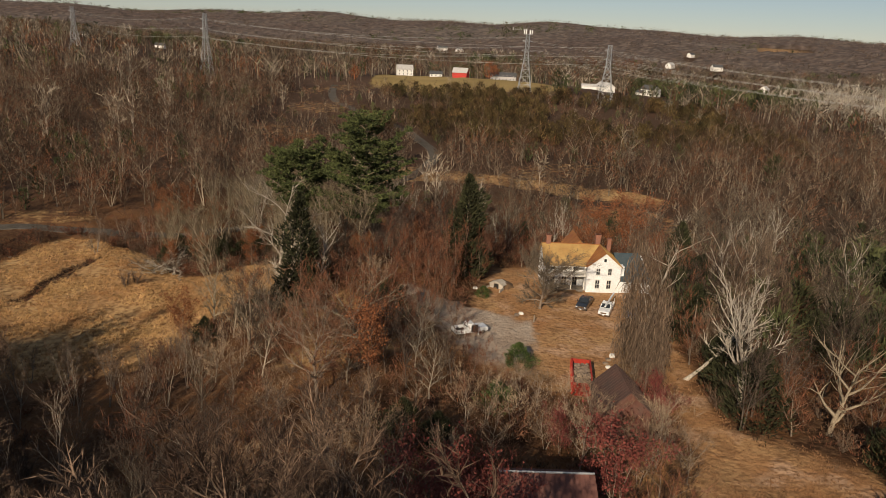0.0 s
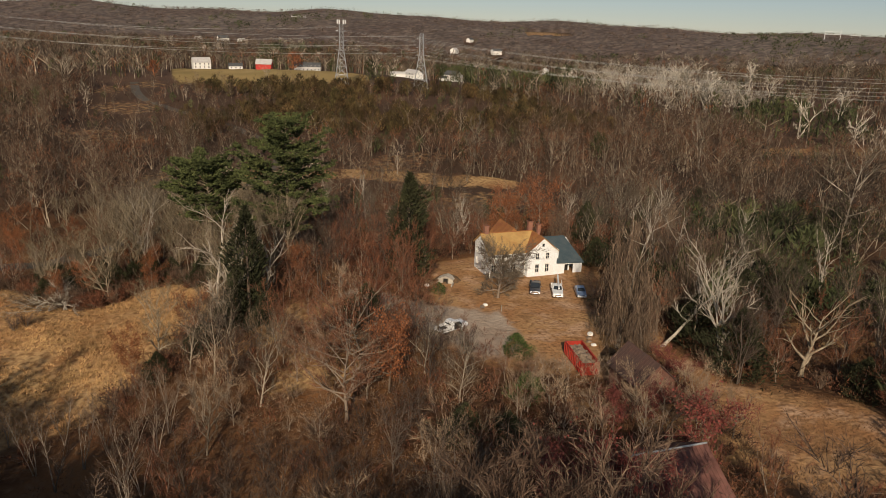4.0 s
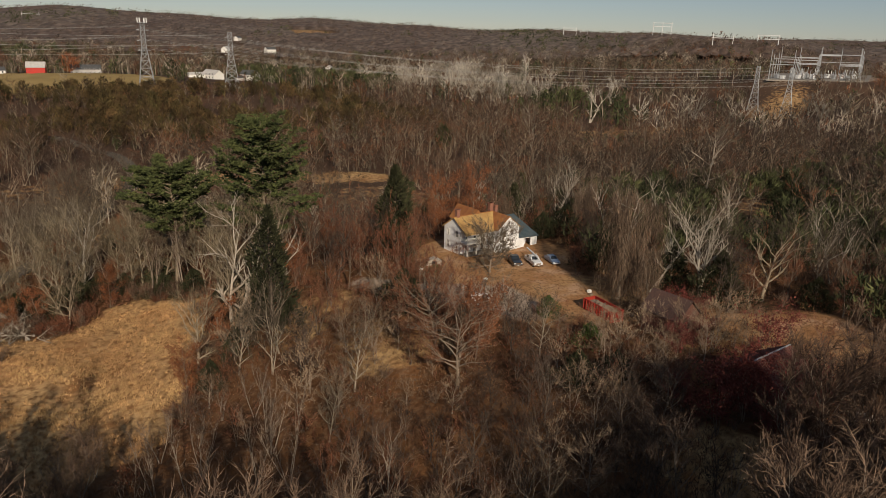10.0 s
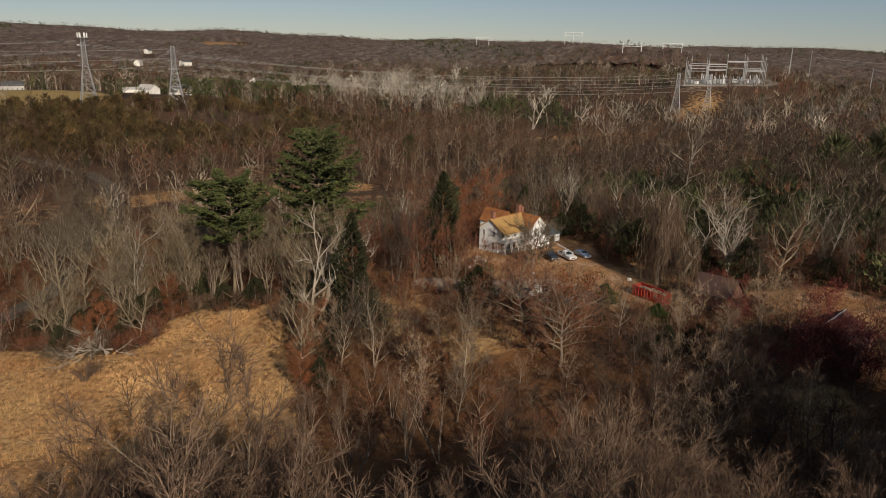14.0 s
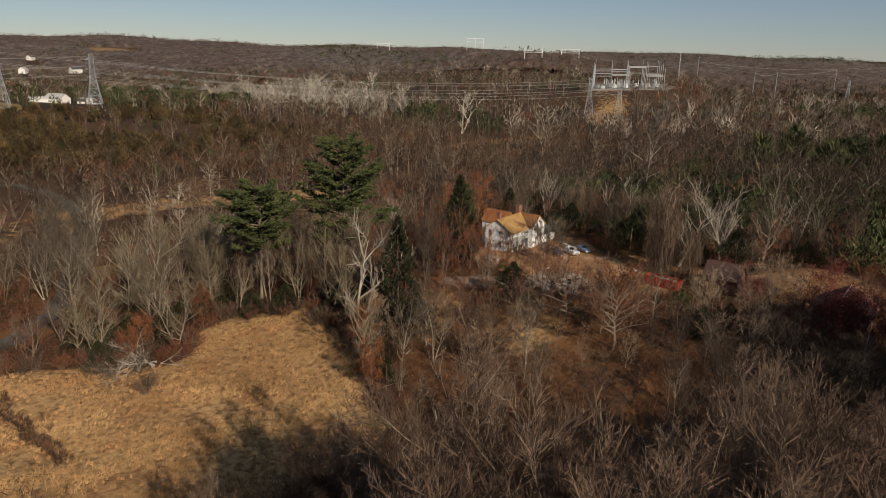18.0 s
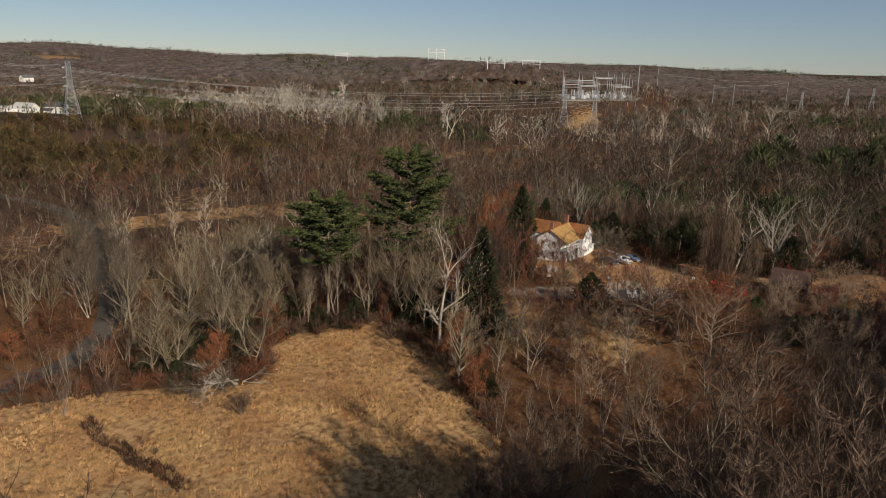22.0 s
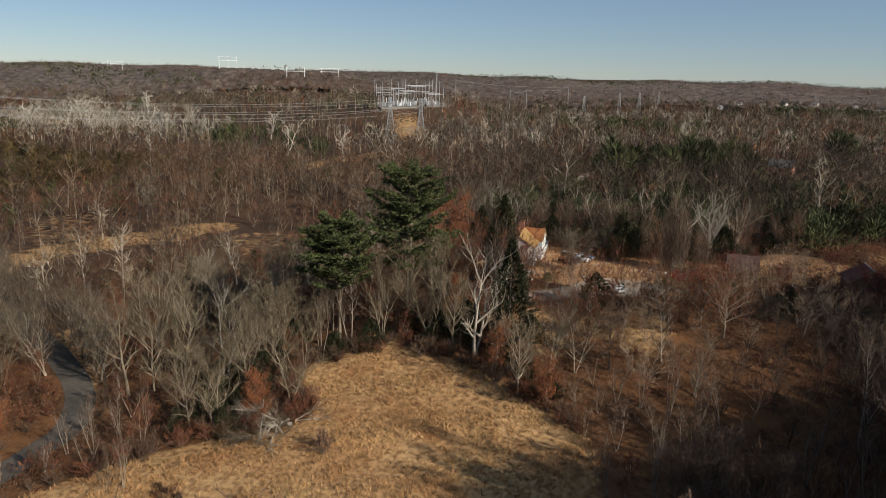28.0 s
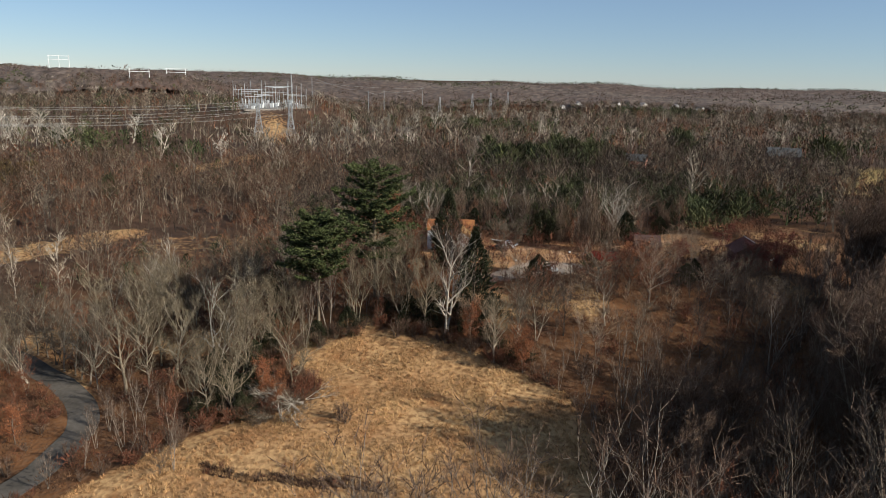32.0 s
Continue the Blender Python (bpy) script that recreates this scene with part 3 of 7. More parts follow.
FOREST = kinds("forest", [bare_tree(10 + i, 16, 3.6, 0.36, 26, 5, 17, twig_w=0.042, twig_len=1.0, steep=2.1, up=0.14, stems=2 + i % 3) for i in range(6)], BARK_STEM, TWIG_BROWN)
GREY = kinds("grey", [bare_tree(30 + i, 14, 6.4, 0.16, 16, 5, 24, twig_w=0.058, twig_len=1.6, steep=0.75, stems=1 + (i % 2)) for i in range(5)], BARK_MID, TWIG_GREY)
ASH = kinds("ash", [bare_tree(65 + i, 15, 6.6, 0.2, 16, 6, 34, twig_w=0.055, twig_len=1.4, steep=0.85, r0=0.26, stems=1 + (i % 3), stout=1.35) for i in range(4)], BARK_GREY, TWIG_ASH)
DENSE = kinds("dense", [bare_tree(20 + i, 16, 4.8, 0.16, 24, 6, 70, twig_w=0.06, twig_len=1.2, steep=1.7, up=0.16, stems=2 + i % 2) for i in range(3)], BARK_STEM, TWIG_BROWN)
# tall trees whose twigs take the shade-darkened colour
TALL_SHADE = kinds("tall_shade", [bare_tree(15 + i, 16, 4.0, 0.3, 26, 5, 17, twig_w=0.042, twig_len=1.0, steep=1.8, up=0.14, stems=2 + i % 3) for i in range(4)], BARK_MID, TWIG_SHADE)
TAN = kinds("tan", [bare_tree(40 + i, 11, 5.6, 0.14, 16, 5, 26, twig_w=0.055, twig_len=1.25, steep=0.65, stems=1 + (i % 3)) for i in range(4)], BARK_STEM, TWIG_TAN)
PALE = kinds("pale", [bare_tree(50 + i, 18, 6.0, 0.25, 14, 6, 12, r0=0.3, twig_len=1.4, twig_w=0.065, steep=1.0, stems=1 + i % 2, stout=1.4) for i in range(4)], BARK_PALE, TWIG_GREY)
OAK = kinds("oak", [bare_tree(70 + i, 12, 5.2, 0.25, 13, 4, 8, leaves=64, leaf=0.25, steep=0.7) for i in range(3)], BARK_BROWN, LEAF_RUSSET)
REDTREE = kinds("red", [bare_tree(80 + i, 11, 5.0, 0.2, 13, 4, 26, twig_len=1.4, twig_w=0.07, steep=0.8, stems=2) for i in range(3)], BARK_BROWN, TWIG_RED)
MAROON = kinds("maroon", [bare_tree(90 + i, 10, 5.4, 0.15, 15, 5, 24, twig_len=1.1, twig_w=0.06, steep=0.7, stems=3, leaves=26, leaf=0.26) for i in range(2)], BARK_BROWN, TWIG_MAROON)
SHRUB_BROWN = kinds("sb", [shrub_soup(100 + i, 3.2, 2.2, 420) for i in range(4)], BARK_BROWN, TWIG_BROWN)
SHRUB_RED = kinds("sr", [shrub_soup(110 + i, 2.6, 2.2, 420, leaves=60) for i in range(3)], BARK_BROWN, TWIG_RED)
SHRUB_STRAW = kinds("ss", [shrub_soup(120 + i, 1.7, 1.7, 380, stems=20) for i in range(3)], BARK_BROWN, WEED)
CEDAR = kinds("cedar", [cone_soup(130 + i, 9, 2.9, 1900, blunt=2.3, size=1.1) for i in range(3)], BARK_BROWN, CEDAR_GREEN)
LOFTY = kinds("lofty", [bare_tree(220 + i, 30, 7.5, 0.32, 26, 6, 60, r0=0.3, twig_w=0.075, twig_len=1.7, steep=1.5, up=0.12, stems=2 + i % 3, stout=1.2) for i in range(4)], BARK_GREY, TWIG_BROWN)
# trees for shaded ground: bark and twigs both coloured darker
DUSK = kinds("dusk", [bare_tree(60 + i, 14, 6.2, 0.16, 16, 5, 26, twig_w=0.055, twig_len=1.5, steep=0.8, stems=1 + (i % 2)) for i in range(4)], BARK_SHADE, TWIG_SHADE)
VINE = kinds("vine", [vine_soup(140 + i, 16, 4.6, 2200) for i in range(3)], BARK_BROWN, VINE_BROWN)
ROUND_GREEN = kinds("box", [cone_soup(150 + i, 3.4, 2.0, 1500, blunt=3.2, size=0.55) for i in range(2)], BARK_BROWN, BOX_GREEN)

# the trees that stand out
plant("white_pine", kinds("p", [pine_soup(1, 31, 10.5, 0.3)], BARK_GREY, NEEDLE)[0], -14.3, 147, 40, label="tall old white pine with layered dark green needles", group="two white pines")
plant("white_pine", kinds("p", [pine_soup(2, 27, 9.0, 0.5)], BARK_GREY, NEEDLE)[0], -29.5, 157, 0, label="white pine with a rounded green top and a bare lower trunk", group="two white pines")
plant("dead_tree", kinds("d", [bare_tree(201, 21, 9.0, 0.22, 15, 7, 5, r0=0.46, steep=0.9, stout=1.7, up=0.06, lean=-0.12, stems=2)], BARK_PALE, TWIG_PALE)[0], -28.2, 129.5, 140,
      label="dead pale barkless tree leaning at the edge of the field")
plant("dead_tree", kinds("d", [bare_tree(202, 14, 4.5, 0.3, 9, 4, 5, r0=0.26, steep=1.0, stout=1.7, lean=0.12)], BARK_PALE, TWIG_PALE)[0], -21, 127, 20, label="smaller dead pale tree with broken limbs")
plant("cedar_tree", kinds("c", [cone_soup(203, 20, 4.2, 5200, blunt=2.0, size=1.4)], BARK_BROWN, CEDAR_GREEN)[0], 6.5, 131.5, label="tall dark green cedar beside the farmhouse")
plant("cedar_tree", kinds("c", [cone_soup(207, 21, 4.0, 3000, blunt=2.2, size=1.4)], BARK_BROWN, CEDAR_GREEN)[0], -23.5, 124, label="broad dark cedar behind the small dead tree")
plant("yard_tree", kinds("y", [bare_tree(204, 8.2, 6.0, 0.18, 22, 8, 70, r0=0.24, steep=0.4, up=0.03, twig_len=0.9, twig_w=0.06)], BARK_BROWN, TWIG_GREY)[0], 18.9, 116.3, label="low spreading bare yard tree in front of the house")
plant("vine_covered_tree", kinds("v", [vine_soup(209, 21.5, 5.2, 5000)], BARK_PALE, VINE_BROWN)[0], 28.8, 92.5, 20, label="huge pale-limbed tree with a curtain of dry vines beside the yard", group="vine trees by the yard")
for x, y, s, k in ((45, 98, 0.85, 1), (49, 111, 0.9, 2), (53, 104, 0.8, 0), (41.5, 99, 0.6, 1)):
    plant("vine_covered_tree", VINE[k], x, y, 70 * k + x, s, "tree smothered in grey-brown hanging vines", group="vine trees by the yard")
plant("bare_tree", kinds("f", [bare_tree(210, 15.5, 7.5, 0.3, 16, 7, 8, r0=0.34, steep=0.9, stout=1.7, stems=2)], BARK_PALE, TWIG_PALE)[0], 40.5, 83.5, 30, label="broad fan-shaped bare tree with grey limbs above the holly")
plant("dead_tree", kinds("d", [bare_tree(211, 15, 5.0, 0.35, 9, 5, 5, r0=0.28, steep=0.8, stout=1.7, lean=0.95)], BARK_PALE, TWIG_PALE)[0], 35.5, 91, -10, label="pale dead trunk leaning over the grass")
plant("dead_tree", kinds("d", [bare_tree(212, 11, 6.5, 0.2, 11, 5, 6, r0=0.32, steep=0.6, stout=1.7)], BARK_GREY, TWIG_ASH)[0], 47.8, 76, 10, label="gnarled bare tree with thick pale limbs")
plant("bare_tree", kinds("g", [bare_tree(213, 17, 7.5, 0.25, 15, 6, 18, r0=0.34, steep=0.9, stems=2)], BARK_PALE, TWIG_GREY)[0], -44, 174, 0, label="broad grey-limbed bare tree beside the lane")
plant("bare_tree", kinds("g", [bare_tree(214, 16, 6.5, 0.3, 13, 5, 14, r0=0.34, steep=0.6)], BARK_GREY, TWIG_GREY)[0], -54, 187.5, 0, label="spreading bare tree at the bend of the road")
for x, y, k, s in ((16, 66.5, 0, 0.62), (20, 68, 1, 0.66), (24, 67, 2, 0.6), (18, 71.5, 3, 0.6), (25.5, 70.5, 0, 0.55), (13, 71, 1, 0.5), (26.5, 64, 3, 0.5), (21.5, 64, 2, 0.55)):
    plant("tan_tree", TAN[k], x, y, 60 * k + x, s, "low tangled tree with pale twigs between the shed and the barn", group="tangle by the shed")
for x, y, k, s in ((13, 79, 0, 0.5), (10, 77, 1, 0.55), (15.5, 77, 2, 0.5), (11.5, 82.5, 3, 0.42), (7, 78, 2, 0.55)):
    plant("tan_tree", TAN[k], x, y, 60 * k + x, s, "low tangled tree with pale twigs below the dumpster", group="tangle by the shed")
for x, y, k, s in ((4, 104, 0, 0.62), (1, 109, 1, 0.75), (5, 96, 2, 0.5), (8, 87, 0, 0.5), (0, 114, 2, 0.85), (-2, 105, 1, 0.85), (9, 83.5, 1, 0.45), (-1, 99, 0, 0.75), (6, 91, 1, 0.45), (-6, 101, 2, 0.8), (-4.5, 111, 0, 0.85), (-5, 117, 1, 0.9), (-4, 94.5, 2, 0.7), (-10, 106, 1, 0.8), (2, 120.5, 2, 0.85)):
    plant("red_brown_tree", REDTREE[k], x, y, 80 * k + y, s, "low tree with dense reddish-brown twigs at the edge of the yard", group="red-brown thicket")
plant("spreading_tree", kinds("s", [bare_tree(230, 11, 8.0, 0.2, 18, 7, 40, r0=0.3, steep=0.35, up=0.05, twig_len=1.0, stout=1.4, leaves=5, leaf=0.3)], BARK_MID, TWIG_RED)[0], -10, 95, 0, 0.9, "broad spreading tree with orange-red leaves below the yard")
plant("spreading_tree", kinds("s", [bare_tree(231, 12, 7.0, 0.25, 20, 7, 40, r0=0.26, steep=0.5, up=0.03, twig_len=1.1, stout=1.3)], BARK_BROWN, TWIG_RED)[0], -14.5, 84, 0, 0.95, "pale spreading bare tree with radiating limbs on the slope")
for x, y, k, s in ((-3, 86, 0, 0.68), (-6, 90, 1, 0.62), (0, 83, 2, 0.6), (-2, 92, 3, 0.65), (-8, 98, 0, 0.6), (3, 88, 1, 0.45), (-11, 88, 2, 0.6)):
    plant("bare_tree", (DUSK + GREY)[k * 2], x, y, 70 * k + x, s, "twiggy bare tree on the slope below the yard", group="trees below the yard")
plant("bare_tree", GREY[1], 58, 92, 50, 0.9, "big bare tree with grey limbs", group="trees east of the yard")
plant("vine_covered_tree", VINE[0], 28.5, 86, 30, 0.75, "tree smothered in hanging vines beside the shed", group="vine trees by the yard")
plant("vine_covered_tree", VINE[2], 30.8, 92.5, 80, 0.8, "tree smothered in hanging vines beside the shed", group="vine trees by the yard")
plant("vine_covered_tree", VINE[1], 52, 122, 10, 0.85, "dark vine-smothered trunk beyond the house", group="vine trees by the yard")
plant("bare_tree", PALE[1], 50, 112, 50, 0.85, "big bare tree with pale grey limbs", group="trees east of the yard")
for x, y, k, s in ((4.5, 127, 0, 0.95), (-1.5, 125.5, 1, 0.95), (9, 129.5, 2, 0.85), (-8, 125, 2, 1.1), (-3, 129, 0, 1.1)):
    plant("red_brown_tree", REDTREE[k], x, y, 80 * k + y, s, "twiggy reddish-brown tree beside the root cellar", group="red-brown thicket")
for x, y, k, s in ((1, 130.5, 0, 0.85), (-7, 130.5, 2, 1.0), (-11, 127, 3, 0.9), (6, 133, 1, 0.8)):
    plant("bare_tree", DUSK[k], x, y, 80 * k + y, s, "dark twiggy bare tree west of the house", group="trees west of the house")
for x, y, k, s in ((-39, 168, 0, 0.85), (-36, 165.5, 6, 0.9), (-33.5, 159, 2, 0.95), (-31, 163, 7, 1.0), (-28.5, 155, 3, 1.05), (-26, 149, 8, 1.0), (-25.5, 160, 4, 0.95), (-22, 145, 6, 1.0), (-20.5, 152, 1, 1.0), (-18, 139, 9, 0.95), (-37.5, 172, 7, 1.05), (-46, 169, 8, 0.95), (-33, 170, 6, 1.0)):
    plant("ash_tree", (FOREST + ASH)[k], x, y, 50 * k + x, s, "bare tree with grey lichened limbs above the field's corner", group="trees above the field")
for x, y, k, s in ((-77, 176, 0, 0.42), (-73, 178.5, 3, 0.5), (-69, 177, 1, 0.45), (-66, 180, 4, 0.55), (-62, 177.5, 2, 0.5), (-80, 181, 5, 0.45), (-74, 182.5, 1, 0.5), (-60, 182, 0, 0.6), (-68, 183.5, 2, 0.5), (-86, 183, 4, 0.4)):
    plant("sapling", FOREST[k], x, y, 70 * k + x, s, "thin bare sapling at the roadside beside the field", group="roadside saplings")
HOLLY = kinds("h", [cone_soup(205, 9.5, 4.2, 3600, blunt=2.6, size=0.9), cone_soup(206, 8, 3.4, 2600, blunt=2.6, size=0.9)], BARK_BROWN, CEDAR_GREEN)
plant("holly_tree", HOLLY[0], 40.2, 80, label="broad dark evergreen holly beside the grass", group="hollies")
plant("holly_tree", HOLLY[1], 40.5, 90, 40, label="dark evergreen holly under a bare tree", group="hollies")
plant("holly_tree", HOLLY[1], -6.5, 109, 90, 0.95, label="dark evergreen thicket below the yard", group="hollies")
# these two evergreens are added in place of a pool of shade on the slope
for x, y, k, s in ((-3, 73, 1, 0.7), (1, 70, 1, 0.65)):
    plant("holly_tree", HOLLY[k], x, y, 40 * x, s, label="dark evergreen standing in for a pool of shade", group="hollies")
plant("holly_tree", HOLLY[0], -22, 133, 10, 0.75, label="dark evergreen thicket behind the dead trees", group="hollies")
plant("holly_tree", HOLLY[1], -51, 172, 10, 0.7, label="dark green thicket beside the lane", group="hollies")
plant("russet_oak", OAK[0], 43, 151, 0, 1.15, "oak that keeps its russet leaves behind the house", group="russet oaks")
plant("russet_oak", OAK[1], 37, 156, 80, 1.0, "oak that keeps its russet leaves behind the house", group="russet oaks")
plant("cedar_tree", CEDAR[0], 53, 147, 0, 1.15, "dark cedar beside the russet oak", group="cedars")
plant("russet_oak", OAK[2], -8, 88, 30, 0.9, "small oak with orange-red leaves above the thicket", group="russet oaks")
for x, y, k in ((3, 49, 0), (0, 54, 1), (1.5, 60, 0), (6.3, 47.5, 0), (4.5, 53.5, 1), (17.5, 58, 1), (14.5, 70, 0), (19, 69, 1), (28, 80, 0), (27.5, 75, 1)):
    plant("maroon_tree", MAROON[k], x, y, 90 * k + x, 0.85 if y < 60 else 0.5, "low tree with dense dark maroon twigs beside the barn", group="maroon trees")
plant("green_bush", ROUND_GREEN[0], 12.6, 94, 0, 1.05, "round clipped green bush on the gravel turning circle", "bush", crown_name="foliage")
plant("green_bush", ROUND_GREEN[1], 9.3, 121, 60, 0.6, "small round green bush by the path", "bush", crown_name="foliage")
plant("green_bush", ROUND_GREEN[0], 8.5, 81, 120, 1.2, "dense green bush in the thicket below the yard", "bush", crown_name="foliage")
# a windfall of dead branches in the field
for k, (x, y, a, s) in enumerate(((-57, 153.5, 200, 0.5), (-60, 153.5, 150, 0.42), (-56, 154.5, 260, 0.45), (-62.5, 156, 120, 0.5))):
    plant("fallen_tree", PALE[k % 4], x, y, a, s, "grey fallen tree lying at the edge of the field", "fallen tree", "windfall", tilt=(78, 0), sink=-0.4)
plant("brown_shrub", SHRUB_BROWN[0], -64, 144.2, 0, 1.15, "dark brown bush standing alone in the field", "shrub")
plant("brown_shrub", SHRUB_BROWN[1], -62.4, 145.6, 0, 1.0, "dark brown bush standing alone in the field", "shrub")
plant("young_tree", FOREST[2], -80.4, 167, 40, 0.55, "young bare tree standing alone at the corner of the field")
plant("young_tree", GREY[3], -82, 168.5, 10, 0.32, "dark leaning sapling at the corner of the field")
ditch_rng = random.Random(5)
for (x0, y0), (x1, y1) in zip(DITCH, DITCH[1:]):
    for i in range(4):
        u = (i + ditch_rng.random()) / 4
        plant("brown_shrub", (SHRUB_BROWN + SHRUB_RED)[ditch_rng.randrange(len(SHRUB_BROWN + SHRUB_RED))], x0 + (x1 - x0) * u + ditch_rng.gauss(0, 1.0), y0 + (y1 - y0) * u, ditch_rng.uniform(0, 360), ditch_rng.uniform(0.18, 0.5), "low dark brush along the field's ditch", "shrub", "ditch brush")
for x, y, k, s in ((-78, 90, 0, 1.0), (-73.5, 88, 1, 1.05), (-84, 87, 2, 1.1), (-69, 92, 0, 0.85), (-80, 84, 1, 1.1), (-62, 91, 2, 0.8), (-88, 92, 1, 0.9)):
    plant("woodland_tree", DENSE[k], x, y, 50 * k + x, s, "dense dark twiggy tree at the southern edge of the field", group="near woods")

taken = [(o.location.x, o.location.y, 4.0) for o in scene.objects if o.type == "EMPTY"]
taken += [(10, 54.2, 11), (10, 60, 7), (22.7, 77, 9), (22, 82, 5), (17, 82, 8), (11.5, 126, 6), (16, 44.6, 8)]
rng = random.Random(7)


def is_clear(x, y, margin=0.0):
    """Whether (x, y) lies in an opening of the woods."""
    for poly, _ in CLEARINGS:
        if inside(poly, x, y):
            return True
    if near_line(ROAD, x, y) < 3.4 + margin or near_line(DRIVE_LINE, x, y) < 3.0 + margin:
        return True
    return any(inside(p, x, y) for p in FAR_CLEARINGS)


def try_spot(x, y, gap):
    if is_clear(x, y):
        return False
    if any((x - a) ** 2 + (y - b) ** 2 < (gap * 0.5 + r * 0.5) ** 2 for a, b, r in taken):
        return False
    taken.append((x, y, gap))
    return True


# the woods nearest to the flight
for _ in range(900):
    x, y = rng.uniform(-134, -104), rng.uniform(62, 133)
    if (y < 100 and x < -129) or (81 < y <= 97 and x > -122) or (y > 97 and not -134 < x < min(-119, -141 + 0.5 * (y - 73))) or not try_spot(x, y, 4.6 if y < 100 else 5.6):
        continue
    s = rng.uniform(1.5, 1.75) if y < 97 else (37.5 - 0.14 * (y - 100) - ground_at(x, y) + rng.uniform(-2, 1)) / 16
    plant("tall_tree", (TALL_SHADE + FOREST)[rng.randrange(6) if y < 97 else 3 + rng.randrange(7)], x, y, rng.uniform(0, 360), s, "tall bare brown woodland tree with fine twigs", group="tall western woods", tilt=(rng.gauss(0, 2), rng.gauss(0, 2)))


def SHADED(x, y):
    """The open ground in the shade of the southern woods."""
    return -66 < x < (-16 if y < 84 else -27) and (76 if x < -46 else 67) + 3 * math.sin(x / 6) < y < 99


def woods_tree(x, y):
    """One tree of the near woods, its kind chosen by where it stands."""
    east = 36 < x < 105 and 50 < y < 138
    south = y < 108 and x < 0 and not (-32 < x < 8 and 50 < y < 126)
    if glade(x, y) > 0.6:
        return
    most = (8.5 + (100 - y) * 0.42) / 16 if -97 < x < -30 and 50 < y < 112 else (2 + (92 - y) * 0.27) / 16 if -30 < x < 30 and 36 < y < 92 else 9.0     # the low edge of the wood along the field
    low_zone = (-22 < x < 60 and 60 < y < 165)
    w = rng.random()
    if low_zone:
        w = w * 0.52 if w < 0.75 else 0.5
    turn, tilt = rng.uniform(0, 360), (rng.gauss(0, 2.5), rng.gauss(0, 2.5))
    # most trees of this shaded belt get the darkened colours
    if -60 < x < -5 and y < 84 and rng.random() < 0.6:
        plant("dusky_tree", DUSK[rng.randrange(4)], x, y, turn, min(rng.uniform(0.5, 0.8), 1.2 * most), "bare tree coloured dark for the shade of the tall woods", group="near woods", tilt=tilt)
    elif east and w < 0.62:
        kind = rng.random()
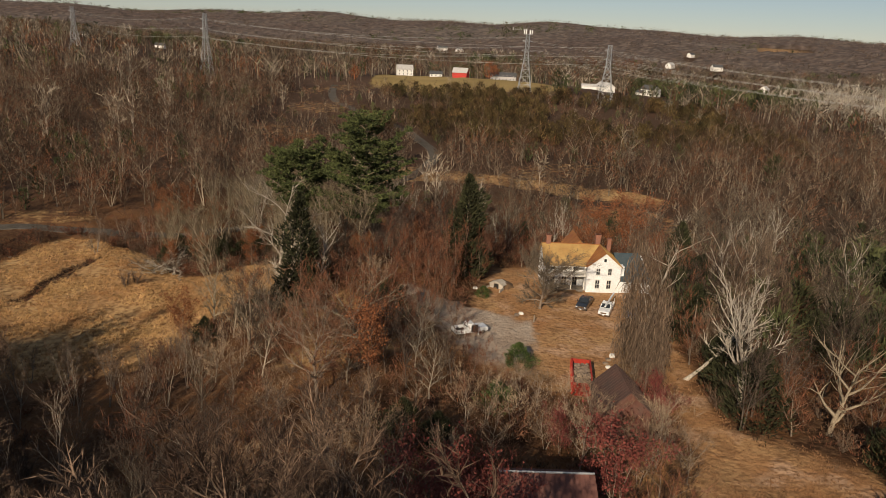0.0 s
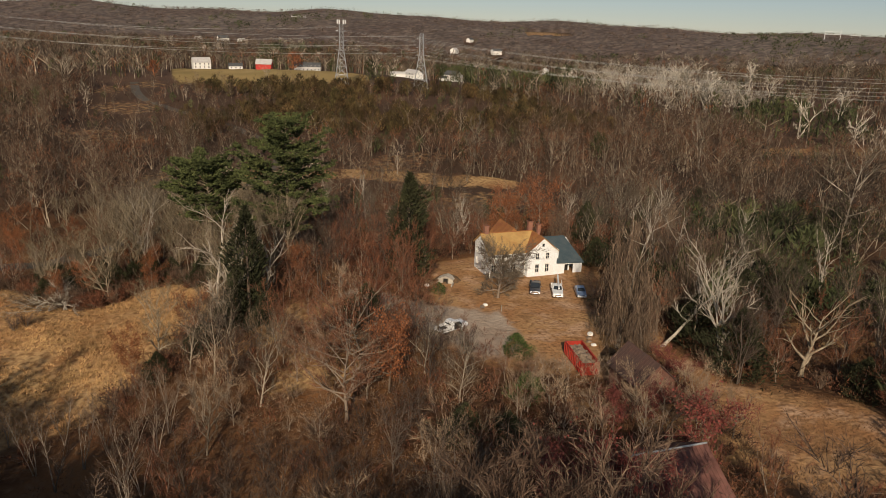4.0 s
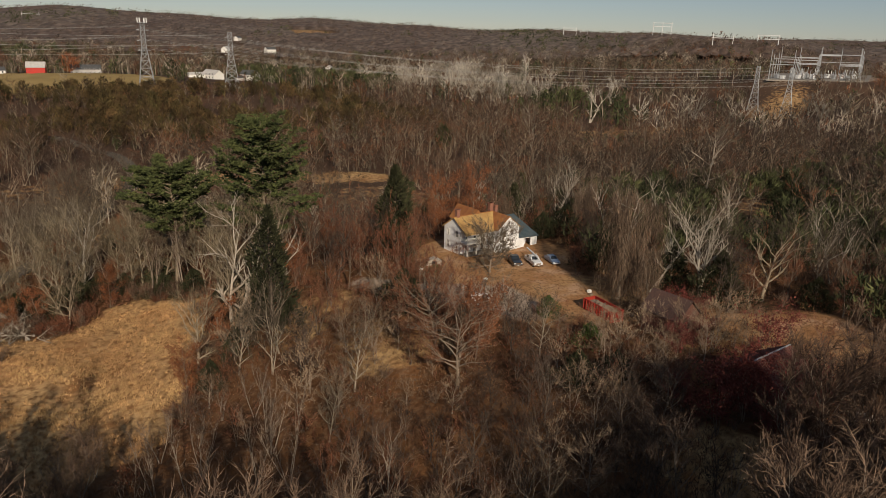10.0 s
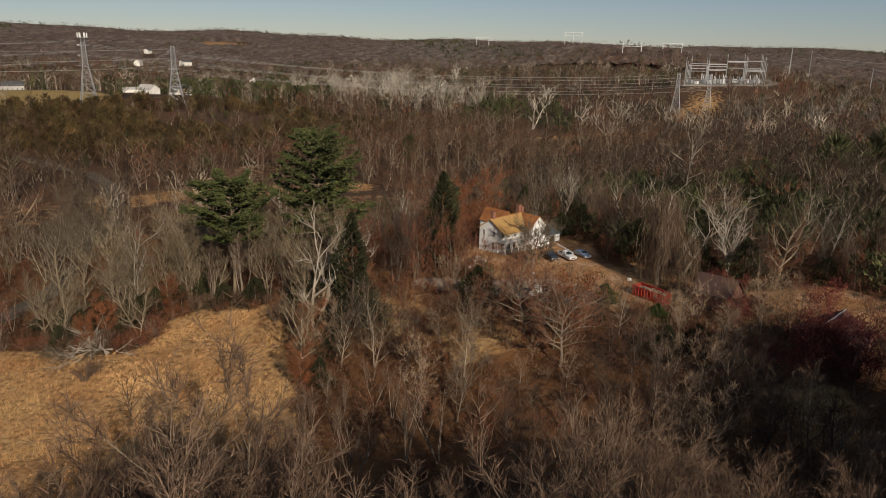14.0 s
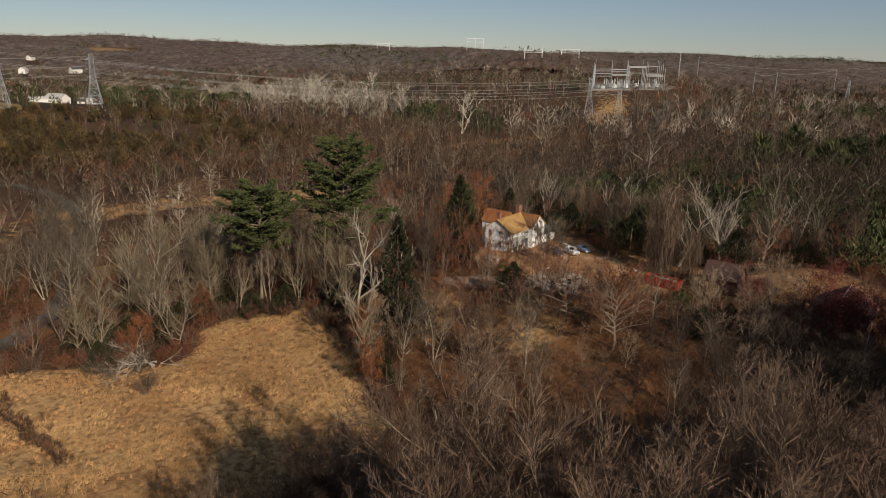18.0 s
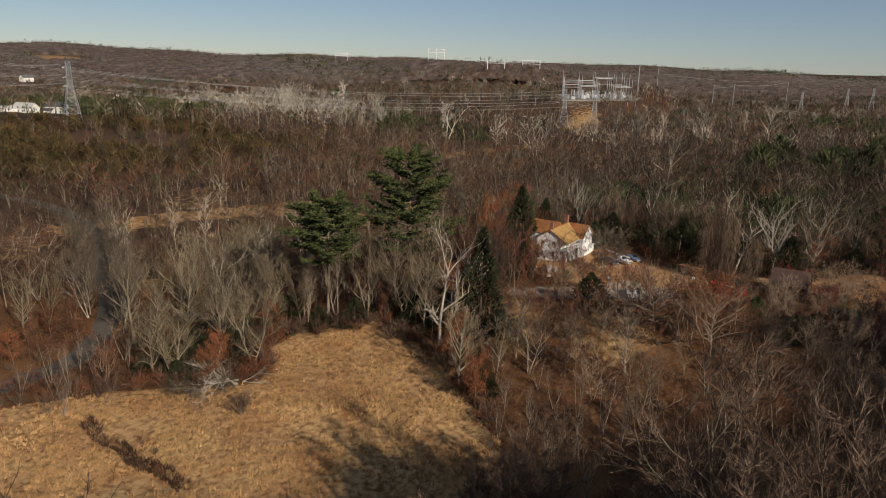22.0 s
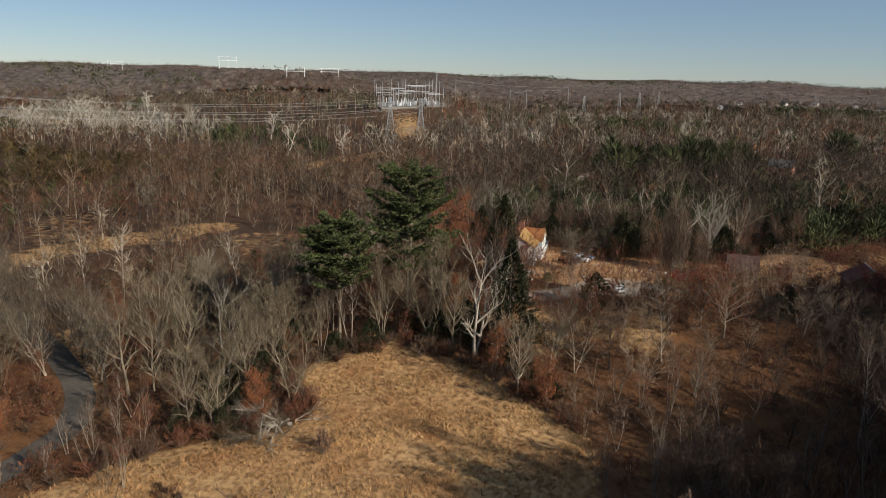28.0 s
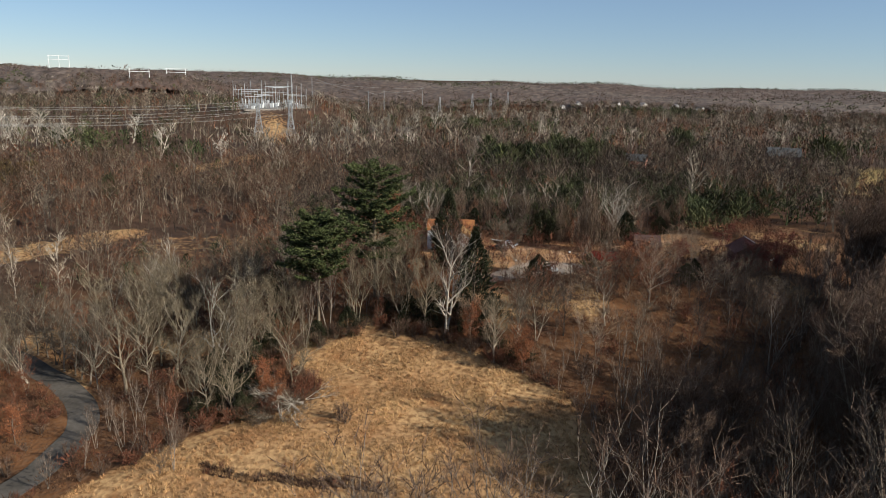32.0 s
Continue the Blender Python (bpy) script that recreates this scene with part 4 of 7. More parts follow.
        if kind < 0.25:
            plant("red_brown_tree", REDTREE[rng.randrange(3)], x, y, turn, rng.uniform(0.55, 0.9), "dark red-brown twiggy tree east of the yard", group="red-brown thicket", tilt=tilt)
        elif kind < 0.45:
            plant("vine_covered_tree", VINE[rng.randrange(3)], x, y, turn, rng.uniform(0.55, 0.85), "tree smothered in grey-brown hanging vines", group="vine trees by the yard", tilt=tilt)
        elif kind < 0.62:
            plant("holly_tree", HOLLY[rng.randrange(2)], x, y, turn, rng.uniform(0.6, 1.0), "dark evergreen holly under bare trees", group="hollies", tilt=tilt)
        elif kind < 0.8:
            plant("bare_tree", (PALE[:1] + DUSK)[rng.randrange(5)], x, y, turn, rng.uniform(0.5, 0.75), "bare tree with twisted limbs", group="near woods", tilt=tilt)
        else:
            plant("bare_tree", DUSK[rng.randrange(4)], x, y, turn, rng.uniform(0.6, 0.9), "bare tree with a rounded twiggy crown, coloured for shade", group="near woods", tilt=tilt)
    elif -32 < x < 8 and 50 < y < 128 and w < 0.6:
        if rng.random() < 0.72:
            plant("tan_tree", TAN[rng.randrange(4)], x, y, turn, min(rng.uniform(0.45, 0.75), 1.5 * most), "low tree with pale limbs and dense tan twigs", group="tan thicket below the yard", tilt=tilt)
        else:
            plant("red_brown_tree", REDTREE[rng.randrange(3)], x, y, turn, min(rng.uniform(0.45, 0.75), 1.5 * most), "low tree with dense reddish-brown twigs", group="red-brown thicket", tilt=tilt)
    elif south and w < 0.74:
        plant("woodland_tree", FOREST[rng.randrange(6)], x, y, turn, min(rng.uniform(1.0, 1.22) if y < 70 else rng.uniform(0.55, 0.85), most), "slender bare woodland tree with upright brown twigs", group="near woods", tilt=tilt)
    elif w < (0.2 if x < -12 and y > 118 else 0.3) or (south and w < 0.9):
        plant("red_brown_tree", REDTREE[rng.randrange(3)], x, y, turn, min(rng.uniform(0.5, 0.9), most * 1.4), "low tree with dense reddish-brown twigs", group="red-brown thicket", tilt=tilt)
    elif w < 0.36:
        plant("russet_oak", OAK[rng.randrange(3)], x, y, turn, rng.uniform(0.4, 0.75), "small oak holding dry russet leaves", group="russet oaks", tilt=tilt)
    elif w < (0.39 if x < -12 and y > 118 else 0.43):
        plant("cedar_tree", CEDAR[rng.randrange(3)], x, y, turn, rng.uniform(0.45, 0.95), "dark green cedar among bare trees", group="cedars", tilt=tilt)
    elif x < -12 and y > 118 and w < 0.96:
        plant("ash_tree", ASH[rng.randrange(4)], x, y, turn, rng.uniform(0.6, 1.0), "bare tree with grey lichened limbs and a rounded crown", group="near woods", tilt=tilt)
    elif w < 0.88:
        plant("bare_tree", GREY[rng.randrange(5)], x, y, turn, min(rng.uniform(0.5, 0.75 if low_zone else 0.95), most), "bare grey-brown tree with a rounded twiggy crown", group="near woods", tilt=tilt)
    elif y < 118 and x < 30:
        plant("bare_tree", DUSK[rng.randrange(4)], x, y, turn, min(rng.uniform(0.5, 0.8), most), "bare tree coloured dark for the shade of the woods", group="near woods", tilt=tilt)
    else:
        plant("bare_tree", PALE[rng.randrange(4)], x, y, turn, min(rng.uniform(0.5, 0.8), most), "bare tree with pale grey limbs", group="near woods", tilt=tilt)


for i in range(48):
    u = i / 48 * 5
    k = int(u)
    a, b = Vector(ROAD[4 + k]), Vector(ROAD[5 + k])
    d = (b - a).normalized()
    for s in (-1, 1):
        p = a.lerp(b, u - k) + Vector((-d.y, d.x)) * s * rng.uniform(3.4, 4.8)
        if p.x > -52 and try_spot(p.x, p.y, 3.0):
            plant("bare_tree", GREY[rng.randrange(5)], p.x, p.y, rng.uniform(0, 360), rng.uniform(0.7, 1.0), "bare grey-brown tree leaning over the road", group="roadside trees", tilt=(rng.gauss(0, 4), rng.gauss(0, 4)))
for x, y, k, s in ((12, 134, 0, 0.8), (15.5, 138, 1, 0.8), (17, 132.5, 2, 0.7), (13, 142, 0, 0.85), (-3, 122, 0, 0.9), (1, 118, 1, 0.85), (-2, 125, 1, 1.1), (0.5, 121.5, 2, 1.0), (-1, 129, 2, 1.0), (4, 124, 0, 0.8), (-20, 114, 1, 1.0), (-9, 126, 2, 0.8), (-14, 120, 0, 0.6), (2, 126, 1, 0.65), (-5, 132, 2, 0.8), (-13, 134, 1, 0.7)):
    if try_spot(x, y, 2.0):
        plant("red_brown_tree", REDTREE[k], x, y, 100 * k, s, "low tree with dense reddish-brown twigs", group="red-brown thicket")
for _ in range(2200):
    x, y = rng.uniform(-100, -4), rng.uniform(22, 70)
    if x > -36 and y < 36 and try_spot(x, y, 3.8):
        plant("tall_tree", DENSE[rng.randrange(3)], x, y, rng.uniform(0, 360), rng.uniform(1.25, 1.5), "tall bare woodland tree of the southern edge", group="tall southern woods", tilt=(rng.gauss(0, 2), rng.gauss(0, 2)))
    elif x < -34 and y > 30:
        h = min(34, 38 - 0.5 * max(0, x + 76) - (1.5 if x > -78 else 0.7) * max(0, y - 55)) * rng.uniform(0.8, 1.0)
        if h > 12 and try_spot(x, y, 4.0):
            plant("lofty_tree", LOFTY[rng.randrange(4)], x, y, rng.uniform(0, 360), h / 30, "tall slender bare tree with grey limbs and fine brown twigs", group="tall southern woods", tilt=(rng.gauss(0, 2), rng.gauss(0, 2)))
plant("lofty_tree", LOFTY[1], -80, 66, 0, 1.15, "tall fan-shaped bare tree with slender grey stems", group="tall southern woods")
for _ in range(9000):
    x, y = rng.uniform(-100, 75), rng.uniform(34, 215)
    if (y < 45 and x < -60) or math.hypot(x + 30, y - 105) > 112:
        continue
    if 20 < x and y < 60:
        continue
    if -95 < x < -50 and near_line(ROAD, x, y) < (11 if y < 189 or (x > -64 and y < 192) else 5.5):
        continue
    if inside(LEAF_SLOPE, x, y) and rng.random() < 0.35:
        continue
    if -36 < x < -12 and 50 < y < 80 and rng.random() < 0.4:
        continue
    if x < -77 and y > 99:
        continue
    if SHADED(x, y) and rng.random() < 0.5:
        continue
    if try_spot(x, y, 4.0 if -32 < x < 8 and 80 < y < 126 else 3.4 if y < 72 and x < 4 else 4.0 if y < 104 and x < -4 else 4.6):
        woods_tree(x, y)

# hedges along the edges of the field
for line, protos, lo, hi, kind, lab in (
        ([(-80, 175), (-70, 170.5), (-65, 168), (-59, 158), (-54, 154), (-49, 156), (-44, 162.5), (-37, 162)], SHRUB_BROWN + SHRUB_RED, 0.9, 1.6, "brown_shrub", "tall brown shrub in the hedge along the field"),
        ([(-36, 163), (-27, 147), (-30, 128), (-40, 117), (-46, 106)], SHRUB_RED + SHRUB_BROWN, 0.8, 1.5, "red_shrub", "reddish shrub in the hedge along the field")):
    for (x0, y0), (x1, y1) in zip(line, line[1:]):
        n = int(math.hypot(x1 - x0, y1 - y0) / 1.5)
        for i in range(n):
            x, y = x0 + (x1 - x0) * i / n + rng.gauss(0, 1.1), y0 + (y1 - y0) * i / n + rng.gauss(0, 1.1)
            if near_line(ROAD, x, y) > 3.5:
                plant(kind, protos[rng.randrange(len(protos))], x, y, rng.uniform(0, 360), rng.uniform(lo, hi), lab, "shrub", "hedges")
for x, y, s in ((-49, 164, 0.75), (-56, 163, 0.6), (-45.5, 167, 0.6), (-62, 163, 0.5), (-53, 168, 0.7), (-27.5, 139, 0.5), (-31, 121, 0.55), (-38, 114, 0.5), (-22, 120, 0.6), (-64, 170, 0.5), (-60, 167, 0.65), (-57, 166.5, 0.7), (-42, 167, 0.6), (-37.5, 165, 0.65), (-32, 157, 0.55), (-28, 151, 0.6), (-24.5, 138, 0.65), (-26, 133, 0.55), (-30, 167, 0.7), (-44, 174, 0.6), (-23, 144, 0.6), (-33, 119, 0.5), (-28, 125, 0.55)):
    plant("holly_tree", HOLLY[int(abs(x)) % 2], x, y, x * 9, s, "dark evergreen thicket at the edge of the field", group="hollies")
for i in range(14):
    plant("fallen_tree", (PALE + GREY)[rng.randrange(9)], rng.uniform(-63, -54), rng.uniform(152.5, 159), rng.uniform(0, 360), rng.uniform(0.25, 0.42), "dead branches heaped at the edge of the field", "fallen tree", "windfall", tilt=(rng.uniform(55, 82), 0), sink=-0.3)

# trees along the eastern edge of the field
for (x0, y0), (x1, y1), lo, hi in (((-35, 164), (-25, 148), 0.6, 0.9), ((-25, 148), (-27, 128), 0.5, 0.8), ((-27, 128), (-37, 116), 0.45, 0.65), ((-37, 116), (-44, 105), 0.4, 0.6)):
    n = int(math.hypot(x1 - x0, y1 - y0) / 1.7)
    for i in range(n):
        x, y = x0 + (x1 - x0) * i / n + rng.uniform(-0.5, 6.5), y0 + (y1 - y0) * i / n + rng.gauss(0, 1.2)
        if try_spot(x, y, 2.4):
            w = rng.random()
            if w < 0.4:
                plant("tan_tree", TAN[rng.randrange(4)], x, y, rng.uniform(0, 360), rng.uniform(lo, hi), "low tree with pale limbs and dense tan twigs", group="trees at the field's edge")
            elif w < 0.62:
                plant("red_brown_tree", REDTREE[rng.randrange(3)], x, y, rng.uniform(0, 360), rng.uniform(lo, hi), "low tree with dense reddish-brown twigs", group="trees at the field's edge")
            elif w < 0.86:
                plant("vine_covered_tree", VINE[rng.randrange(3)], x, y, rng.uniform(0, 360), rng.uniform(lo, hi) * 0.8, "small tree smothered in brown vines", group="trees at the field's edge")
            else:
                plant("holly_tree", HOLLY[rng.randrange(2)], x, y, rng.uniform(0, 360), rng.uniform(lo, hi) * 0.8, "dark evergreen thicket at the edge of the field", group="hollies")

# thickets
n_shrub = 0
for _ in range(9000):
    if n_shrub > 480:
        break
    x, y = rng.uniform(-100, 70), rng.uniform(45, 205)
    if math.hypot(x + 20, y - 118) > 100 or not try_spot(x, y, 2.6):
        continue
    w = rng.random()
    proto, kind, lab = ((SHRUB_BROWN, "brown_shrub", "leafless brown shrub") if w < 0.4 else
                        (SHRUB_RED, "red_shrub", "reddish-brown shrub with dry leaves") if w < 0.75 else (SHRUB_STRAW, "dry_weed_clump", "clump of dry orange-brown weeds"))
    plant(kind, proto[rng.randrange(len(proto))], x, y, rng.uniform(0, 360), rng.uniform(0.6, 1.25), lab + " in the undergrowth", "shrub", "undergrowth")
    n_shrub += 1


# ---- far woods ----
def far_woods(name, label, material, spots, h, spread, twigs, width, trunks=True, seed=1, dense=0.0, limbs=0, limb_mat=None):
    """One object of many small trees: a thin trunk and a haze of upward twigs each. spots: rows of x, y, size."""
    r = np.random.default_rng(seed)
    spots = np.asarray(spots)
    if not len(spots):
        return
    k, n = len(spots), twigs
    z = height(spots[:, 0], spots[:, 1])
    base = np.stack([spots[:, 0], spots[:, 1], z], -1)
    size = spots[:, 2]
    a = r.uniform(0, 2 * np.pi, (k, n))
    u = r.uniform(0, 1, (k, n)) ** 0.8
    prof = np.sin(np.pi * np.clip(0.12 + 0.88 * u, 0, 1)) ** 0.7
    rad = spread * size[:, None] * prof * np.sqrt(r.uniform(0.03, 1, (k, n)))
    hh = h * size[:, None]
    low = 0.28 if not dense else 0.05
    p = base[:, None, :] + np.stack([np.cos(a) * rad, np.sin(a) * rad, hh * (low + (0.86 - low) * u)], -1)
    d = np.stack([np.cos(a) * 0.5 + r.normal(0, 0.35, (k, n)), np.sin(a) * 0.5 + r.normal(0, 0.35, (k, n)), r.uniform(0.3, 1.2, (k, n))], -1)
    d /= np.linalg.norm(d, axis=-1, keepdims=True)
    s = np.cross(d, r.normal(0, 1, (k, n, 3)))
    s /= np.linalg.norm(s, axis=-1, keepdims=True)
    L = (hh * 0.2 * r.uniform(0.6, 1.3, (k, n)))[..., None]
    w = (width * size[:, None] * r.uniform(0.6, 1.3, (k, n)))[..., None]
    v = np.stack([p - s * w / 2, p + s * w / 2, p + d * L], 2).reshape(-1, 3)
    f = np.arange(len(v)).reshape(-1, 3)
    if trunks:
        off = len(v)
        tw = (width * 0.9 * size)[:, None]
        ang = np.array([0, 2.09, 4.19])
        ring = np.stack([np.cos(ang), np.sin(ang), 0 * ang], -1)
        b0 = base[:, None, :] + ring[None] * tw[..., None] - np.array([0, 0, 0.5])
        top = base + np.stack([r.normal(0, 0.4, k), r.normal(0, 0.4, k), h * size * 0.8], -1)
        tv = np.concatenate([b0, top[:, None, :]], 1).reshape(-1, 3)
        i = off + np.arange(k)[:, None] * 4
        tf = np.concatenate([np.stack([i[:, 0] + q, i[:, 0] + (q + 1) % 3, i[:, 0] + 3], -1) for q in range(3)])
        v, f = np.concatenate([v, tv]), np.concatenate([f, tf])
    own = np.concatenate([np.repeat(np.arange(k), n * 3), np.repeat(np.arange(k), 4)]) if trunks else np.repeat(np.arange(k), n * 3)
    slot = np.zeros(len(f), np.int32)
    if trunks:
        slot[k * n:] = 1
    if limbs:
        off = len(v)
        a = r.uniform(0, 2 * np.pi, (k, limbs))
        p = base[:, None, :] + np.stack([0 * a, 0 * a, hh * r.uniform(0.22, 0.62, (k, limbs))], -1)
        d = np.stack([np.cos(a), np.sin(a), r.uniform(0.5, 1.5, (k, limbs))], -1)
        d *= (spread * size[:, None] * r.uniform(0.7, 1.15, (k, limbs)) / np.hypot(1, 0.0))[..., None]
        s = np.cross(d, r.normal(0, 1, (k, limbs, 3)))
        s *= (width * 1.25 * size[:, None] / np.linalg.norm(s, axis=-1))[..., None]
        lv = np.stack([p - s / 2, p + s / 2, p + d], 2).reshape(-1, 3)
        v, f = np.concatenate([v, lv]), np.concatenate([f, off + np.arange(len(lv)).reshape(-1, 3)])
        own, slot = np.concatenate([own, np.repeat(np.arange(k), limbs * 3)]), np.concatenate([slot, np.ones(k * limbs, np.int32)])
    me = bpy.data.meshes.new(name)
    me.vertices.add(len(v))
    me.vertices.foreach_set("co", v.ravel())
    me.loops.add(len(f) * 3)
    me.loops.foreach_set("vertex_index", f.ravel().astype(np.int32))
    me.polygons.add(len(f))
    me.polygons.foreach_set("loop_start", np.arange(0, len(f) * 3, 3, dtype=np.int32))
    me.materials.append(material)
    if limb_mat or trunks:
        me.materials.append(limb_mat or material)
        me.polygons.foreach_set("material_index", slot)
    me.attributes.new("tone", "FLOAT", "POINT").data.foreach_set("value", r.uniform(0.45, 1.6, k)[own])
    me.attributes.new("hue", "FLOAT", "POINT").data.foreach_set("value", r.uniform(0, 1, k)[own])
    me.update(calc_edges=True)
    return tagged(new(name, me), label, "woods", kind="stuff")


def before_homes(x, y):
    """False in the gardens that lie open before the far houses."""
    keep = np.ones(np.shape(x), bool)
    for hx, hy, w in HOMES:
        d = math.hypot(hx + 70, hy - 50)
        keep &= near_line([(hx + 12 * (hx + 70) / d, hy + 12 * (hy - 50) / d), (hx - 0.1 * (hx + 70), hy - 0.1 * (hy - 50))], x, y) > w * 0.75 + 2
    return keep


def sketch(seed, h, spread, limbs, subs, sprays, w, first=0.25, steep=0.9, stems=1):
    """A light bare tree for the woods in the middle distance: points in threes, and which threes are bark."""
    rng = random.Random(seed)
    tri, bark = [], []

    def blade(p, q, width, is_bark):
        side = (q - p).cross(Vector((rng.gauss(0, 1), rng.gauss(0, 1), rng.gauss(0, 1)))).normalized() * width / 2
        tri.append((p - side, p + side, q))
        bark.append(is_bark)

    for st in range(stems):
        lean = Vector((rng.gauss(0, 0.06 + 0.14 * (stems > 1)), rng.gauss(0, 0.06 + 0.14 * (stems > 1)), 1)).normalized()
        trunk = bend(Vector((0, 0, -0.5)), lean, h * rng.uniform(0.75, 0.92), 4, 0.02, rng, 0.07)
        for k in range(3):
            off = [Vector((math.cos(2.1 * k + a), math.sin(2.1 * k + a), 0)) * w * 1.35 for a in (0, 2.1)]
            tri.append((trunk[0] + off[0], trunk[0] + off[1], trunk[2]))
            tri.append((trunk[1] + off[0] * 0.6, trunk[1] + off[1] * 0.6, trunk[4]))
            bark.extend((1, 1))
        for i in range(limbs // stems):
            u = first + (0.97 - first) * (i + rng.random()) / (limbs // stems)
            p, _ = along(trunk, u)
            a = i * 2.4 + rng.uniform(-0.6, 0.6)
            L = spread * (math.sin(math.pi * min(1, 0.25 + 0.75 * (1 - u) / (1 - first))) * 0.6 + 0.45) * rng.uniform(0.7, 1.15)
            limb = bend(p, Vector((math.cos(a), math.sin(a), steep * rng.uniform(0.5, 1.4) + u * 0.4)).normalized(), L, 3, 0.1, rng, 0.2)
            blade(limb[0], limb[2], w * 0.95, 1)
            blade(limb[1], limb[3], w * 0.7, 1)
            for j in range(subs):
                q, qd = along(limb, rng.uniform(0.3, 1.0))
                d = (qd + Vector((rng.gauss(0, 0.6), rng.gauss(0, 0.6), rng.gauss(0.2, 0.4)))).normalized()
                m = L * rng.uniform(0.3, 0.6)
                blade(q, q + d * m, w * 0.55, j % 2)
                for k in range(sprays):
                    t = q + d * m * rng.uniform(0.2, 1.0)
                    dd = (d + Vector((rng.gauss(0, 0.7), rng.gauss(0, 0.7), rng.gauss(0.2, 0.5)))).normalized()
                    blade(t, t + dd * m * rng.uniform(0.45, 1.0), w * rng.uniform(0.45, 0.85), 0)
    return np.array([[tuple(c) for c in t] for t in tri], np.float32), np.array(bark, np.int32)


def stamped_woods(name, label, material, limb_mat, shapes, spots, seed):
    """One object of many bare trees, each a turned and scaled cast of one of the shapes."""
    r = np.random.default_rng(seed)
    kind = r.integers(0, len(shapes), len(spots))
    verts, slots, tones, hues = [], [], [], []
    for k, (tri, bark) in enumerate(shapes):
        own = spots[kind == k]
        if not len(own):
            continue
        n, a = len(own), r.uniform(0, 2 * np.pi, len(own))
        sx, sz = own[:, 2] * r.uniform(0.85, 1.15, n), own[:, 2]
        c, s = np.cos(a), np.sin(a)
        x = (tri[None, :, :, 0] * c[:, None, None] - tri[None, :, :, 1] * s[:, None, None]) * sx[:, None, None] + own[:, 0, None, None]
        y = (tri[None, :, :, 0] * s[:, None, None] + tri[None, :, :, 1] * c[:, None, None]) * sx[:, None, None] + own[:, 1, None, None]
        z = tri[None, :, :, 2] * sz[:, None, None] + height(own[:, 0], own[:, 1])[:, None, None]
        verts.append(np.stack([x, y, z], -1).reshape(-1, 3))
        slots.append(np.tile(bark, n))
        tones.append(np.repeat(r.uniform(0.4, 1.7, n), len(tri) * 3))
        hues.append(np.repeat(r.uniform(0, 1, n), len(tri) * 3))
    v = np.concatenate(verts)
    me = bpy.data.meshes.new(name)
    me.vertices.add(len(v))
    me.vertices.foreach_set("co", v.ravel().astype(np.float32))
    me.loops.add(len(v))
    me.loops.foreach_set("vertex_index", np.arange(len(v), dtype=np.int32))
    me.polygons.add(len(v) // 3)
    me.polygons.foreach_set("loop_start", np.arange(0, len(v), 3, dtype=np.int32))
    me.materials.append(material), me.materials.append(limb_mat)
    me.polygons.foreach_set("material_index", np.concatenate(slots))
    me.attributes.new("tone", "FLOAT", "POINT").data.foreach_set("value", np.concatenate(tones))
    me.attributes.new("hue", "FLOAT", "POINT").data.foreach_set("value", np.concatenate(hues))
    me.update(calc_edges=True)
    return tagged(new(name, me), label, "woods", kind="stuff")


def scatter(n, r0, r1, seed):
    """Spots in a ring round the flight, inside the half of the land that comes into view."""
    r = np.random.default_rng(seed)
    rad = np.sqrt(r.uniform(r0 * r0, r1 * r1, n))
    a = np.radians(r.uniform(-52, 132, n))
    x, y = -70 + rad * np.sin(a), 70 + rad * np.cos(a)
    keep = near_line(ROAD, x, y) > 4
    for p in FAR_CLEARINGS + [FIELD, YARD, SIDE_FIELD]:
        keep &= ~inside(p, x, y) | ((p is STRIP) & (r.uniform(0, 1, n) < 0.5))
    keep &= np.hypot(x + 30, y - 105) > 118
    keep &= near_line(CORRIDOR, x, y) > 14
    keep &= before_homes(x, y)
    keep &= (glade(x, y) < 0.74) | (rad > 520) | (r.uniform(0, 1, n) < 0.25)
    x, y = x[keep], y[keep]
    return np.stack([x, y, r.uniform(0.55, 1.3, len(x))], -1), r


CORRIDOR = [(-330, 690), (-170, 556), (60, 492), (118, 502), (480, 318), (620, 380)]
CREEK = [(230, 640), (300, 500), (322, 400), (335, 310), (370, 200), (410, 100), (450, 0), (500, -120)]

r = np.random.default_rng(31)
low_x, low_y = r.uniform(-105, 75, 8000), r.uniform(32, 215, 8000)
keep = (np.hypot(low_x + 30, low_y - 105) < 120) & (near_line(ROAD, low_x, low_y) > 4) & (near_line(DRIVE_LINE, low_x, low_y) > 2.5)
for p, _ in CLEARINGS:
    keep &= ~inside(p, low_x, low_y)
low = np.stack([low_x, low_y, r.uniform(0.5, 1.5, len(low_x))], -1)[keep]
dim = (low[:, 0] > -66) & (low[:, 0] < -27) & (low[:, 1] > 68) & (low[:, 1] < 106)
low = low[~dim | (r.uniform(0, 1, len(low)) < 0.6)]
dim = (low[:, 0] > -66) & (low[:, 0] < -27) & (low[:, 1] > 68) & (low[:, 1] < 106)
low[dim, 2] *= 0.6
pick = r.uniform(0, 1, len(low)) + 0.2 * np.sin(low[:, 0] / 11) * np.sin(low[:, 1] / 13)
pick += 0.3 * ((low[:, 0] > -34) & (low[:, 0] < 10) & (low[:, 1] > 76) & (low[:, 1] < 128))
slope = (low[:, 0] > -24) & (low[:, 0] < 30) & (low[:, 1] > 84) & (low[:, 1] < 122) & (r.uniform(0, 1, len(low)) < 0.5)
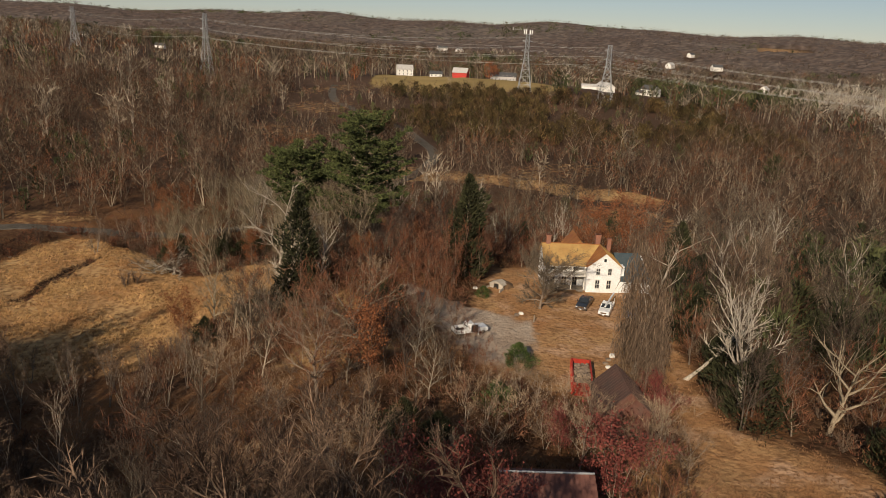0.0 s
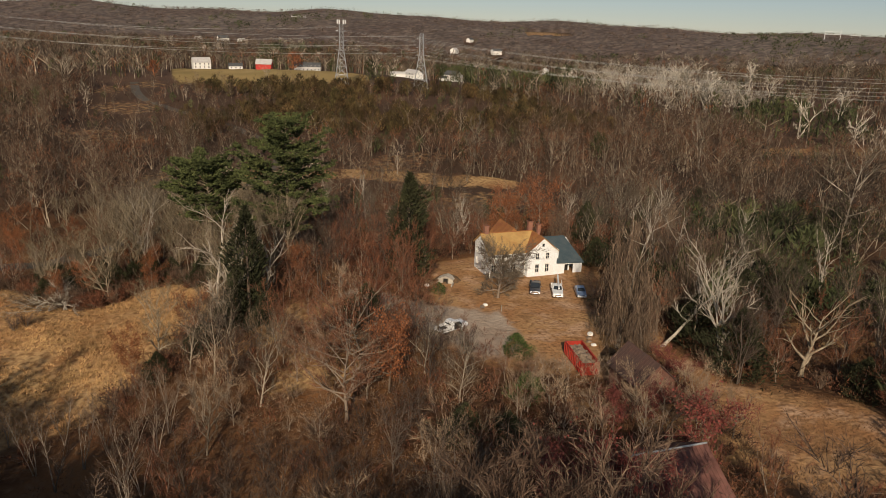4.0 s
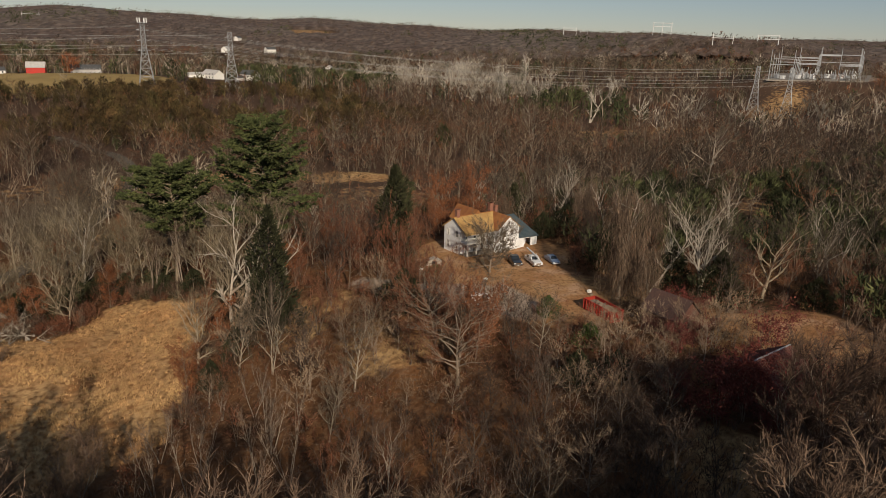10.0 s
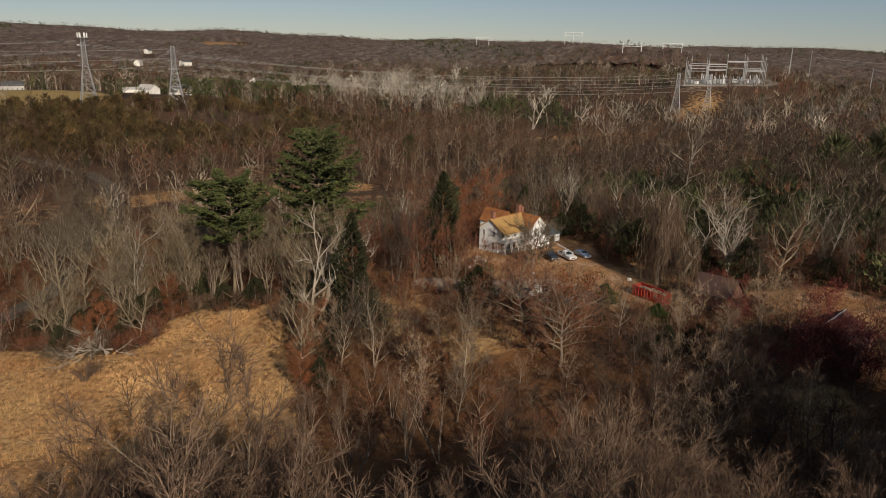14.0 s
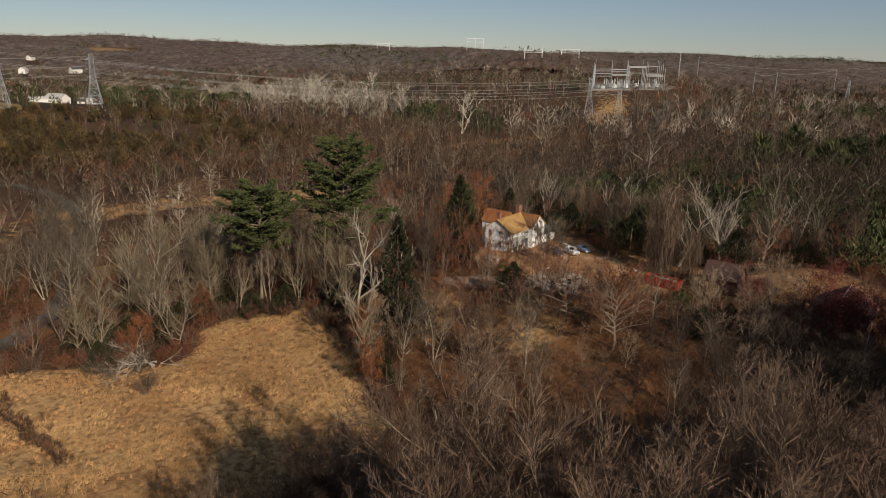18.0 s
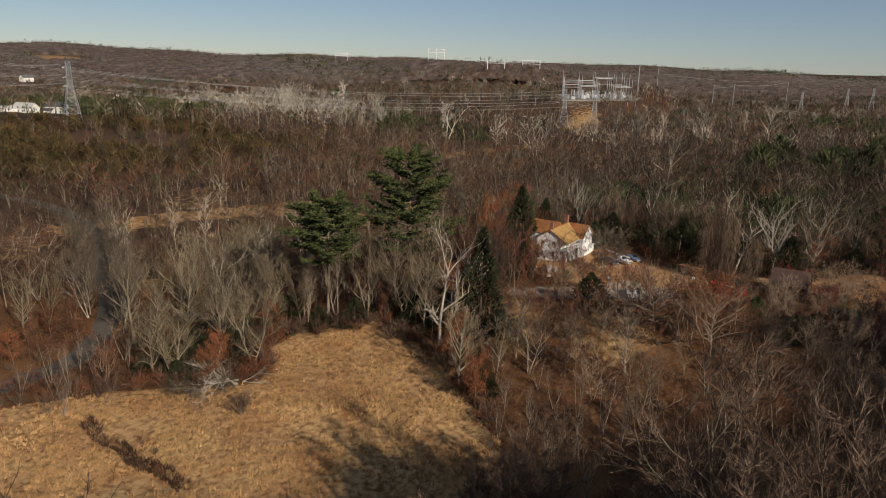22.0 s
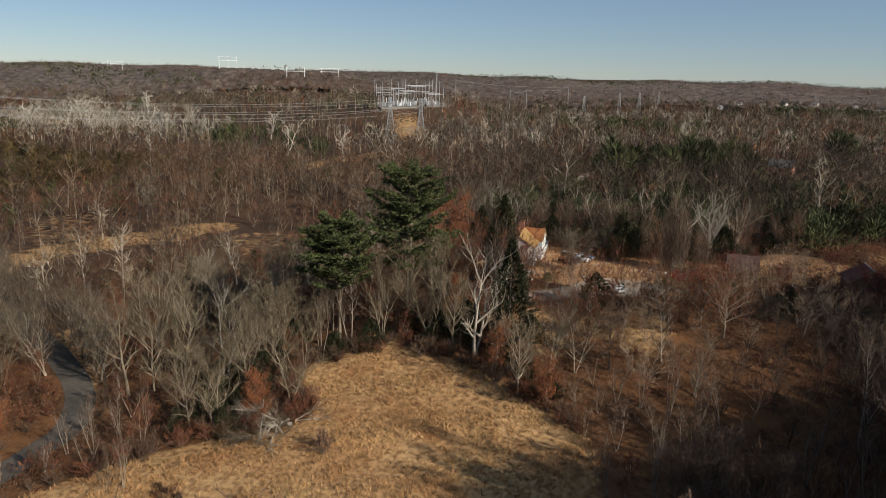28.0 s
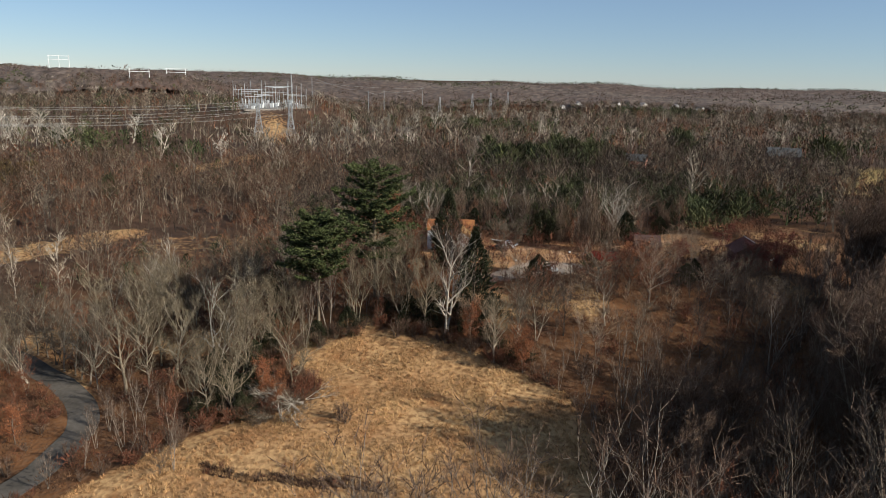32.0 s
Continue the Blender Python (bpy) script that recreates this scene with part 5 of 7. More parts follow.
far_woods("undergrowth_tan", "dense tan twigs and dry weeds below the yard", TWIG_TAN, low[slope], 2.2, 1.7, 60, 0.07, False, 35, 1)
low, pick = low[~slope], pick[~slope]
# dark stems round the tan slope stand in for shade on the wood's floor
far_woods("undergrowth_brown", "tangled brown undergrowth between the trees", BRAMBLE, low[pick < 0.5], 3.0, 1.8, 46, 0.09, False, 32, 1)
far_woods("undergrowth_red", "reddish dry brambles between the trees", TWIG_RED, low[(pick >= 0.5) & (pick < 0.8)], 2.4, 1.7, 60, 0.085, False, 33, 1)
far_woods("undergrowth_straw", "dry orange weeds between the trees", WEED, low[pick >= 0.8], 1.4, 1.6, 55, 0.08, False, 34, 1)

r = np.random.default_rng(61)
back_a, back_r = np.radians(r.uniform(132, 308, 1500)), np.sqrt(r.uniform(60 ** 2, 330 ** 2, 1500))
behind = np.stack([-70 + back_r * np.sin(back_a), 70 + back_r * np.cos(back_a), r.uniform(0.5, 1.1, 1500)], -1)
behind = behind[(near_line(ROAD, behind[:, 0], behind[:, 1]) > 5) & (np.hypot(behind[:, 0] + 30, behind[:, 1] - 105) > 112) & (behind[:, 1] < 60 + 0.2 * (behind[:, 0] + 70) * (behind[:, 0] < -100))]
far_woods("woods_behind", "bare brown woods on the near side of the valley", WOODS_BROWN, behind, 13, 4.3, 60, 0.16, seed=62, limbs=7, limb_mat=WOODS_LIMB)
# trees kept out of view below the flight, added to shade the slope northward
south = np.stack([r.uniform(-150, -30, 620), r.uniform(-20, 70, 620), r.uniform(1.5, 1.95, 620)], -1)
south = south[(near_line([(-30, -4), (-62, 4), (-92, 14), (-122, 34), (-142, 66)], south[:, 0], south[:, 1]) < 24) & (south[:, 0] < -34) & (np.sin(south[:, 0] / 7) + r.normal(0, 0.6, 620) > -0.9)]
# dark evergreens thickened here so the eastern woods read as shaded
dark = np.stack([r.uniform(40, 230, 1400), r.uniform(20, 150, 1400), r.uniform(0.5, 1.5, 1400)], -1)
dark_keep = np.sin(dark[:, 0] / 11) + np.sin(dark[:, 1] / 9 + dark[:, 0] / 25) + r.normal(0, 0.5, 1400) > -0.2
for p in (SIDE_FIELD, YARD, LOT, STRIP):
    dark_keep &= ~inside(p, dark[:, 0], dark[:, 1])
far_woods("evergreen_understory", "dark evergreen undergrowth beneath the bare eastern woods", WOODS_GREEN, dark[dark_keep], 7.0, 3.0, 150, 0.32, False, 63, 1)
near_spots, r = scatter(7600, 60, 430, 1)
# the low cedar scrub before the far field
scrub = (near_spots[:, 0] > -90) & (near_spots[:, 0] < 170) & (near_spots[:, 1] > 330)
near_spots[scrub, 2] *= 0.62
before = (near_line([(-25, 250), (22, 262), (60, 245), (88, 238)], near_spots[:, 0], near_spots[:, 1]) < 26)
near_spots[before, 2] *= 0.68
patch = np.sin(near_spots[:, 0] / 31) + np.sin(near_spots[:, 1] / 27 + near_spots[:, 0] / 60)
pick = r.uniform(0, 1, len(near_spots)) + patch * 0.13 + scrub * r.choice([0, 0.45], len(near_spots))
creek = (near_line(CREEK, near_spots[:, 0], near_spots[:, 1]) < 20) & (r.uniform(0, 1, len(near_spots)) < 0.16)
pick = np.where(creek, 0.97, pick)
pick = np.where((near_spots[:, 0] > 85) & (near_spots[:, 1] < 200) & (r.uniform(0, 1, len(pick)) < 0.22), 0.995, pick)
TALL = [sketch(300 + i, 14, 5.6, 12, 4, 5, 0.165, 0.2, 0.75, 1 + i % 2) for i in range(6)]
LOW = [sketch(310 + i, 9.5, 4.8, 10, 4, 6, 0.155, 0.12, 0.65, 1 + i % 3) for i in range(5)]
stamped_woods("woods_south", "tall bare woods under the flight, unseen, added for shade", WOODS_BROWN, WOODS_LIMB, TALL, south, 6)
thin = ~scrub | (r.uniform(0, 1, len(pick)) < 0.55)
near_spots, pick = near_spots[thin], pick[thin]
# eastern trees that get the copy with shade in its colour
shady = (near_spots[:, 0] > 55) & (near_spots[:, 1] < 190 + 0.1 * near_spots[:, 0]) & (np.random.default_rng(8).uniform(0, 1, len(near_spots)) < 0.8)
stamped_woods("woods_mid_dark", "bare woods east of the farm, coloured dark for shade", WOODS_SHADE, WOODS_LIMB, TALL, near_spots[(pick < 0.7) & shady], 7)
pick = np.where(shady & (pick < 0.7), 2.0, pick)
stamped_woods("woods_mid_brown", "bare grey-brown winter woods", WOODS_BROWN, WOODS_LIMB, TALL, near_spots[pick < 0.52], 2)
stamped_woods("woods_mid_russet", "reddish-brown thickets in the winter woods", WOODS_RUSSET, WOODS_LIMB, LOW, near_spots[(pick >= 0.52) & (pick < 0.965)], 3)
WHITE = [sketch(330 + i, 18, 6.5, 12, 4, 4, 0.3, 0.2, 1.0, 1 + i % 2) for i in range(4)]
stamped_woods("woods_mid_pale", "scattered pale-limbed bare trees", WOODS_LIMB, WOODS_PALE, WHITE, near_spots[(pick >= 0.965) & (pick < 0.99)], 4)
far_woods("woods_mid_cedar", "scattered dark cedars in the woods", WOODS_GREEN, near_spots[(pick >= 0.99) & (pick < 1.9)], 8, 2.4, 105, 0.4, seed=5, dense=1)
far_spots, r = scatter(19500, 430, 1300, 11)
scrub = (far_spots[:, 0] > -90) & (far_spots[:, 0] < 170) & (far_spots[:, 1] < 570)
far_spots[scrub, 2] *= 0.6
pick = r.uniform(0, 1, len(far_spots))
pick = np.where((near_line(CREEK, far_spots[:, 0], far_spots[:, 1]) < 45) & (pick < 0.18), 0.91, pick)
pines = (np.hypot(far_spots[:, 0] - 260, far_spots[:, 1] - 640) < 75) & (pick < 0.6) | scrub & (pick < 0.45)
patch = np.sin(far_spots[:, 0] / 97 + 1) * np.sin(far_spots[:, 1] / 83) + 0.6 * np.sin(far_spots[:, 0] / 41 - far_spots[:, 1] / 57)
pick = np.where(patch > 1.05, 0.96, np.where((patch < -0.95) & (pick < 0.5), 0.8, pick))
pick = np.where(pines, 0.97, pick)
far_woods("woods_far_brown", "brown winter woods rolling to the hills", WOODS_FAR_HAZE, far_spots[pick < 0.72], 15, 6.0, 21, 0.58, seed=12, limbs=3, limb_mat=WOODS_LIMB)
far_woods("woods_far_russet", "reddish-brown far woods", WOODS_RUSSET, far_spots[(pick >= 0.72) & (pick < 0.9)], 13, 5.5, 28, 0.58, seed=13)
far_woods("woods_far_pale", "pale bare far trees", WOODS_PALE, far_spots[(pick >= 0.9) & (pick < 0.93)], 18, 5.5, 46, 0.4, seed=14)
far_woods("woods_far_pines", "dark green pines among far woods", WOODS_GREEN, far_spots[pick >= 0.93], 13, 4.0, 38, 0.95, seed=15, dense=1)


def canopy(name, label, material, r0, r1, step, turn, lift, seed):
    """The closed, bumpy roof of the far woods: a sheet of tree-sized crowns over the land."""
    r = np.random.default_rng(seed)
    rad = r0 * np.exp(np.arange(0, math.log(r1 / r0), step))
    ang = np.radians(np.arange(-52, 132, turn))
    R, A = np.meshgrid(rad, ang, indexing="ij")
    R = R * (1 + r.uniform(-0.4, 0.4, R.shape) * step)
    A = A + r.uniform(-0.4, 0.4, A.shape) * math.radians(turn)
    x, y = -70 + R * np.sin(A), 70 + R * np.cos(A)
    keep = np.ones(x.shape, bool)
    for p in FAR_CLEARINGS:
        keep &= ~inside(p, x, y)
    keep &= before_homes(x, y)
    z = height(x, y) + np.where(keep, lift * r.uniform(0.75, 1.2, x.shape), -3.0)
    ids = np.arange(x.size).reshape(x.shape)
    quads = np.stack([ids[:-1, :-1], ids[1:, :-1], ids[1:, 1:], ids[:-1, 1:]], -1).reshape(-1, 4)
    me = bpy.data.meshes.new(name)
    me.from_pydata(np.stack([x, y, z], -1).reshape(-1, 3).tolist(), [], quads.tolist())
    patch = np.sin(x / 310 + 1.2) * np.sin(y / 270) + 0.7 * np.sin(x / 130 - y / 170)
    me.attributes.new("tone", "FLOAT", "POINT").data.foreach_set("value", (r.uniform(0.55, 1.5, x.shape)).ravel())
    me.attributes.new("hue", "FLOAT", "POINT").data.foreach_set("value", np.clip(0.5 + 0.3 * patch + r.normal(0, 0.25, x.shape), 0, 1).ravel())
    me.polygons.foreach_set("use_smooth", [True] * len(me.polygons))
    me.materials.append(material)
    return tagged(new(name, me), label, "woods", kind="stuff")


canopy("woods_ridge_canopy", "closed brown canopy of the wooded ridges", WOODS_RIDGE_HAZE, 1150, 4300, 0.013, 0.22, 8, 25)
rim_spots, r = scatter(14000, 1150, 4300, 21)
patch = np.sin(rim_spots[:, 0] / 310 + 1.2) * np.sin(rim_spots[:, 1] / 270) + 0.7 * np.sin(rim_spots[:, 0] / 130 - rim_spots[:, 1] / 170) + r.normal(0, 0.3, len(rim_spots))
far_woods("woods_horizon_brown", "brown wooded ridges on the horizon", WOODS_RIDGE_HAZE, rim_spots[patch < 0.9], 17, 14, 15, 1.7, trunks=False, seed=22, dense=1)
far_woods("woods_horizon_pines", "dark evergreen patches on the far ridges", WOODS_GREEN, rim_spots[patch >= 0.9], 17, 12, 30, 2.2, trunks=False, seed=24, dense=1)
grove = np.stack([r.normal(0, 36, 130), r.normal(0, 32, 130), r.uniform(0.6, 1.2, 130)], -1)
u = r.uniform(0, 1, 130)
grove[:, 0] += 335 + 70 * u
grove[:, 1] += 450 + 250 * u
SYC = [sketch(340 + i, 20, 8.5, 13, 4, 3, 0.55, 0.18, 0.9, 1 + i % 2) for i in range(5)]
stamped_woods("sycamore_grove", "grove of white-limbed bare sycamores along the creek", SYCAMORE, SYCAMORE, SYC, grove, 43)
singles = np.array([(306, 346, 1.2), (308, 268, 1.1), (395, 714, 1.0), (318, 282, 1.1), (345, 262, 1.0), (385, 230, 1.1), (400, 190, 1.0), (300, 300, 0.9), (485, 262, 1.1), (500, 246, 0.9), (514, 232, 1.0), (545, 222, 0.9), (575, 205, 1.0), (610, 200, 0.9), (640, 182, 1.0), (680, 173, 1.0), (700, 150, 0.9), (735, 132, 1.0), (764, 117, 1.0), (750, 84, 1.0), (739, 57, 1.0), (700, 40, 0.9), (470, 280, 1.0), (590, 235, 0.9)])
stamped_woods("lone_sycamores", "single white-limbed sycamores below the substation", SYCAMORE, SYCAMORE, SYC, singles, 44)
n = 1250
scrub_spots = np.stack([r.uniform(-40, 190, n), r.uniform(345, 480, n), r.uniform(0.6, 1.25, n)], -1)
scrub_spots = scrub_spots[(np.sin(scrub_spots[:, 0] / 23) + np.sin(scrub_spots[:, 1] / 19 + 1) + r.normal(0, 0.5, n) > -0.3) & (near_line(ROAD, scrub_spots[:, 0], scrub_spots[:, 1]) > 6)]
far_woods("cedar_scrub", "low olive-green cedar scrub before the far field", WOODS_OLIVE, scrub_spots, 8.5, 2.8, 120, 0.42, seed=45, dense=1)
pine_spots = np.concatenate([np.stack([r.uniform(190, 310, 150), r.uniform(560, 790, 150), r.uniform(0.8, 1.3, 150)], -1), np.array([(92, 548, 1.1), (98, 542, 0.9), (-2, 770, 1.0), (20, 775, 0.9)])])
far_woods("pine_wood", "dark green pine wood beyond the pylons", WOODS_GREEN, pine_spots, 14, 4.2, 90, 0.7, seed=46, dense=1)
autumn = np.array([(52, 690, 1.2), (57, 700, 1.0), (-60, 560, 0.8)])
far_woods("autumn_trees", "tall trees with orange-brown autumn leaves near the barn", LEAF_RUSSET, autumn, 15, 5.0, 160, 0.7, seed=47, dense=1)
east = np.concatenate([np.stack([r.uniform(190, 330, 54), r.uniform(45, 125, 54), r.uniform(0.7, 1.5, 54)], -1), np.array([(378, -20, 1.6), (384, -28, 1.4), (142, 294, 0.8), (289, -86, 1.7), (295, -92, 1.5), (283, -92, 1.5)])])
far_woods("evergreen_grove", "grove of dark evergreens beyond the house", WOODS_GREEN, east, 16, 5.0, 330, 0.55, seed=41, dense=1)


# ---- grass of the fields ----
def tufts(name, poly, n, h, width, material, label, seed, blades=4, lean=0.5):
    """Dry grass standing in a field: one object of many blades."""
    r = np.random.default_rng(seed)
    xs, ys = [v[0] for v in poly], [v[1] for v in poly]
    x, y = r.uniform(min(xs), max(xs), n), r.uniform(min(ys), max(ys), n)
    keep = inside(poly, x, y) & (np.sin(x / 3.1 + np.sin(y / 4.3) * 2) + np.sin(y / 2.7 + x / 9) + r.normal(0, 0.9, n) > -0.4)
    x, y = np.repeat(x[keep], blades), np.repeat(y[keep], blades)
    k = len(x)
    x, y = x + r.normal(0, 0.14, k), y + r.normal(0, 0.14, k)
    base = np.stack([x, y, height(x, y) - 0.03], -1)
    a = r.uniform(0, 2 * np.pi, k)
    side = np.stack([np.cos(a), np.sin(a), 0 * a], -1) * (width * r.uniform(0.6, 1.4, k))[:, None]
    tip = base + np.stack([r.normal(0.15, lean, k) * h, r.normal(0.1, lean, k) * h, h * r.uniform(0.5, 1.3, k)], -1)
    v = np.stack([base - side / 2, base + side / 2, tip], 1).reshape(-1, 3)
    me = bpy.data.meshes.new(name)
    me.vertices.add(len(v))
    me.vertices.foreach_set("co", v.ravel())
    me.loops.add(len(v))
    me.loops.foreach_set("vertex_index", np.arange(len(v), dtype=np.int32))
    me.polygons.add(k)
    me.polygons.foreach_set("loop_start", np.arange(0, len(v), 3, dtype=np.int32))
    me.update(calc_edges=True)
    me.materials.append(material)
    return tagged(new(name, me), label, "grass", kind="stuff")


tufts("field_grass", FIELD, 19000, 0.5, 0.1, STRAW, "tall dry straw-coloured grass of the field", 51, 11)
tufts("side_field_grass", SIDE_FIELD, 8000, 0.22, 0.1, WEED, "dry orange-tan grass beside the vine trees", 52)
tufts("yard_grass", YARD, 2600, 0.07, 0.05, WEED, "short dry lawn grass of the yard", 53, 3)
tufts("ditch_weeds", [(x - 1.1, y) for x, y in DITCH] + [(x + 1.1, y + 0.8) for x, y in reversed(DITCH)], 6000, 0.65, 0.12, BRAMBLE, "dark dry weeds along the field ditch", 54)


# ---- helpers for built things ----
def part(name, bm, material, parent, label=""):
    """One mesh object out of a bmesh, under a thing or a part."""
    me = bpy.data.meshes.new(name)
    bmesh.ops.recalc_face_normals(bm, faces=bm.faces)
    bm.to_mesh(me)
    bm.free()
    me.materials.append(material)
    ob = new(name, me)
    if parent:
        ob.parent = parent
    return tagged(ob, label) if label else ob


def box(lo, hi, bm=None, bevel=0.0):
    """A box from corner to corner, its edges rounded by bevel."""
    own = bmesh.new()
    bmesh.ops.create_cube(own, size=1)
    bmesh.ops.scale(own, vec=[abs(h - l) for l, h in zip(lo, hi)], verts=own.verts)
    bmesh.ops.translate(own, vec=[(h + l) / 2 for l, h in zip(lo, hi)], verts=own.verts)
    if bevel:
        bmesh.ops.bevel(own, geom=own.edges[:], offset=bevel, segments=2, affect="EDGES")
    if bm is None:
        return own
    tmp = bpy.data.meshes.new("t")
    own.to_mesh(tmp)
    own.free()
    bm.from_mesh(tmp)
    bpy.data.meshes.remove(tmp)
    return bm


def prism(profile, axis_name, a, b, bm=None):
    """A closed outline, given in the two other axes, drawn out from a to b along an axis."""
    bm = bm or bmesh.new()
    def at(u, v, w):
        return {"x": (w, u, v), "y": (u, w, v), "z": (u, v, w)}[axis_name]
    r0 = [bm.verts.new(at(u, v, a)) for u, v in profile]
    r1 = [bm.verts.new(at(u, v, b)) for u, v in profile]
    n = len(profile)
    bm.faces.new(r0), bm.faces.new(r1[::-1])
    for i in range(n):
        bm.faces.new((r0[i], r0[(i + 1) % n], r1[(i + 1) % n], r1[i]))
    return bm


def slab(p, q, r, s, t, bm=None):
    """A flat plate on four corners, t thick along its normal (downwards)."""
    bm = bm or bmesh.new()
    pts = [Vector(v) for v in (p, q, r, s)]
    n = (pts[1] - pts[0]).cross(pts[3] - pts[0]).normalized()
    n = n if n.z > 0 else -n
    top = [bm.verts.new(v) for v in pts]
    low = [bm.verts.new(v - n * t) for v in pts]
    bm.faces.new(top), bm.faces.new(low[::-1])
    for i in range(4):
        bm.faces.new((top[i], low[i], low[(i + 1) % 4], top[(i + 1) % 4]))
    return bm


def rod(p, q, r, bm=None, sides=6, r2=None):
    bm = bm or bmesh.new()
    p, q = Vector(p), Vector(q)
    d = (q - p).normalized()
    a = d.orthogonal().normalized()
    b = d.cross(a)
    ends = []
    for c, rad in ((p, r), (q, r if r2 is None else r2)):
        ends.append([bm.verts.new(c + (a * math.cos(2 * math.pi * k / sides) + b * math.sin(2 * math.pi * k / sides)) * rad) for k in range(sides)])
    for k in range(sides):
        bm.faces.new((ends[0][k], ends[0][(k + 1) % sides], ends[1][(k + 1) % sides], ends[1][k]))
    bm.faces.new(ends[0][::-1]), bm.faces.new(ends[1])
    return bm


def wall_with_holes(axis_name, c, thick, u0, u1, z0, z1, holes):
    """An upright wall in a plane (axis_name = c), pierced by holes (ua, ub, za, zb)."""
    bm = bmesh.new()
    us = sorted({u0, u1, *[h[0] for h in holes], *[h[1] for h in holes]})
    for a, b in zip(us, us[1:]):
        zs = [z0]
        for h in sorted((h for h in holes if h[0] <= a and h[1] >= b), key=lambda h: h[2]):
            zs += [h[2], h[3]]
        zs.append(z1)
        for lo, hi in zip(zs[::2], zs[1::2]):
            if hi - lo > 0.01:
                if axis_name == "y":
                    box((a, c - thick / 2, lo), (b, c + thick / 2, hi), bm)
                else:
                    box((c - thick / 2, a, lo), (c + thick / 2, b, hi), bm)
    bmesh.ops.remove_doubles(bm, verts=bm.verts, dist=0.001)
    return bm


def siding_material(name, c1, c2, pitch=0.16):
    """Painted clapboard: lapped boards, chalky and weathered."""
    m = mat(name, c1, c2, 0.6, rough=0.75, bump=0.0, fine=9)
    n, l = m.node_tree.nodes, m.node_tree.links
    co, sx, ma, fr, b = (n.new(k) for k in ("ShaderNodeTexCoord", "ShaderNodeSeparateXYZ", "ShaderNodeMath", "ShaderNodeMath", "ShaderNodeBump"))
    ma.operation, fr.operation = "DIVIDE", "FRACT"
    ma.inputs[1].default_value = pitch
    l.new(co.outputs["Object"], sx.inputs[0]), l.new(sx.outputs[2], ma.inputs[0]), l.new(ma.outputs[0], fr.inputs[0])
    b.invert = True
    b.inputs["Strength"].default_value, b.inputs["Distance"].default_value = 0.8, 0.03
    l.new(fr.outputs[0], b.inputs["Height"]), l.new(b.outputs[0], n["Principled BSDF"].inputs["Normal"])
    return m


WHITE_SIDING = siding_material("white_clapboard", (0.8, 0.81, 0.8), (0.69, 0.69, 0.66))
WHITE_PAINT = mat("white_paint", (0.8, 0.78, 0.73), (0.68, 0.65, 0.58), 1.2, rough=0.6, bump=0.1)
OCHRE_ROOF = mat("ochre_metal_roof", (0.46, 0.3, 0.11), (0.33, 0.175, 0.065), 0.45, rough=0.55, bump=0.15, fine=4)
RUST_ROOF = mat("rusty_metal_roof", (0.34, 0.15, 0.05), (0.23, 0.085, 0.035), 0.6, rough=0.7, bump=0.2, fine=4)
BLUE_ROOF = mat("dark_blue_roof", (0.05, 0.075, 0.085), (0.08, 0.1, 0.105), 0.8, rough=0.6, bump=0.2)
BARN_ROOF = mat("red_brown_barn_roof", (0.13, 0.055, 0.043), (0.18, 0.085, 0.065), 0.5, rough=0.7, bump=0.2, fine=5)
BARN_WALL = mat("weathered_red_boards", (0.15, 0.06, 0.042), (0.12, 0.07, 0.055), 0.8, rough=0.85, bump=0.4)
SHED_ROOF = mat("dark_rusty_roof", (0.1, 0.055, 0.043), (0.075, 0.05, 0.042), 0.6, rough=0.8, bump=0.3)
BRICK = mat("old_brick", (0.3, 0.13, 0.08), (0.22, 0.11, 0.08), 2.0, rough=0.9, bump=0.4)
STONE = mat("whitewashed_stone", (0.5, 0.45, 0.37), (0.36, 0.31, 0.25), 1.2, rough=0.9, bump=0.6)
GLASS = mat("window_glass", (0.02, 0.025, 0.03), (0.03, 0.035, 0.04), 1.0, rough=0.06, bump=0, spec=0.6)
# near-black for panels that imitate the shade inside openings
DARK = mat("dark_inside", (0.02, 0.018, 0.016), (0.03, 0.026, 0.022), 1.0, rough=0.9, bump=0)
EARTH = mat("earth_roof", (0.16, 0.095, 0.05), (0.1, 0.065, 0.038), 1.2, rough=0.95, bump=0.8)
PLANK = mat("grey_planks", (0.28, 0.24, 0.19), (0.2, 0.165, 0.13), 1.5, rough=0.85, bump=0.3)
STEEL = mat("galvanised_steel", (0.4, 0.41, 0.41), (0.3, 0.31, 0.31), 0.4, rough=0.5, bump=0, metal=0.35)
WIRE = mat("aluminium_wire", (0.42, 0.42, 0.4), (0.32, 0.32, 0.3), 0.1, rough=0.5, bump=0, metal=0.3)
WHITE_STEEL = mat("white_steel", (0.75, 0.75, 0.72), (0.62, 0.62, 0.6), 0.3, rough=0.55, bump=0)

# ---- the farmhouse ----
G = 12.05
house = new("farmhouse")
house.location = (0, 0, 0)
tagged(house, "old white clapboard farmhouse with an ochre metal roof and two-storey porch", "house")
XL, XW, XR, YF, YB, YM = 21.0, 28.6, 34.8, 125.4, 134.0, 128.5      # west end, wing, east end; wing front, back, main front wall
RIDGE_Y, RIDGE_Z, EAVE_W, EAVE_B, EAVE_F = 130.6, 19.8, 17.25, 17.5, 16.85


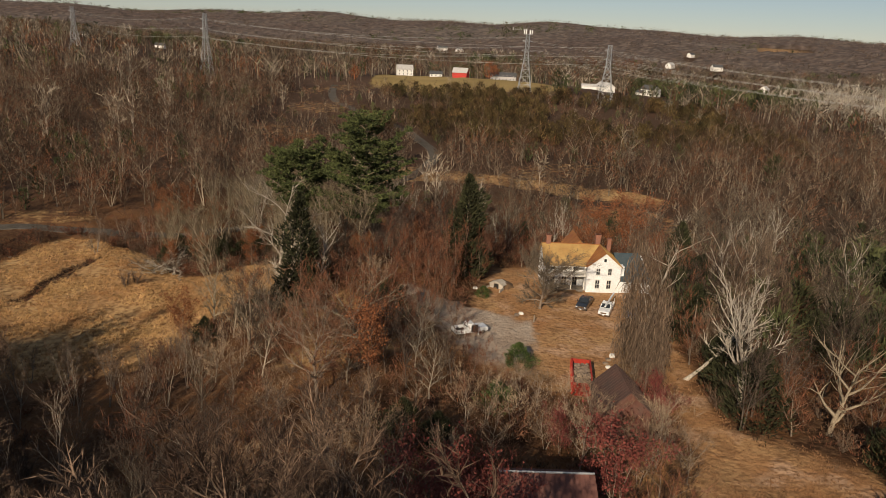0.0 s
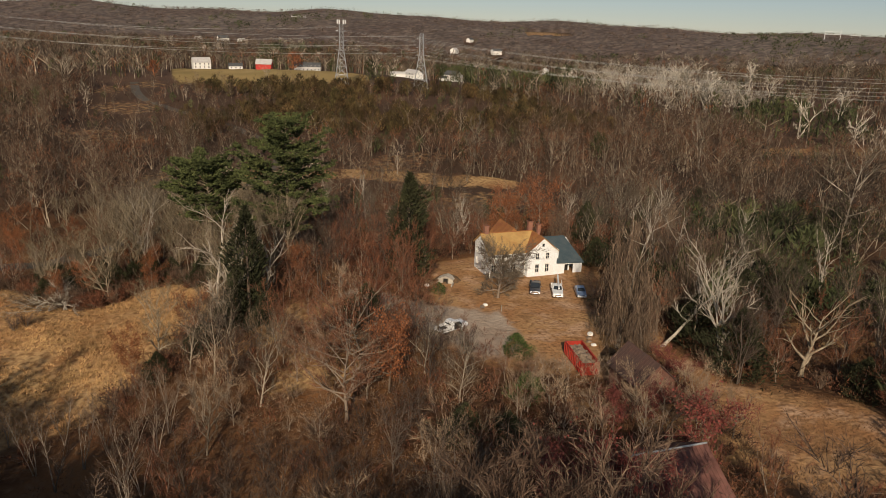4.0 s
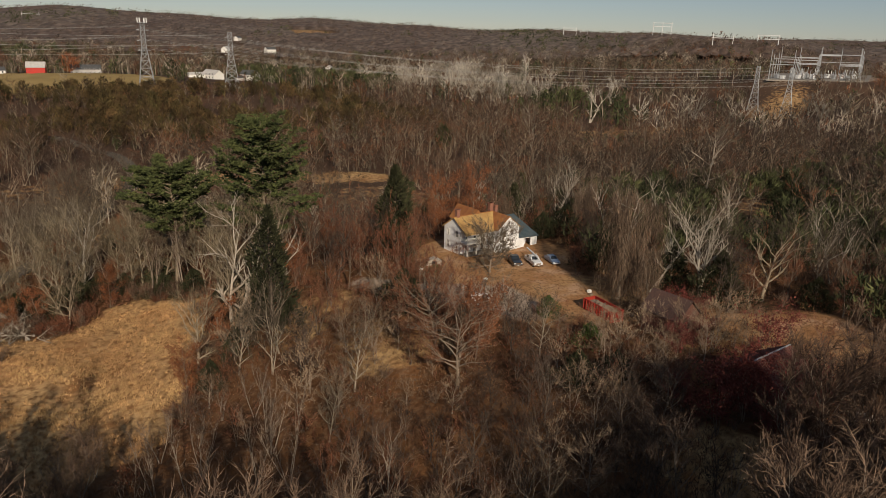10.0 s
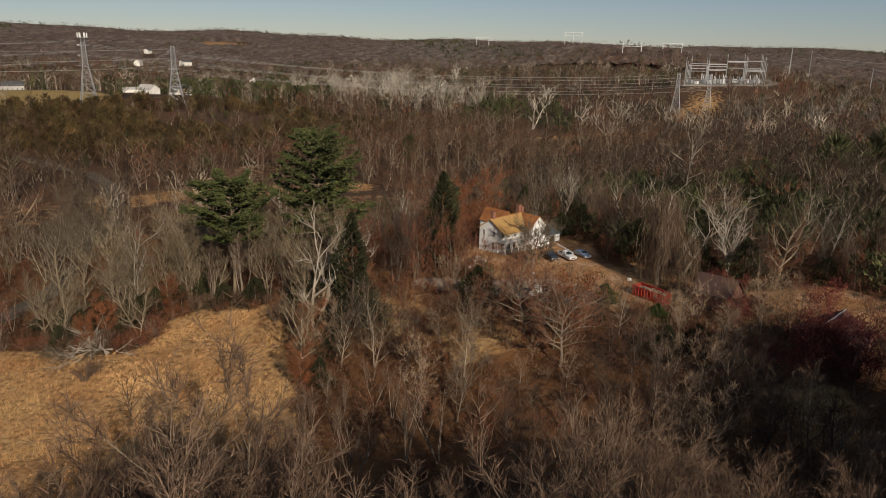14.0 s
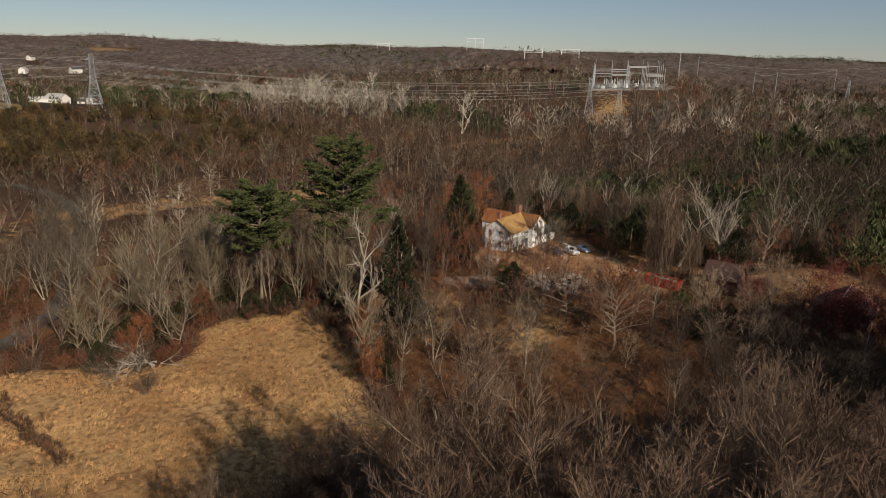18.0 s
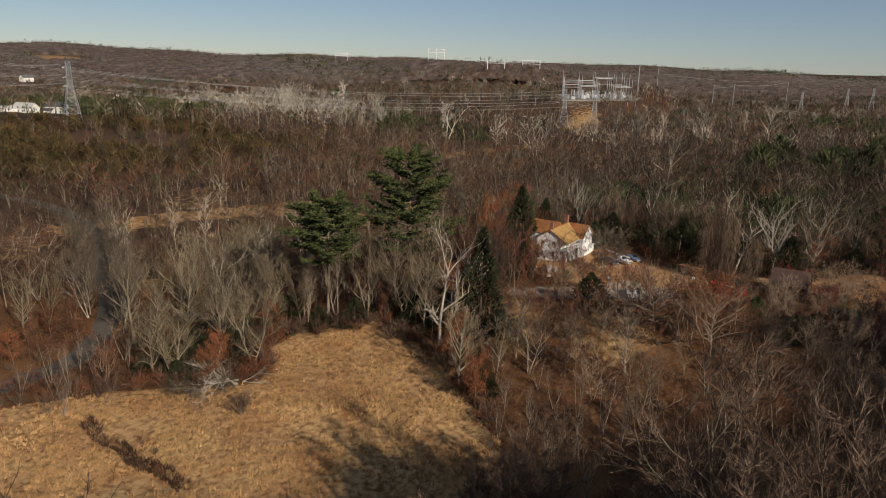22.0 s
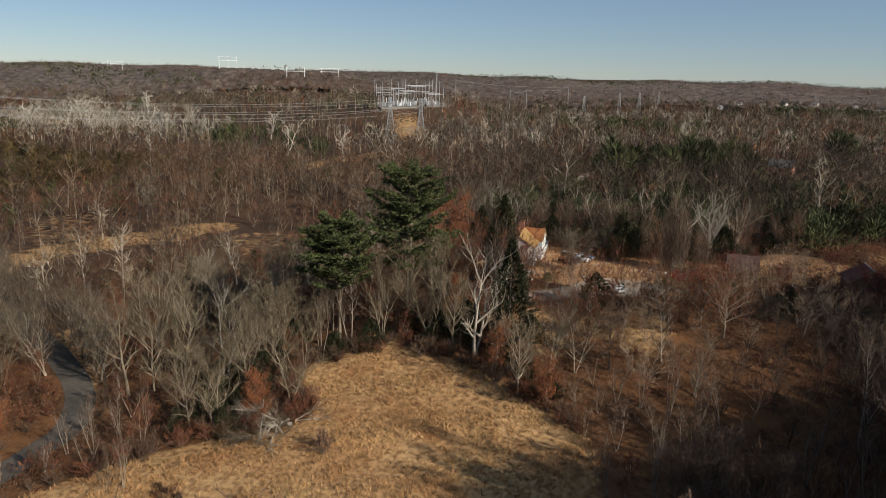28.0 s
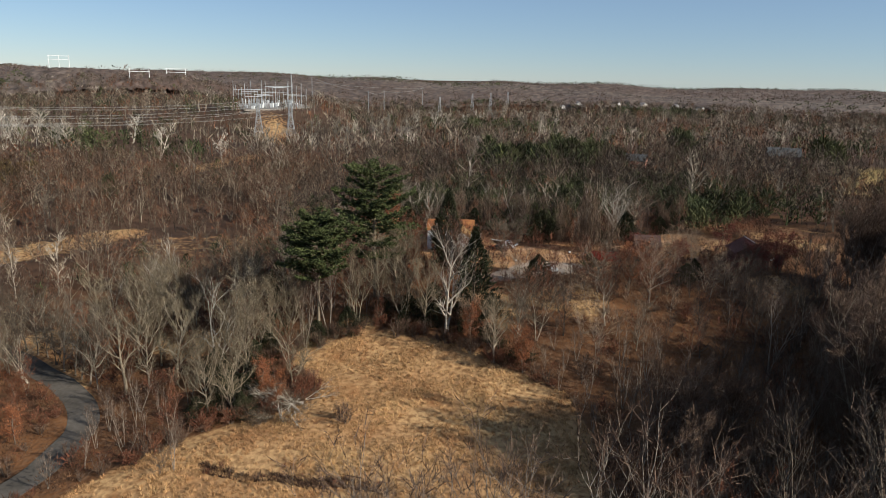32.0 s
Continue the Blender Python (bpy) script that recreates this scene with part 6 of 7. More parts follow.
def window(parent, axis_name, c, u, z, w, h, out):
    """A sash window with its frame, sill and pane, set in the hole of a wall; out: the outward side, -1 or 1."""
    def b(u0, u1, z0, z1, d0, d1, bm=None):
        lo, hi = min(d0, d1) * 1.0, max(d0, d1)
        return box((u0, c + lo, z0), (u1, c + hi, z1), bm) if axis_name == "y" else box((c + lo, u0, z0), (c + hi, u1, z1), bm)
    frame_bm = bmesh.new()
    for u0, u1, z0, z1 in ((u - w / 2 - 0.08, u - w / 2 + 0.03, z - 0.05, z + h + 0.1), (u + w / 2 - 0.03, u + w / 2 + 0.08, z - 0.05, z + h + 0.1),
                           (u - w / 2, u + w / 2, z + h - 0.04, z + h + 0.1), (u - w / 2, u + w / 2, z + h / 2 - 0.025, z + h / 2 + 0.025),
                           (u - 0.02, u + 0.02, z, z + h)):
        b(u0, u1, z0, z1, 0.06 * out, 0.14 * out, frame_bm)
    win = part("window", frame_bm, WHITE_PAINT, parent, "white wooden sash window")
    part("pane", b(u - w / 2, u + w / 2, z, z + h, -0.02 * out, 0.01 * out), GLASS, win, "dark glass pane")
    part("sill", b(u - w / 2 - 0.12, u + w / 2 + 0.12, z - 0.1, z - 0.04, 0.02 * out, 0.22 * out), WHITE_PAINT, win)


front_holes = [(30.25, 31.05, 12.9, 14.55), (32.35, 33.15, 12.9, 14.55), (30.25, 30.95, 15.55, 16.8), (32.4, 33.1, 15.55, 16.8)]
part("front_wall", wall_with_holes("y", YF, 0.2, XW, XR, G - 0.3, EAVE_W, front_holes), WHITE_SIDING, house)
for a, b2, z0, z1 in front_holes:
    window(house, "y", YF, (a + b2) / 2, z0, b2 - a, z1 - z0, -1)
gable = prism([(XW, EAVE_W), (XR, EAVE_W), ((XW + XR) / 2, RIDGE_Z - 0.1)], "y", YF - 0.1, YF + 0.1)
part("gable", gable, WHITE_SIDING, house)
attic = part("attic_window", box((31.4, YF - 0.16, 18.0), (32.0, YF - 0.1, 18.75)), WHITE_PAINT, house)
part("pane", box((31.48, YF - 0.18, 18.08), (31.92, YF - 0.162, 18.67)), GLASS, attic)
west_holes = [(129.3, 130.0, 13.0, 14.5), (132.3, 133.0, 13.0, 14.5), (129.3, 130.0, 15.7, 17.0), (132.3, 133.0, 15.7, 17.0)]
part("west_wall", wall_with_holes("x", XL + 0.1, 0.2, YM, YB, G - 0.3, 17.2, west_holes), WHITE_SIDING, house, "white clapboard end wall in shade")
for a, b2, z0, z1 in west_holes:
    window(house, "x", XL + 0.1, (a + b2) / 2, z0, b2 - a, z1 - z0, -1)
part("west_gable", prism([(YM, 17.2), (YB, 17.2), (YB, EAVE_B), (RIDGE_Y, RIDGE_Z - 0.1), (YM, 17.75)], "x", XL, XL + 0.2), WHITE_SIDING, house)
main_holes = [(22.4, 23.3, 12.3, 14.4), (24.6, 25.5, 12.3, 14.4), (26.6, 27.5, 12.3, 14.4), (22.4, 23.2, 15.3, 16.7), (24.6, 25.4, 15.2, 17.0), (26.7, 27.5, 15.3, 16.7)]
part("porch_wall", wall_with_holes("y", YM, 0.2, XL, XW, G - 0.3, 17.6, main_holes), WHITE_SIDING, house)
for a, b2, z0, z1 in main_holes:
    window(house, "y", YM, (a + b2) / 2, z0, b2 - a, z1 - z0, -1)
part("wing_wall", wall_with_holes("x", XW + 0.1, 0.2, YF + 0.1, YM + 0.1, G - 0.3, EAVE_W, []), WHITE_SIDING, house)
part("east_wall", wall_with_holes("x", XR - 0.1, 0.2, YF + 0.1, YB, G - 0.3, EAVE_W, [(127, 127.7, 15.5, 16.8)]), WHITE_SIDING, house)
window(house, "x", XR - 0.1, 127.35, 15.5, 0.7, 1.3, 1)
part("back_wall", wall_with_holes("y", YB, 0.2, XL + 0.1, XR - 0.1, G - 0.3, EAVE_B, []), WHITE_SIDING, house)


def seamed_roof(name, p, q, r, s, material, parent, label="", thick=0.1, step=0.55, rise=0.05):
    """A metal roof plane with standing seams, each its own piece, from the edge p-q up to s-r."""
    roof = part(name, slab(p, q, r, s, thick), material, parent, label)
    p, q, r, s = (Vector(v) for v in (p, q, r, s))
    n = max(1, int((q - p).length / step))
    nrm = (q - p).cross(s - p).normalized()
    nrm = nrm if nrm.z > 0 else -nrm
    for i in range(n + 1):
        a, b = p.lerp(q, i / n), s.lerp(r, i / n)
        part("seam", rod(a + nrm * 0.02, b + nrm * 0.02, rise * 0.7, None, 4), material, roof)
    return roof


XM = (XW + XR) / 2
seamed_roof("front_roof", (XL - 0.35, YM - 2.55, EAVE_F), (XW - 0.02, YM - 2.55, EAVE_F), (XM - 0.1, RIDGE_Y, RIDGE_Z), (XL - 0.35, RIDGE_Y, RIDGE_Z), OCHRE_ROOF, house, "faded ochre metal roof with rust streaks")
seamed_roof("back_roof", (XL - 0.35, YB + 0.4, EAVE_B - 0.3), (XR + 0.3, YB + 0.4, EAVE_B - 0.3), (XM, RIDGE_Y, RIDGE_Z), (XL - 0.35, RIDGE_Y, RIDGE_Z), OCHRE_ROOF, house)
seamed_roof("wing_roof_west", (XW - 0.25, YF - 0.35, EAVE_W - 0.2), (XW - 0.25, YM - 2.3, EAVE_W - 0.2), (XM, RIDGE_Y, RIDGE_Z + 0.03), (XM, YF - 0.35, RIDGE_Z + 0.03), RUST_ROOF, house, "rust-stained metal roof slope of the wing")
seamed_roof("wing_roof_east", (XR + 0.3, YF - 0.35, EAVE_W - 0.2), (XR + 0.3, YB + 0.4, EAVE_W - 0.2), (XM, RIDGE_Y, RIDGE_Z + 0.03), (XM, YF - 0.35, RIDGE_Z + 0.03), OCHRE_ROOF, house)
part("ridge_cap", rod((XL - 0.35, RIDGE_Y, RIDGE_Z + 0.04), (XM, RIDGE_Y, RIDGE_Z + 0.04), 0.09), RUST_ROOF, house)
rear = prism([(25.6, 17.5), (30.4, 17.5), (28.0, 20.4)], "y", RIDGE_Y + 0.6, YB + 4.5)
part("rear_gable_roof", rear, RUST_ROOF, house, "rusty steep roof of the rear wing")
part("rear_wing_wall", box((25.9, YB + 0.1, G - 0.3), (30.1, YB + 4.3, 17.5)), WHITE_SIDING, house)
for x, y, z, s in ((XL + 0.9, RIDGE_Y + 0.2, 21.4, 0.42), (XM - 0.4, RIDGE_Y + 0.5, 21.7, 0.45), (XR - 1.0, RIDGE_Y + 1.6, 20.6, 0.34)):
    ch = part("chimney", box((x - s, y - s, 17), (x + s, y + s, z), bevel=0.03), BRICK, house, "weathered brick chimney")
    part("chimney_cap", box((x - s - 0.1, y - s - 0.1, z - 0.25), (x + s + 0.1, y + s + 0.1, z), bevel=0.02), BRICK, ch)
# the porch, two storeys under the main roof
YP = YM - 2.3
part("porch_floor", box((XL, YP - 0.1, G - 0.2), (XW - 0.02, YM - 0.1, G + 0.22)), PLANK, house)
part("balcony_floor", box((XL, YP - 0.1, 14.72), (XW - 0.02, YM - 0.1, 14.95)), WHITE_PAINT, house)
for x in (XL + 0.15, XL + 2.6, XL + 5.0, XW - 0.2):
    part("porch_column", box((x - 0.1, YP - 0.08, G + 0.2), (x + 0.1, YP + 0.12, 14.74), bevel=0.015), WHITE_PAINT, house)
    part("porch_column", box((x - 0.1, YP - 0.08, 14.94), (x + 0.1, YP + 0.12, 16.85), bevel=0.015), WHITE_PAINT, house)
part("balcony_rail", box((XL, YP - 0.06, 15.75), (XW - 0.02, YP + 0.04, 15.85)), WHITE_PAINT, house)
for i in range(38):
    x = XL + 0.2 + i * 0.195
    part("baluster", box((x - 0.025, YP - 0.03, 14.95), (x + 0.025, YP + 0.02, 15.76)), WHITE_PAINT, house)
part("porch_fascia", box((XL - 0.3, YP - 0.14, 16.62), (XW - 0.02, YP - 0.06, 16.85)), WHITE_PAINT, house)
for i in range(3):
    part("porch_step", box((27, YP - 0.4 - 0.3 * i, G - 0.3), (28.2, YP - 0.1 - 0.3 * i, G + 0.17 - 0.11 * i)), PLANK, house)
# the annex on the east
AX = 40.5
seamed_roof("annex_roof", (XR + 0.02, YF - 0.3, 14.55), (AX + 0.3, YF - 0.3, 14.3), (AX - 0.6, 132.8, 17.7), (XR + 0.32, 132.8, 17.7), BLUE_ROOF, house, "dark slate-blue roof of the annex", thick=0.12, step=0.9, rise=0.02)
part("annex_back_roof", slab((XR + 0.02, 138, 15.0), (AX + 0.3, 138, 15.0), (AX - 0.6, 132.8, 17.7), (XR + 0.32, 132.8, 17.7), 0.12), BLUE_ROOF, house)
part("annex_wall", wall_with_holes("y", YF + 0.1, 0.18, XR + 0.02, XR + 1.9, G - 0.3, 14.4, []), WHITE_SIDING, house)
part("annex_wall", wall_with_holes("y", YF + 0.1, 0.18, AX - 1.9, AX, G - 0.3, 14.2, []), WHITE_SIDING, house)
part("annex_inner_wall", wall_with_holes("y", YF + 1.7, 0.18, XR + 1.9, AX - 1.9, G - 0.3, 14.9, [(37.4, 38.3, G + 0.1, 14.1)]), WHITE_SIDING, house)
part("annex_door", box((37.4, YF + 1.66, G + 0.1), (38.3, YF + 1.72, 14.1)), DARK, house, "dark recessed back door")
part("annex_lintel", box((XR + 1.9, YF + 0.02, 14.05), (AX - 1.9, YF + 0.18, 14.3)), WHITE_PAINT, house)
part("annex_east_wall", prism([(YF, G - 0.3), (138, G - 0.3), (138, 14.8), (132.8, 17.3), (YF, 14.0)], "x", AX - 0.18, AX), WHITE_SIDING, house)
part("bay_wall", box((XR, YF + 1.0, 15.0), (XR + 0.9, YF + 2.6, 16.9)), WHITE_SIDING, house)

# ---- outbuildings ----
barn = new("barn")
tagged(barn, "old barn with a red-brown standing-seam metal roof among trees", "barn")
BZ = ground_at(10, 54)
part("wall", box((6.2, 50.0, BZ - 0.5), (13.7, 58.3, 19.0)), BARN_WALL, barn)
part("gable", prism([(50.0, 19.0), (58.3, 19.0), (54.2, 21.3)], "x", 6.2, 6.35), BARN_WALL, barn)
part("gable", prism([(50.0, 19.0), (58.3, 19.0), (54.2, 21.3)], "x", 13.55, 13.7), BARN_WALL, barn)
seamed_roof("roof_slope", (5.8, 49.4, 18.75), (14.1, 49.4, 18.75), (14.1, 54.2, 21.55), (5.8, 54.2, 21.55), BARN_ROOF, barn, "faded red-brown ribbed metal", thick=0.1, step=0.42, rise=0.06)
seamed_roof("roof_slope", (5.8, 58.9, 18.75), (14.1, 58.9, 18.75), (14.1, 54.2, 21.55), (5.8, 54.2, 21.55), BARN_ROOF, barn, thick=0.1, step=0.42, rise=0.06)
part("ridge_cap", rod((5.8, 54.2, 21.6), (14.1, 54.2, 21.6), 0.1), STEEL, barn)
shed = new("shed")
tagged(shed, "small weathered red shed half hidden by vines beside the dumpster", "shed")
part("wall", box((20.0, 74.0, 11.5), (25.4, 80.5, 16.6)), BARN_WALL, shed)
part("gable", prism([(20.0, 16.6), (25.4, 16.6), (22.7, 18.9)], "y", 74.0, 74.15), BARN_WALL, shed)
part("gable", prism([(20.0, 16.6), (25.4, 16.6), (22.7, 18.9)], "y", 80.35, 80.5), BARN_WALL, shed)
seamed_roof("roof_slope", (19.6, 73.6, 16.25), (19.6, 80.9, 16.25), (22.7, 80.9, 19.15), (22.7, 73.6, 19.15), SHED_ROOF, shed, thick=0.08, step=0.5)
seamed_roof("roof_slope", (25.8, 73.6, 16.25), (25.8, 80.9, 16.25), (22.7, 80.9, 19.15), (22.7, 73.6, 19.15), SHED_ROOF, shed, thick=0.08, step=0.5)
cellar = new("root_cellar")
cellar.matrix_world = pose(12.2, 125.6, 11.95, 0, 0, -32) @ Matrix.Diagonal((0.72, 0.72, 0.72, 1))
tagged(cellar, "whitewashed stone root cellar with a dark doorway in an earth bank", "cellar")
part("front_wall", prism([(-1.9, -0.5), (1.9, -0.5), (1.9, 1.3), (0.9, 2.0), (-0.9, 2.0), (-1.9, 1.3)], "y", -0.25, 0.05), STONE, cellar, "rough whitewashed gable wall")
part("side_wall", box((1.95, -2.6, -0.5), (2.25, -0.25, 0.9), bevel=0.05), STONE, cellar)
part("side_wall", box((-2.25, -1.8, -0.5), (-1.95, -0.25, 0.7), bevel=0.05), STONE, cellar)
part("door_frame", box((-0.75, -0.31, -0.1), (0.75, -0.24, 1.65), bevel=0.01), PLANK, cellar)
# dark panel on the solid wall, in place of a shaded opening
part("doorway", box((-0.58, -0.335, -0.1), (0.58, -0.312, 1.5)), DARK, cellar, "dark panel standing in for a shaded doorway")
part("roof", slab((-2.1, -0.5, 1.4), (0, -0.5, 2.25), (0, 2.6, 2.1), (-2.1, 2.6, 1.25), 0.16), STONE, cellar, "low pale stone roof")
part("roof", slab((2.1, -0.5, 1.4), (0, -0.5, 2.25), (0, 2.6, 2.1), (2.1, 2.6, 1.25), 0.16), STONE, cellar, "low pale stone roof")
bank = bmesh.new()
bmesh.ops.create_icosphere(bank, subdivisions=4, radius=1.0)
for v in bank.verts:
    k = 1 + 0.07 * math.sin(5 * v.co.x + 2) * math.sin(6 * v.co.y) + 0.04 * math.sin(11 * v.co.x * v.co.y + 3 * v.co.z)
    v.co = Vector((v.co.x * 3.4 * k, v.co.y * 3.0 * k + 2.6, v.co.z * 1.75 * k - 0.15))
part("earth_bank", bank, EARTH, cellar, "mound of bare earth and leaves behind the wall")

# ---- the dumpster ----
RED_STEEL = mat("red_painted_steel", (0.4, 0.035, 0.02), (0.26, 0.035, 0.025), 0.7, rough=0.55, bump=0.15)
DEBRIS = mat("mixed_debris", (0.3, 0.22, 0.15), (0.12, 0.095, 0.08), 1.6, rough=0.9, bump=0.6)
dumpster = new("dumpster")
dumpster.matrix_world = pose(20.6, 88.9, 12.1, 0, 0, -9)
tagged(dumpster, "open red steel roll-off dumpster heaped with rubbish", "dumpster")
DL, DW, DH = 3.7, 1.25, 1.95
for s in (-1, 1):
    side = part("side_panel", box((s * DW - 0.03, -DL, 0.25), (s * DW + 0.03, DL, DH)), RED_STEEL, dumpster)
    for i in range(11):
        y = -DL + 0.2 + i * 0.7
        part("rib", prism([(s * (DW + 0.03), y - 0.07), (s * (DW + 0.16), y - 0.04), (s * (DW + 0.16), y + 0.04), (s * (DW + 0.03), y + 0.07)], "z", 0.25, DH - 0.05), RED_STEEL, side)
    part("top_rail", box((s * DW - 0.08, -DL - 0.05, DH - 0.04), (s * DW + 0.12, DL + 0.05, DH + 0.09), bevel=0.02), RED_STEEL, dumpster)
part("front_panel", box((-DW, DL - 0.05, 0.25), (DW, DL, DH + 0.05)), RED_STEEL, dumpster)
part("door", box((-DW, -DL, 0.25), (DW, -DL + 0.06, DH + 0.05)), RED_STEEL, dumpster)
part("floor", box((-DW, -DL, 0.12), (DW, DL, 0.27)), RED_STEEL, dumpster)
for x in (-0.5, 0.5):
    part("skid", box((x - 0.08, -DL, -0.02), (x + 0.08, DL, 0.14)), RED_STEEL, dumpster)
rr = random.Random(3)
heap = bmesh.new()
for _ in range(120):
    x, y = rr.uniform(-1.05, 1.05), rr.uniform(-DL + 0.3, DL - 0.3)
    h = 1.0 + 0.55 * math.cos(x) * math.cos(y / 2.6) + rr.uniform(-0.1, 0.25)
    a, b2, c2 = rr.uniform(0.1, 0.5), rr.uniform(0.05, 0.35), rr.uniform(0.04, 0.25)
    m = pose(x, y, h, rr.uniform(-40, 40), rr.uniform(-40, 40), rr.uniform(0, 180)) @ Matrix.Diagonal((a * 2, b2 * 2, c2 * 2, 1))
    bmesh.ops.create_cube(heap, size=1, matrix=m)
box((-DW + 0.05, -DL + 0.1, 0.25), (DW - 0.05, DL - 0.1, 1.15), heap)
tagged(part("rubbish_heap", heap, DEBRIS, None), "heap of mixed household rubbish and boards in the dumpster", "rubbish", kind="stuff").matrix_world = dumpster.matrix_world


# ---- vehicles ----
def paint(name, c):
    return mat(name, c, tuple(v * 0.85 for v in c), 0.5, rough=0.3, bump=0, spec=0.5, coat=0.6)


RUBBER = mat("tyre_rubber", (0.025, 0.025, 0.025), (0.04, 0.038, 0.036), 2.0, rough=0.85, bump=0.2)
CHROME = mat("chrome", (0.7, 0.7, 0.7), (0.6, 0.6, 0.6), 1.0, rough=0.15, bump=0, metal=1.0)
LAMP = mat("headlight_lens", (0.75, 0.77, 0.78), (0.65, 0.67, 0.68), 1.0, rough=0.1, bump=0, spec=0.6)
RED_LAMP = mat("tail_light", (0.4, 0.02, 0.02), (0.3, 0.02, 0.02), 1.0, rough=0.15, bump=0, spec=0.6)
TRIM = mat("black_trim", (0.03, 0.03, 0.03), (0.05, 0.05, 0.05), 1.0, rough=0.6, bump=0)


def hull(rows, material, name, parent, label="", bevel=0.05):
    """A body lofted over rows (x, half width low, z low, half width high, z high), front to back."""
    bm = bmesh.new()
    rings = []
    for x, w0, z0, w1, z1 in rows:
        rings.append([bm.verts.new(p) for p in ((x, -w0, z0), (x, -w0 * 1.01, (z0 * 0.45 + z1 * 0.55)), (x, -w1, z1), (x, w1, z1), (x, w0 * 1.01, (z0 * 0.45 + z1 * 0.55)), (x, w0, z0))])
    for a, b in zip(rings, rings[1:]):
        for i in range(6):
            bm.faces.new((a[i], a[(i + 1) % 6], b[(i + 1) % 6], b[i]))
    bm.faces.new(rings[0]), bm.faces.new(rings[-1][::-1])
    bmesh.ops.recalc_face_normals(bm, faces=bm.faces)
    bmesh.ops.bevel(bm, geom=bm.edges[:], offset=bevel, segments=2, affect="EDGES", clamp_overlap=True)
    return part(name, bm, material, parent, label)


def wheels(parent, xs, track, r):
    for x in xs:
        for s in (-1, 1):
            tyre = bmesh.new()
            rod((x, s * (track - 0.22), r), (x, s * track, r), r, tyre, 18)
            bmesh.ops.bevel(tyre, geom=[e for e in tyre.edges if e.calc_length() < r], offset=0.03, segments=2, affect="EDGES")
            w = part("wheel", tyre, RUBBER, parent)
            part("rim", rod((x, s * (track - 0.05), r), (x, s * (track + 0.015), r), r * 0.6, None, 14), CHROME, w, "silver wheel rim")


def pickup(name, m, colour, label, cargo=None, open_door=False, rack=False):
    """A full-size pickup, nose towards +x."""
    e = new(name)
    e.matrix_world = m
    tagged(e, label, "pickup truck")
    hull([(2.75, 0.82, 0.5, 0.78, 0.95), (2.6, 0.94, 0.42, 0.9, 1.06), (1.2, 0.97, 0.4, 0.93, 1.16), (0.9, 0.97, 0.4, 0.94, 1.17), (-0.75, 0.97, 0.4, 0.94, 1.15)], colour, "body", e)
    cab = hull([(1.0, 0.9, 1.1, 0.86, 1.14), (0.35, 0.9, 1.1, 0.72, 1.78), (-0.55, 0.9, 1.1, 0.72, 1.82), (-0.78, 0.9, 1.1, 0.76, 1.6)], colour, "cab", e, bevel=0.04)
    part("windscreen", slab((0.97, -0.78, 1.2), (0.97, 0.78, 1.2), (0.42, 0.66, 1.74), (0.42, -0.66, 1.74), 0.02), GLASS, cab)
    part("rear_window", slab((-0.83, -0.66, 1.24), (-0.83, 0.66, 1.24), (-0.72, 0.6, 1.68), (-0.72, -0.66, 1.68), 0.02), GLASS, cab)
    for s in (-1, 1):
        part("side_window", slab((0.72, s * 0.912, 1.2), (-0.6, s * 0.912, 1.2), (-0.5, s * 0.79, 1.7), (0.33, s * 0.79, 1.7), 0.02), GLASS, cab)
        part("bed_side", box((-2.75, s * 0.97 - 0.06, 0.45), (-0.8, s * 0.97 + 0.02, 1.14), bevel=0.03), colour, e)
        part("headlight", box((2.62, s * 0.7 - 0.16, 0.74), (2.77, s * 0.7 + 0.16, 0.93), bevel=0.03), LAMP, e)
        part("tail_light", box((-2.79, s * 0.88 - 0.07, 0.75), (-2.73, s * 0.88 + 0.07, 1.05)), RED_LAMP, e)
        part("mirror", box((0.65, s * 1.08 - 0.09, 1.15), (0.78, s * 1.08 + 0.09, 1.38), bevel=0.03), TRIM, e)
    part("bed_floor", box((-2.75, -0.92, 0.5), (-0.8, 0.92, 0.62)), TRIM, e, "dark bed floor")
    part("tailgate", box((-2.8, -0.95, 0.5), (-2.72, 0.95, 1.12), bevel=0.02), colour, e)
    part("grille", box((2.7, -0.5, 0.68), (2.79, 0.5, 0.95), bevel=0.02), CHROME if cargo else TRIM, e)
    part("bumper", box((2.68, -0.92, 0.42), (2.86, 0.92, 0.62), bevel=0.04), CHROME, e, "chrome front bumper")
    part("bumper", box((-2.95, -0.9, 0.45), (-2.8, 0.9, 0.6), bevel=0.03), CHROME, e)
    part("plate_bar", box((2.86, -0.15, 0.47), (2.875, 0.15, 0.58)), WHITE_PAINT, e)
    wheels(e, (1.75, -1.75), 0.96, 0.38)
    if open_door:
        door = part("door", slab((0.9, -0.98, 0.45), (0.55, -1.95, 0.45), (0.55, -1.95, 1.15), (0.9, -0.98, 1.15), 0.09), colour, e, "front door standing open")
        part("door_window", slab((0.89, -0.98, 1.17), (0.56, -1.9, 1.17), (0.5, -1.8, 1.68), (0.8, -0.95, 1.68), 0.02), GLASS, door)
        part("door_trim", slab((0.82, -1.02, 0.5), (0.5, -1.9, 0.5), (0.5, -1.9, 1.12), (0.82, -1.02, 1.12), 0.03), TRIM, door)
        # dark panel over the body stands in for the cab's shaded inside
        part("door_opening", box((-0.25, -0.985, 0.5), (0.85, -0.955, 1.66)), DARK, e)
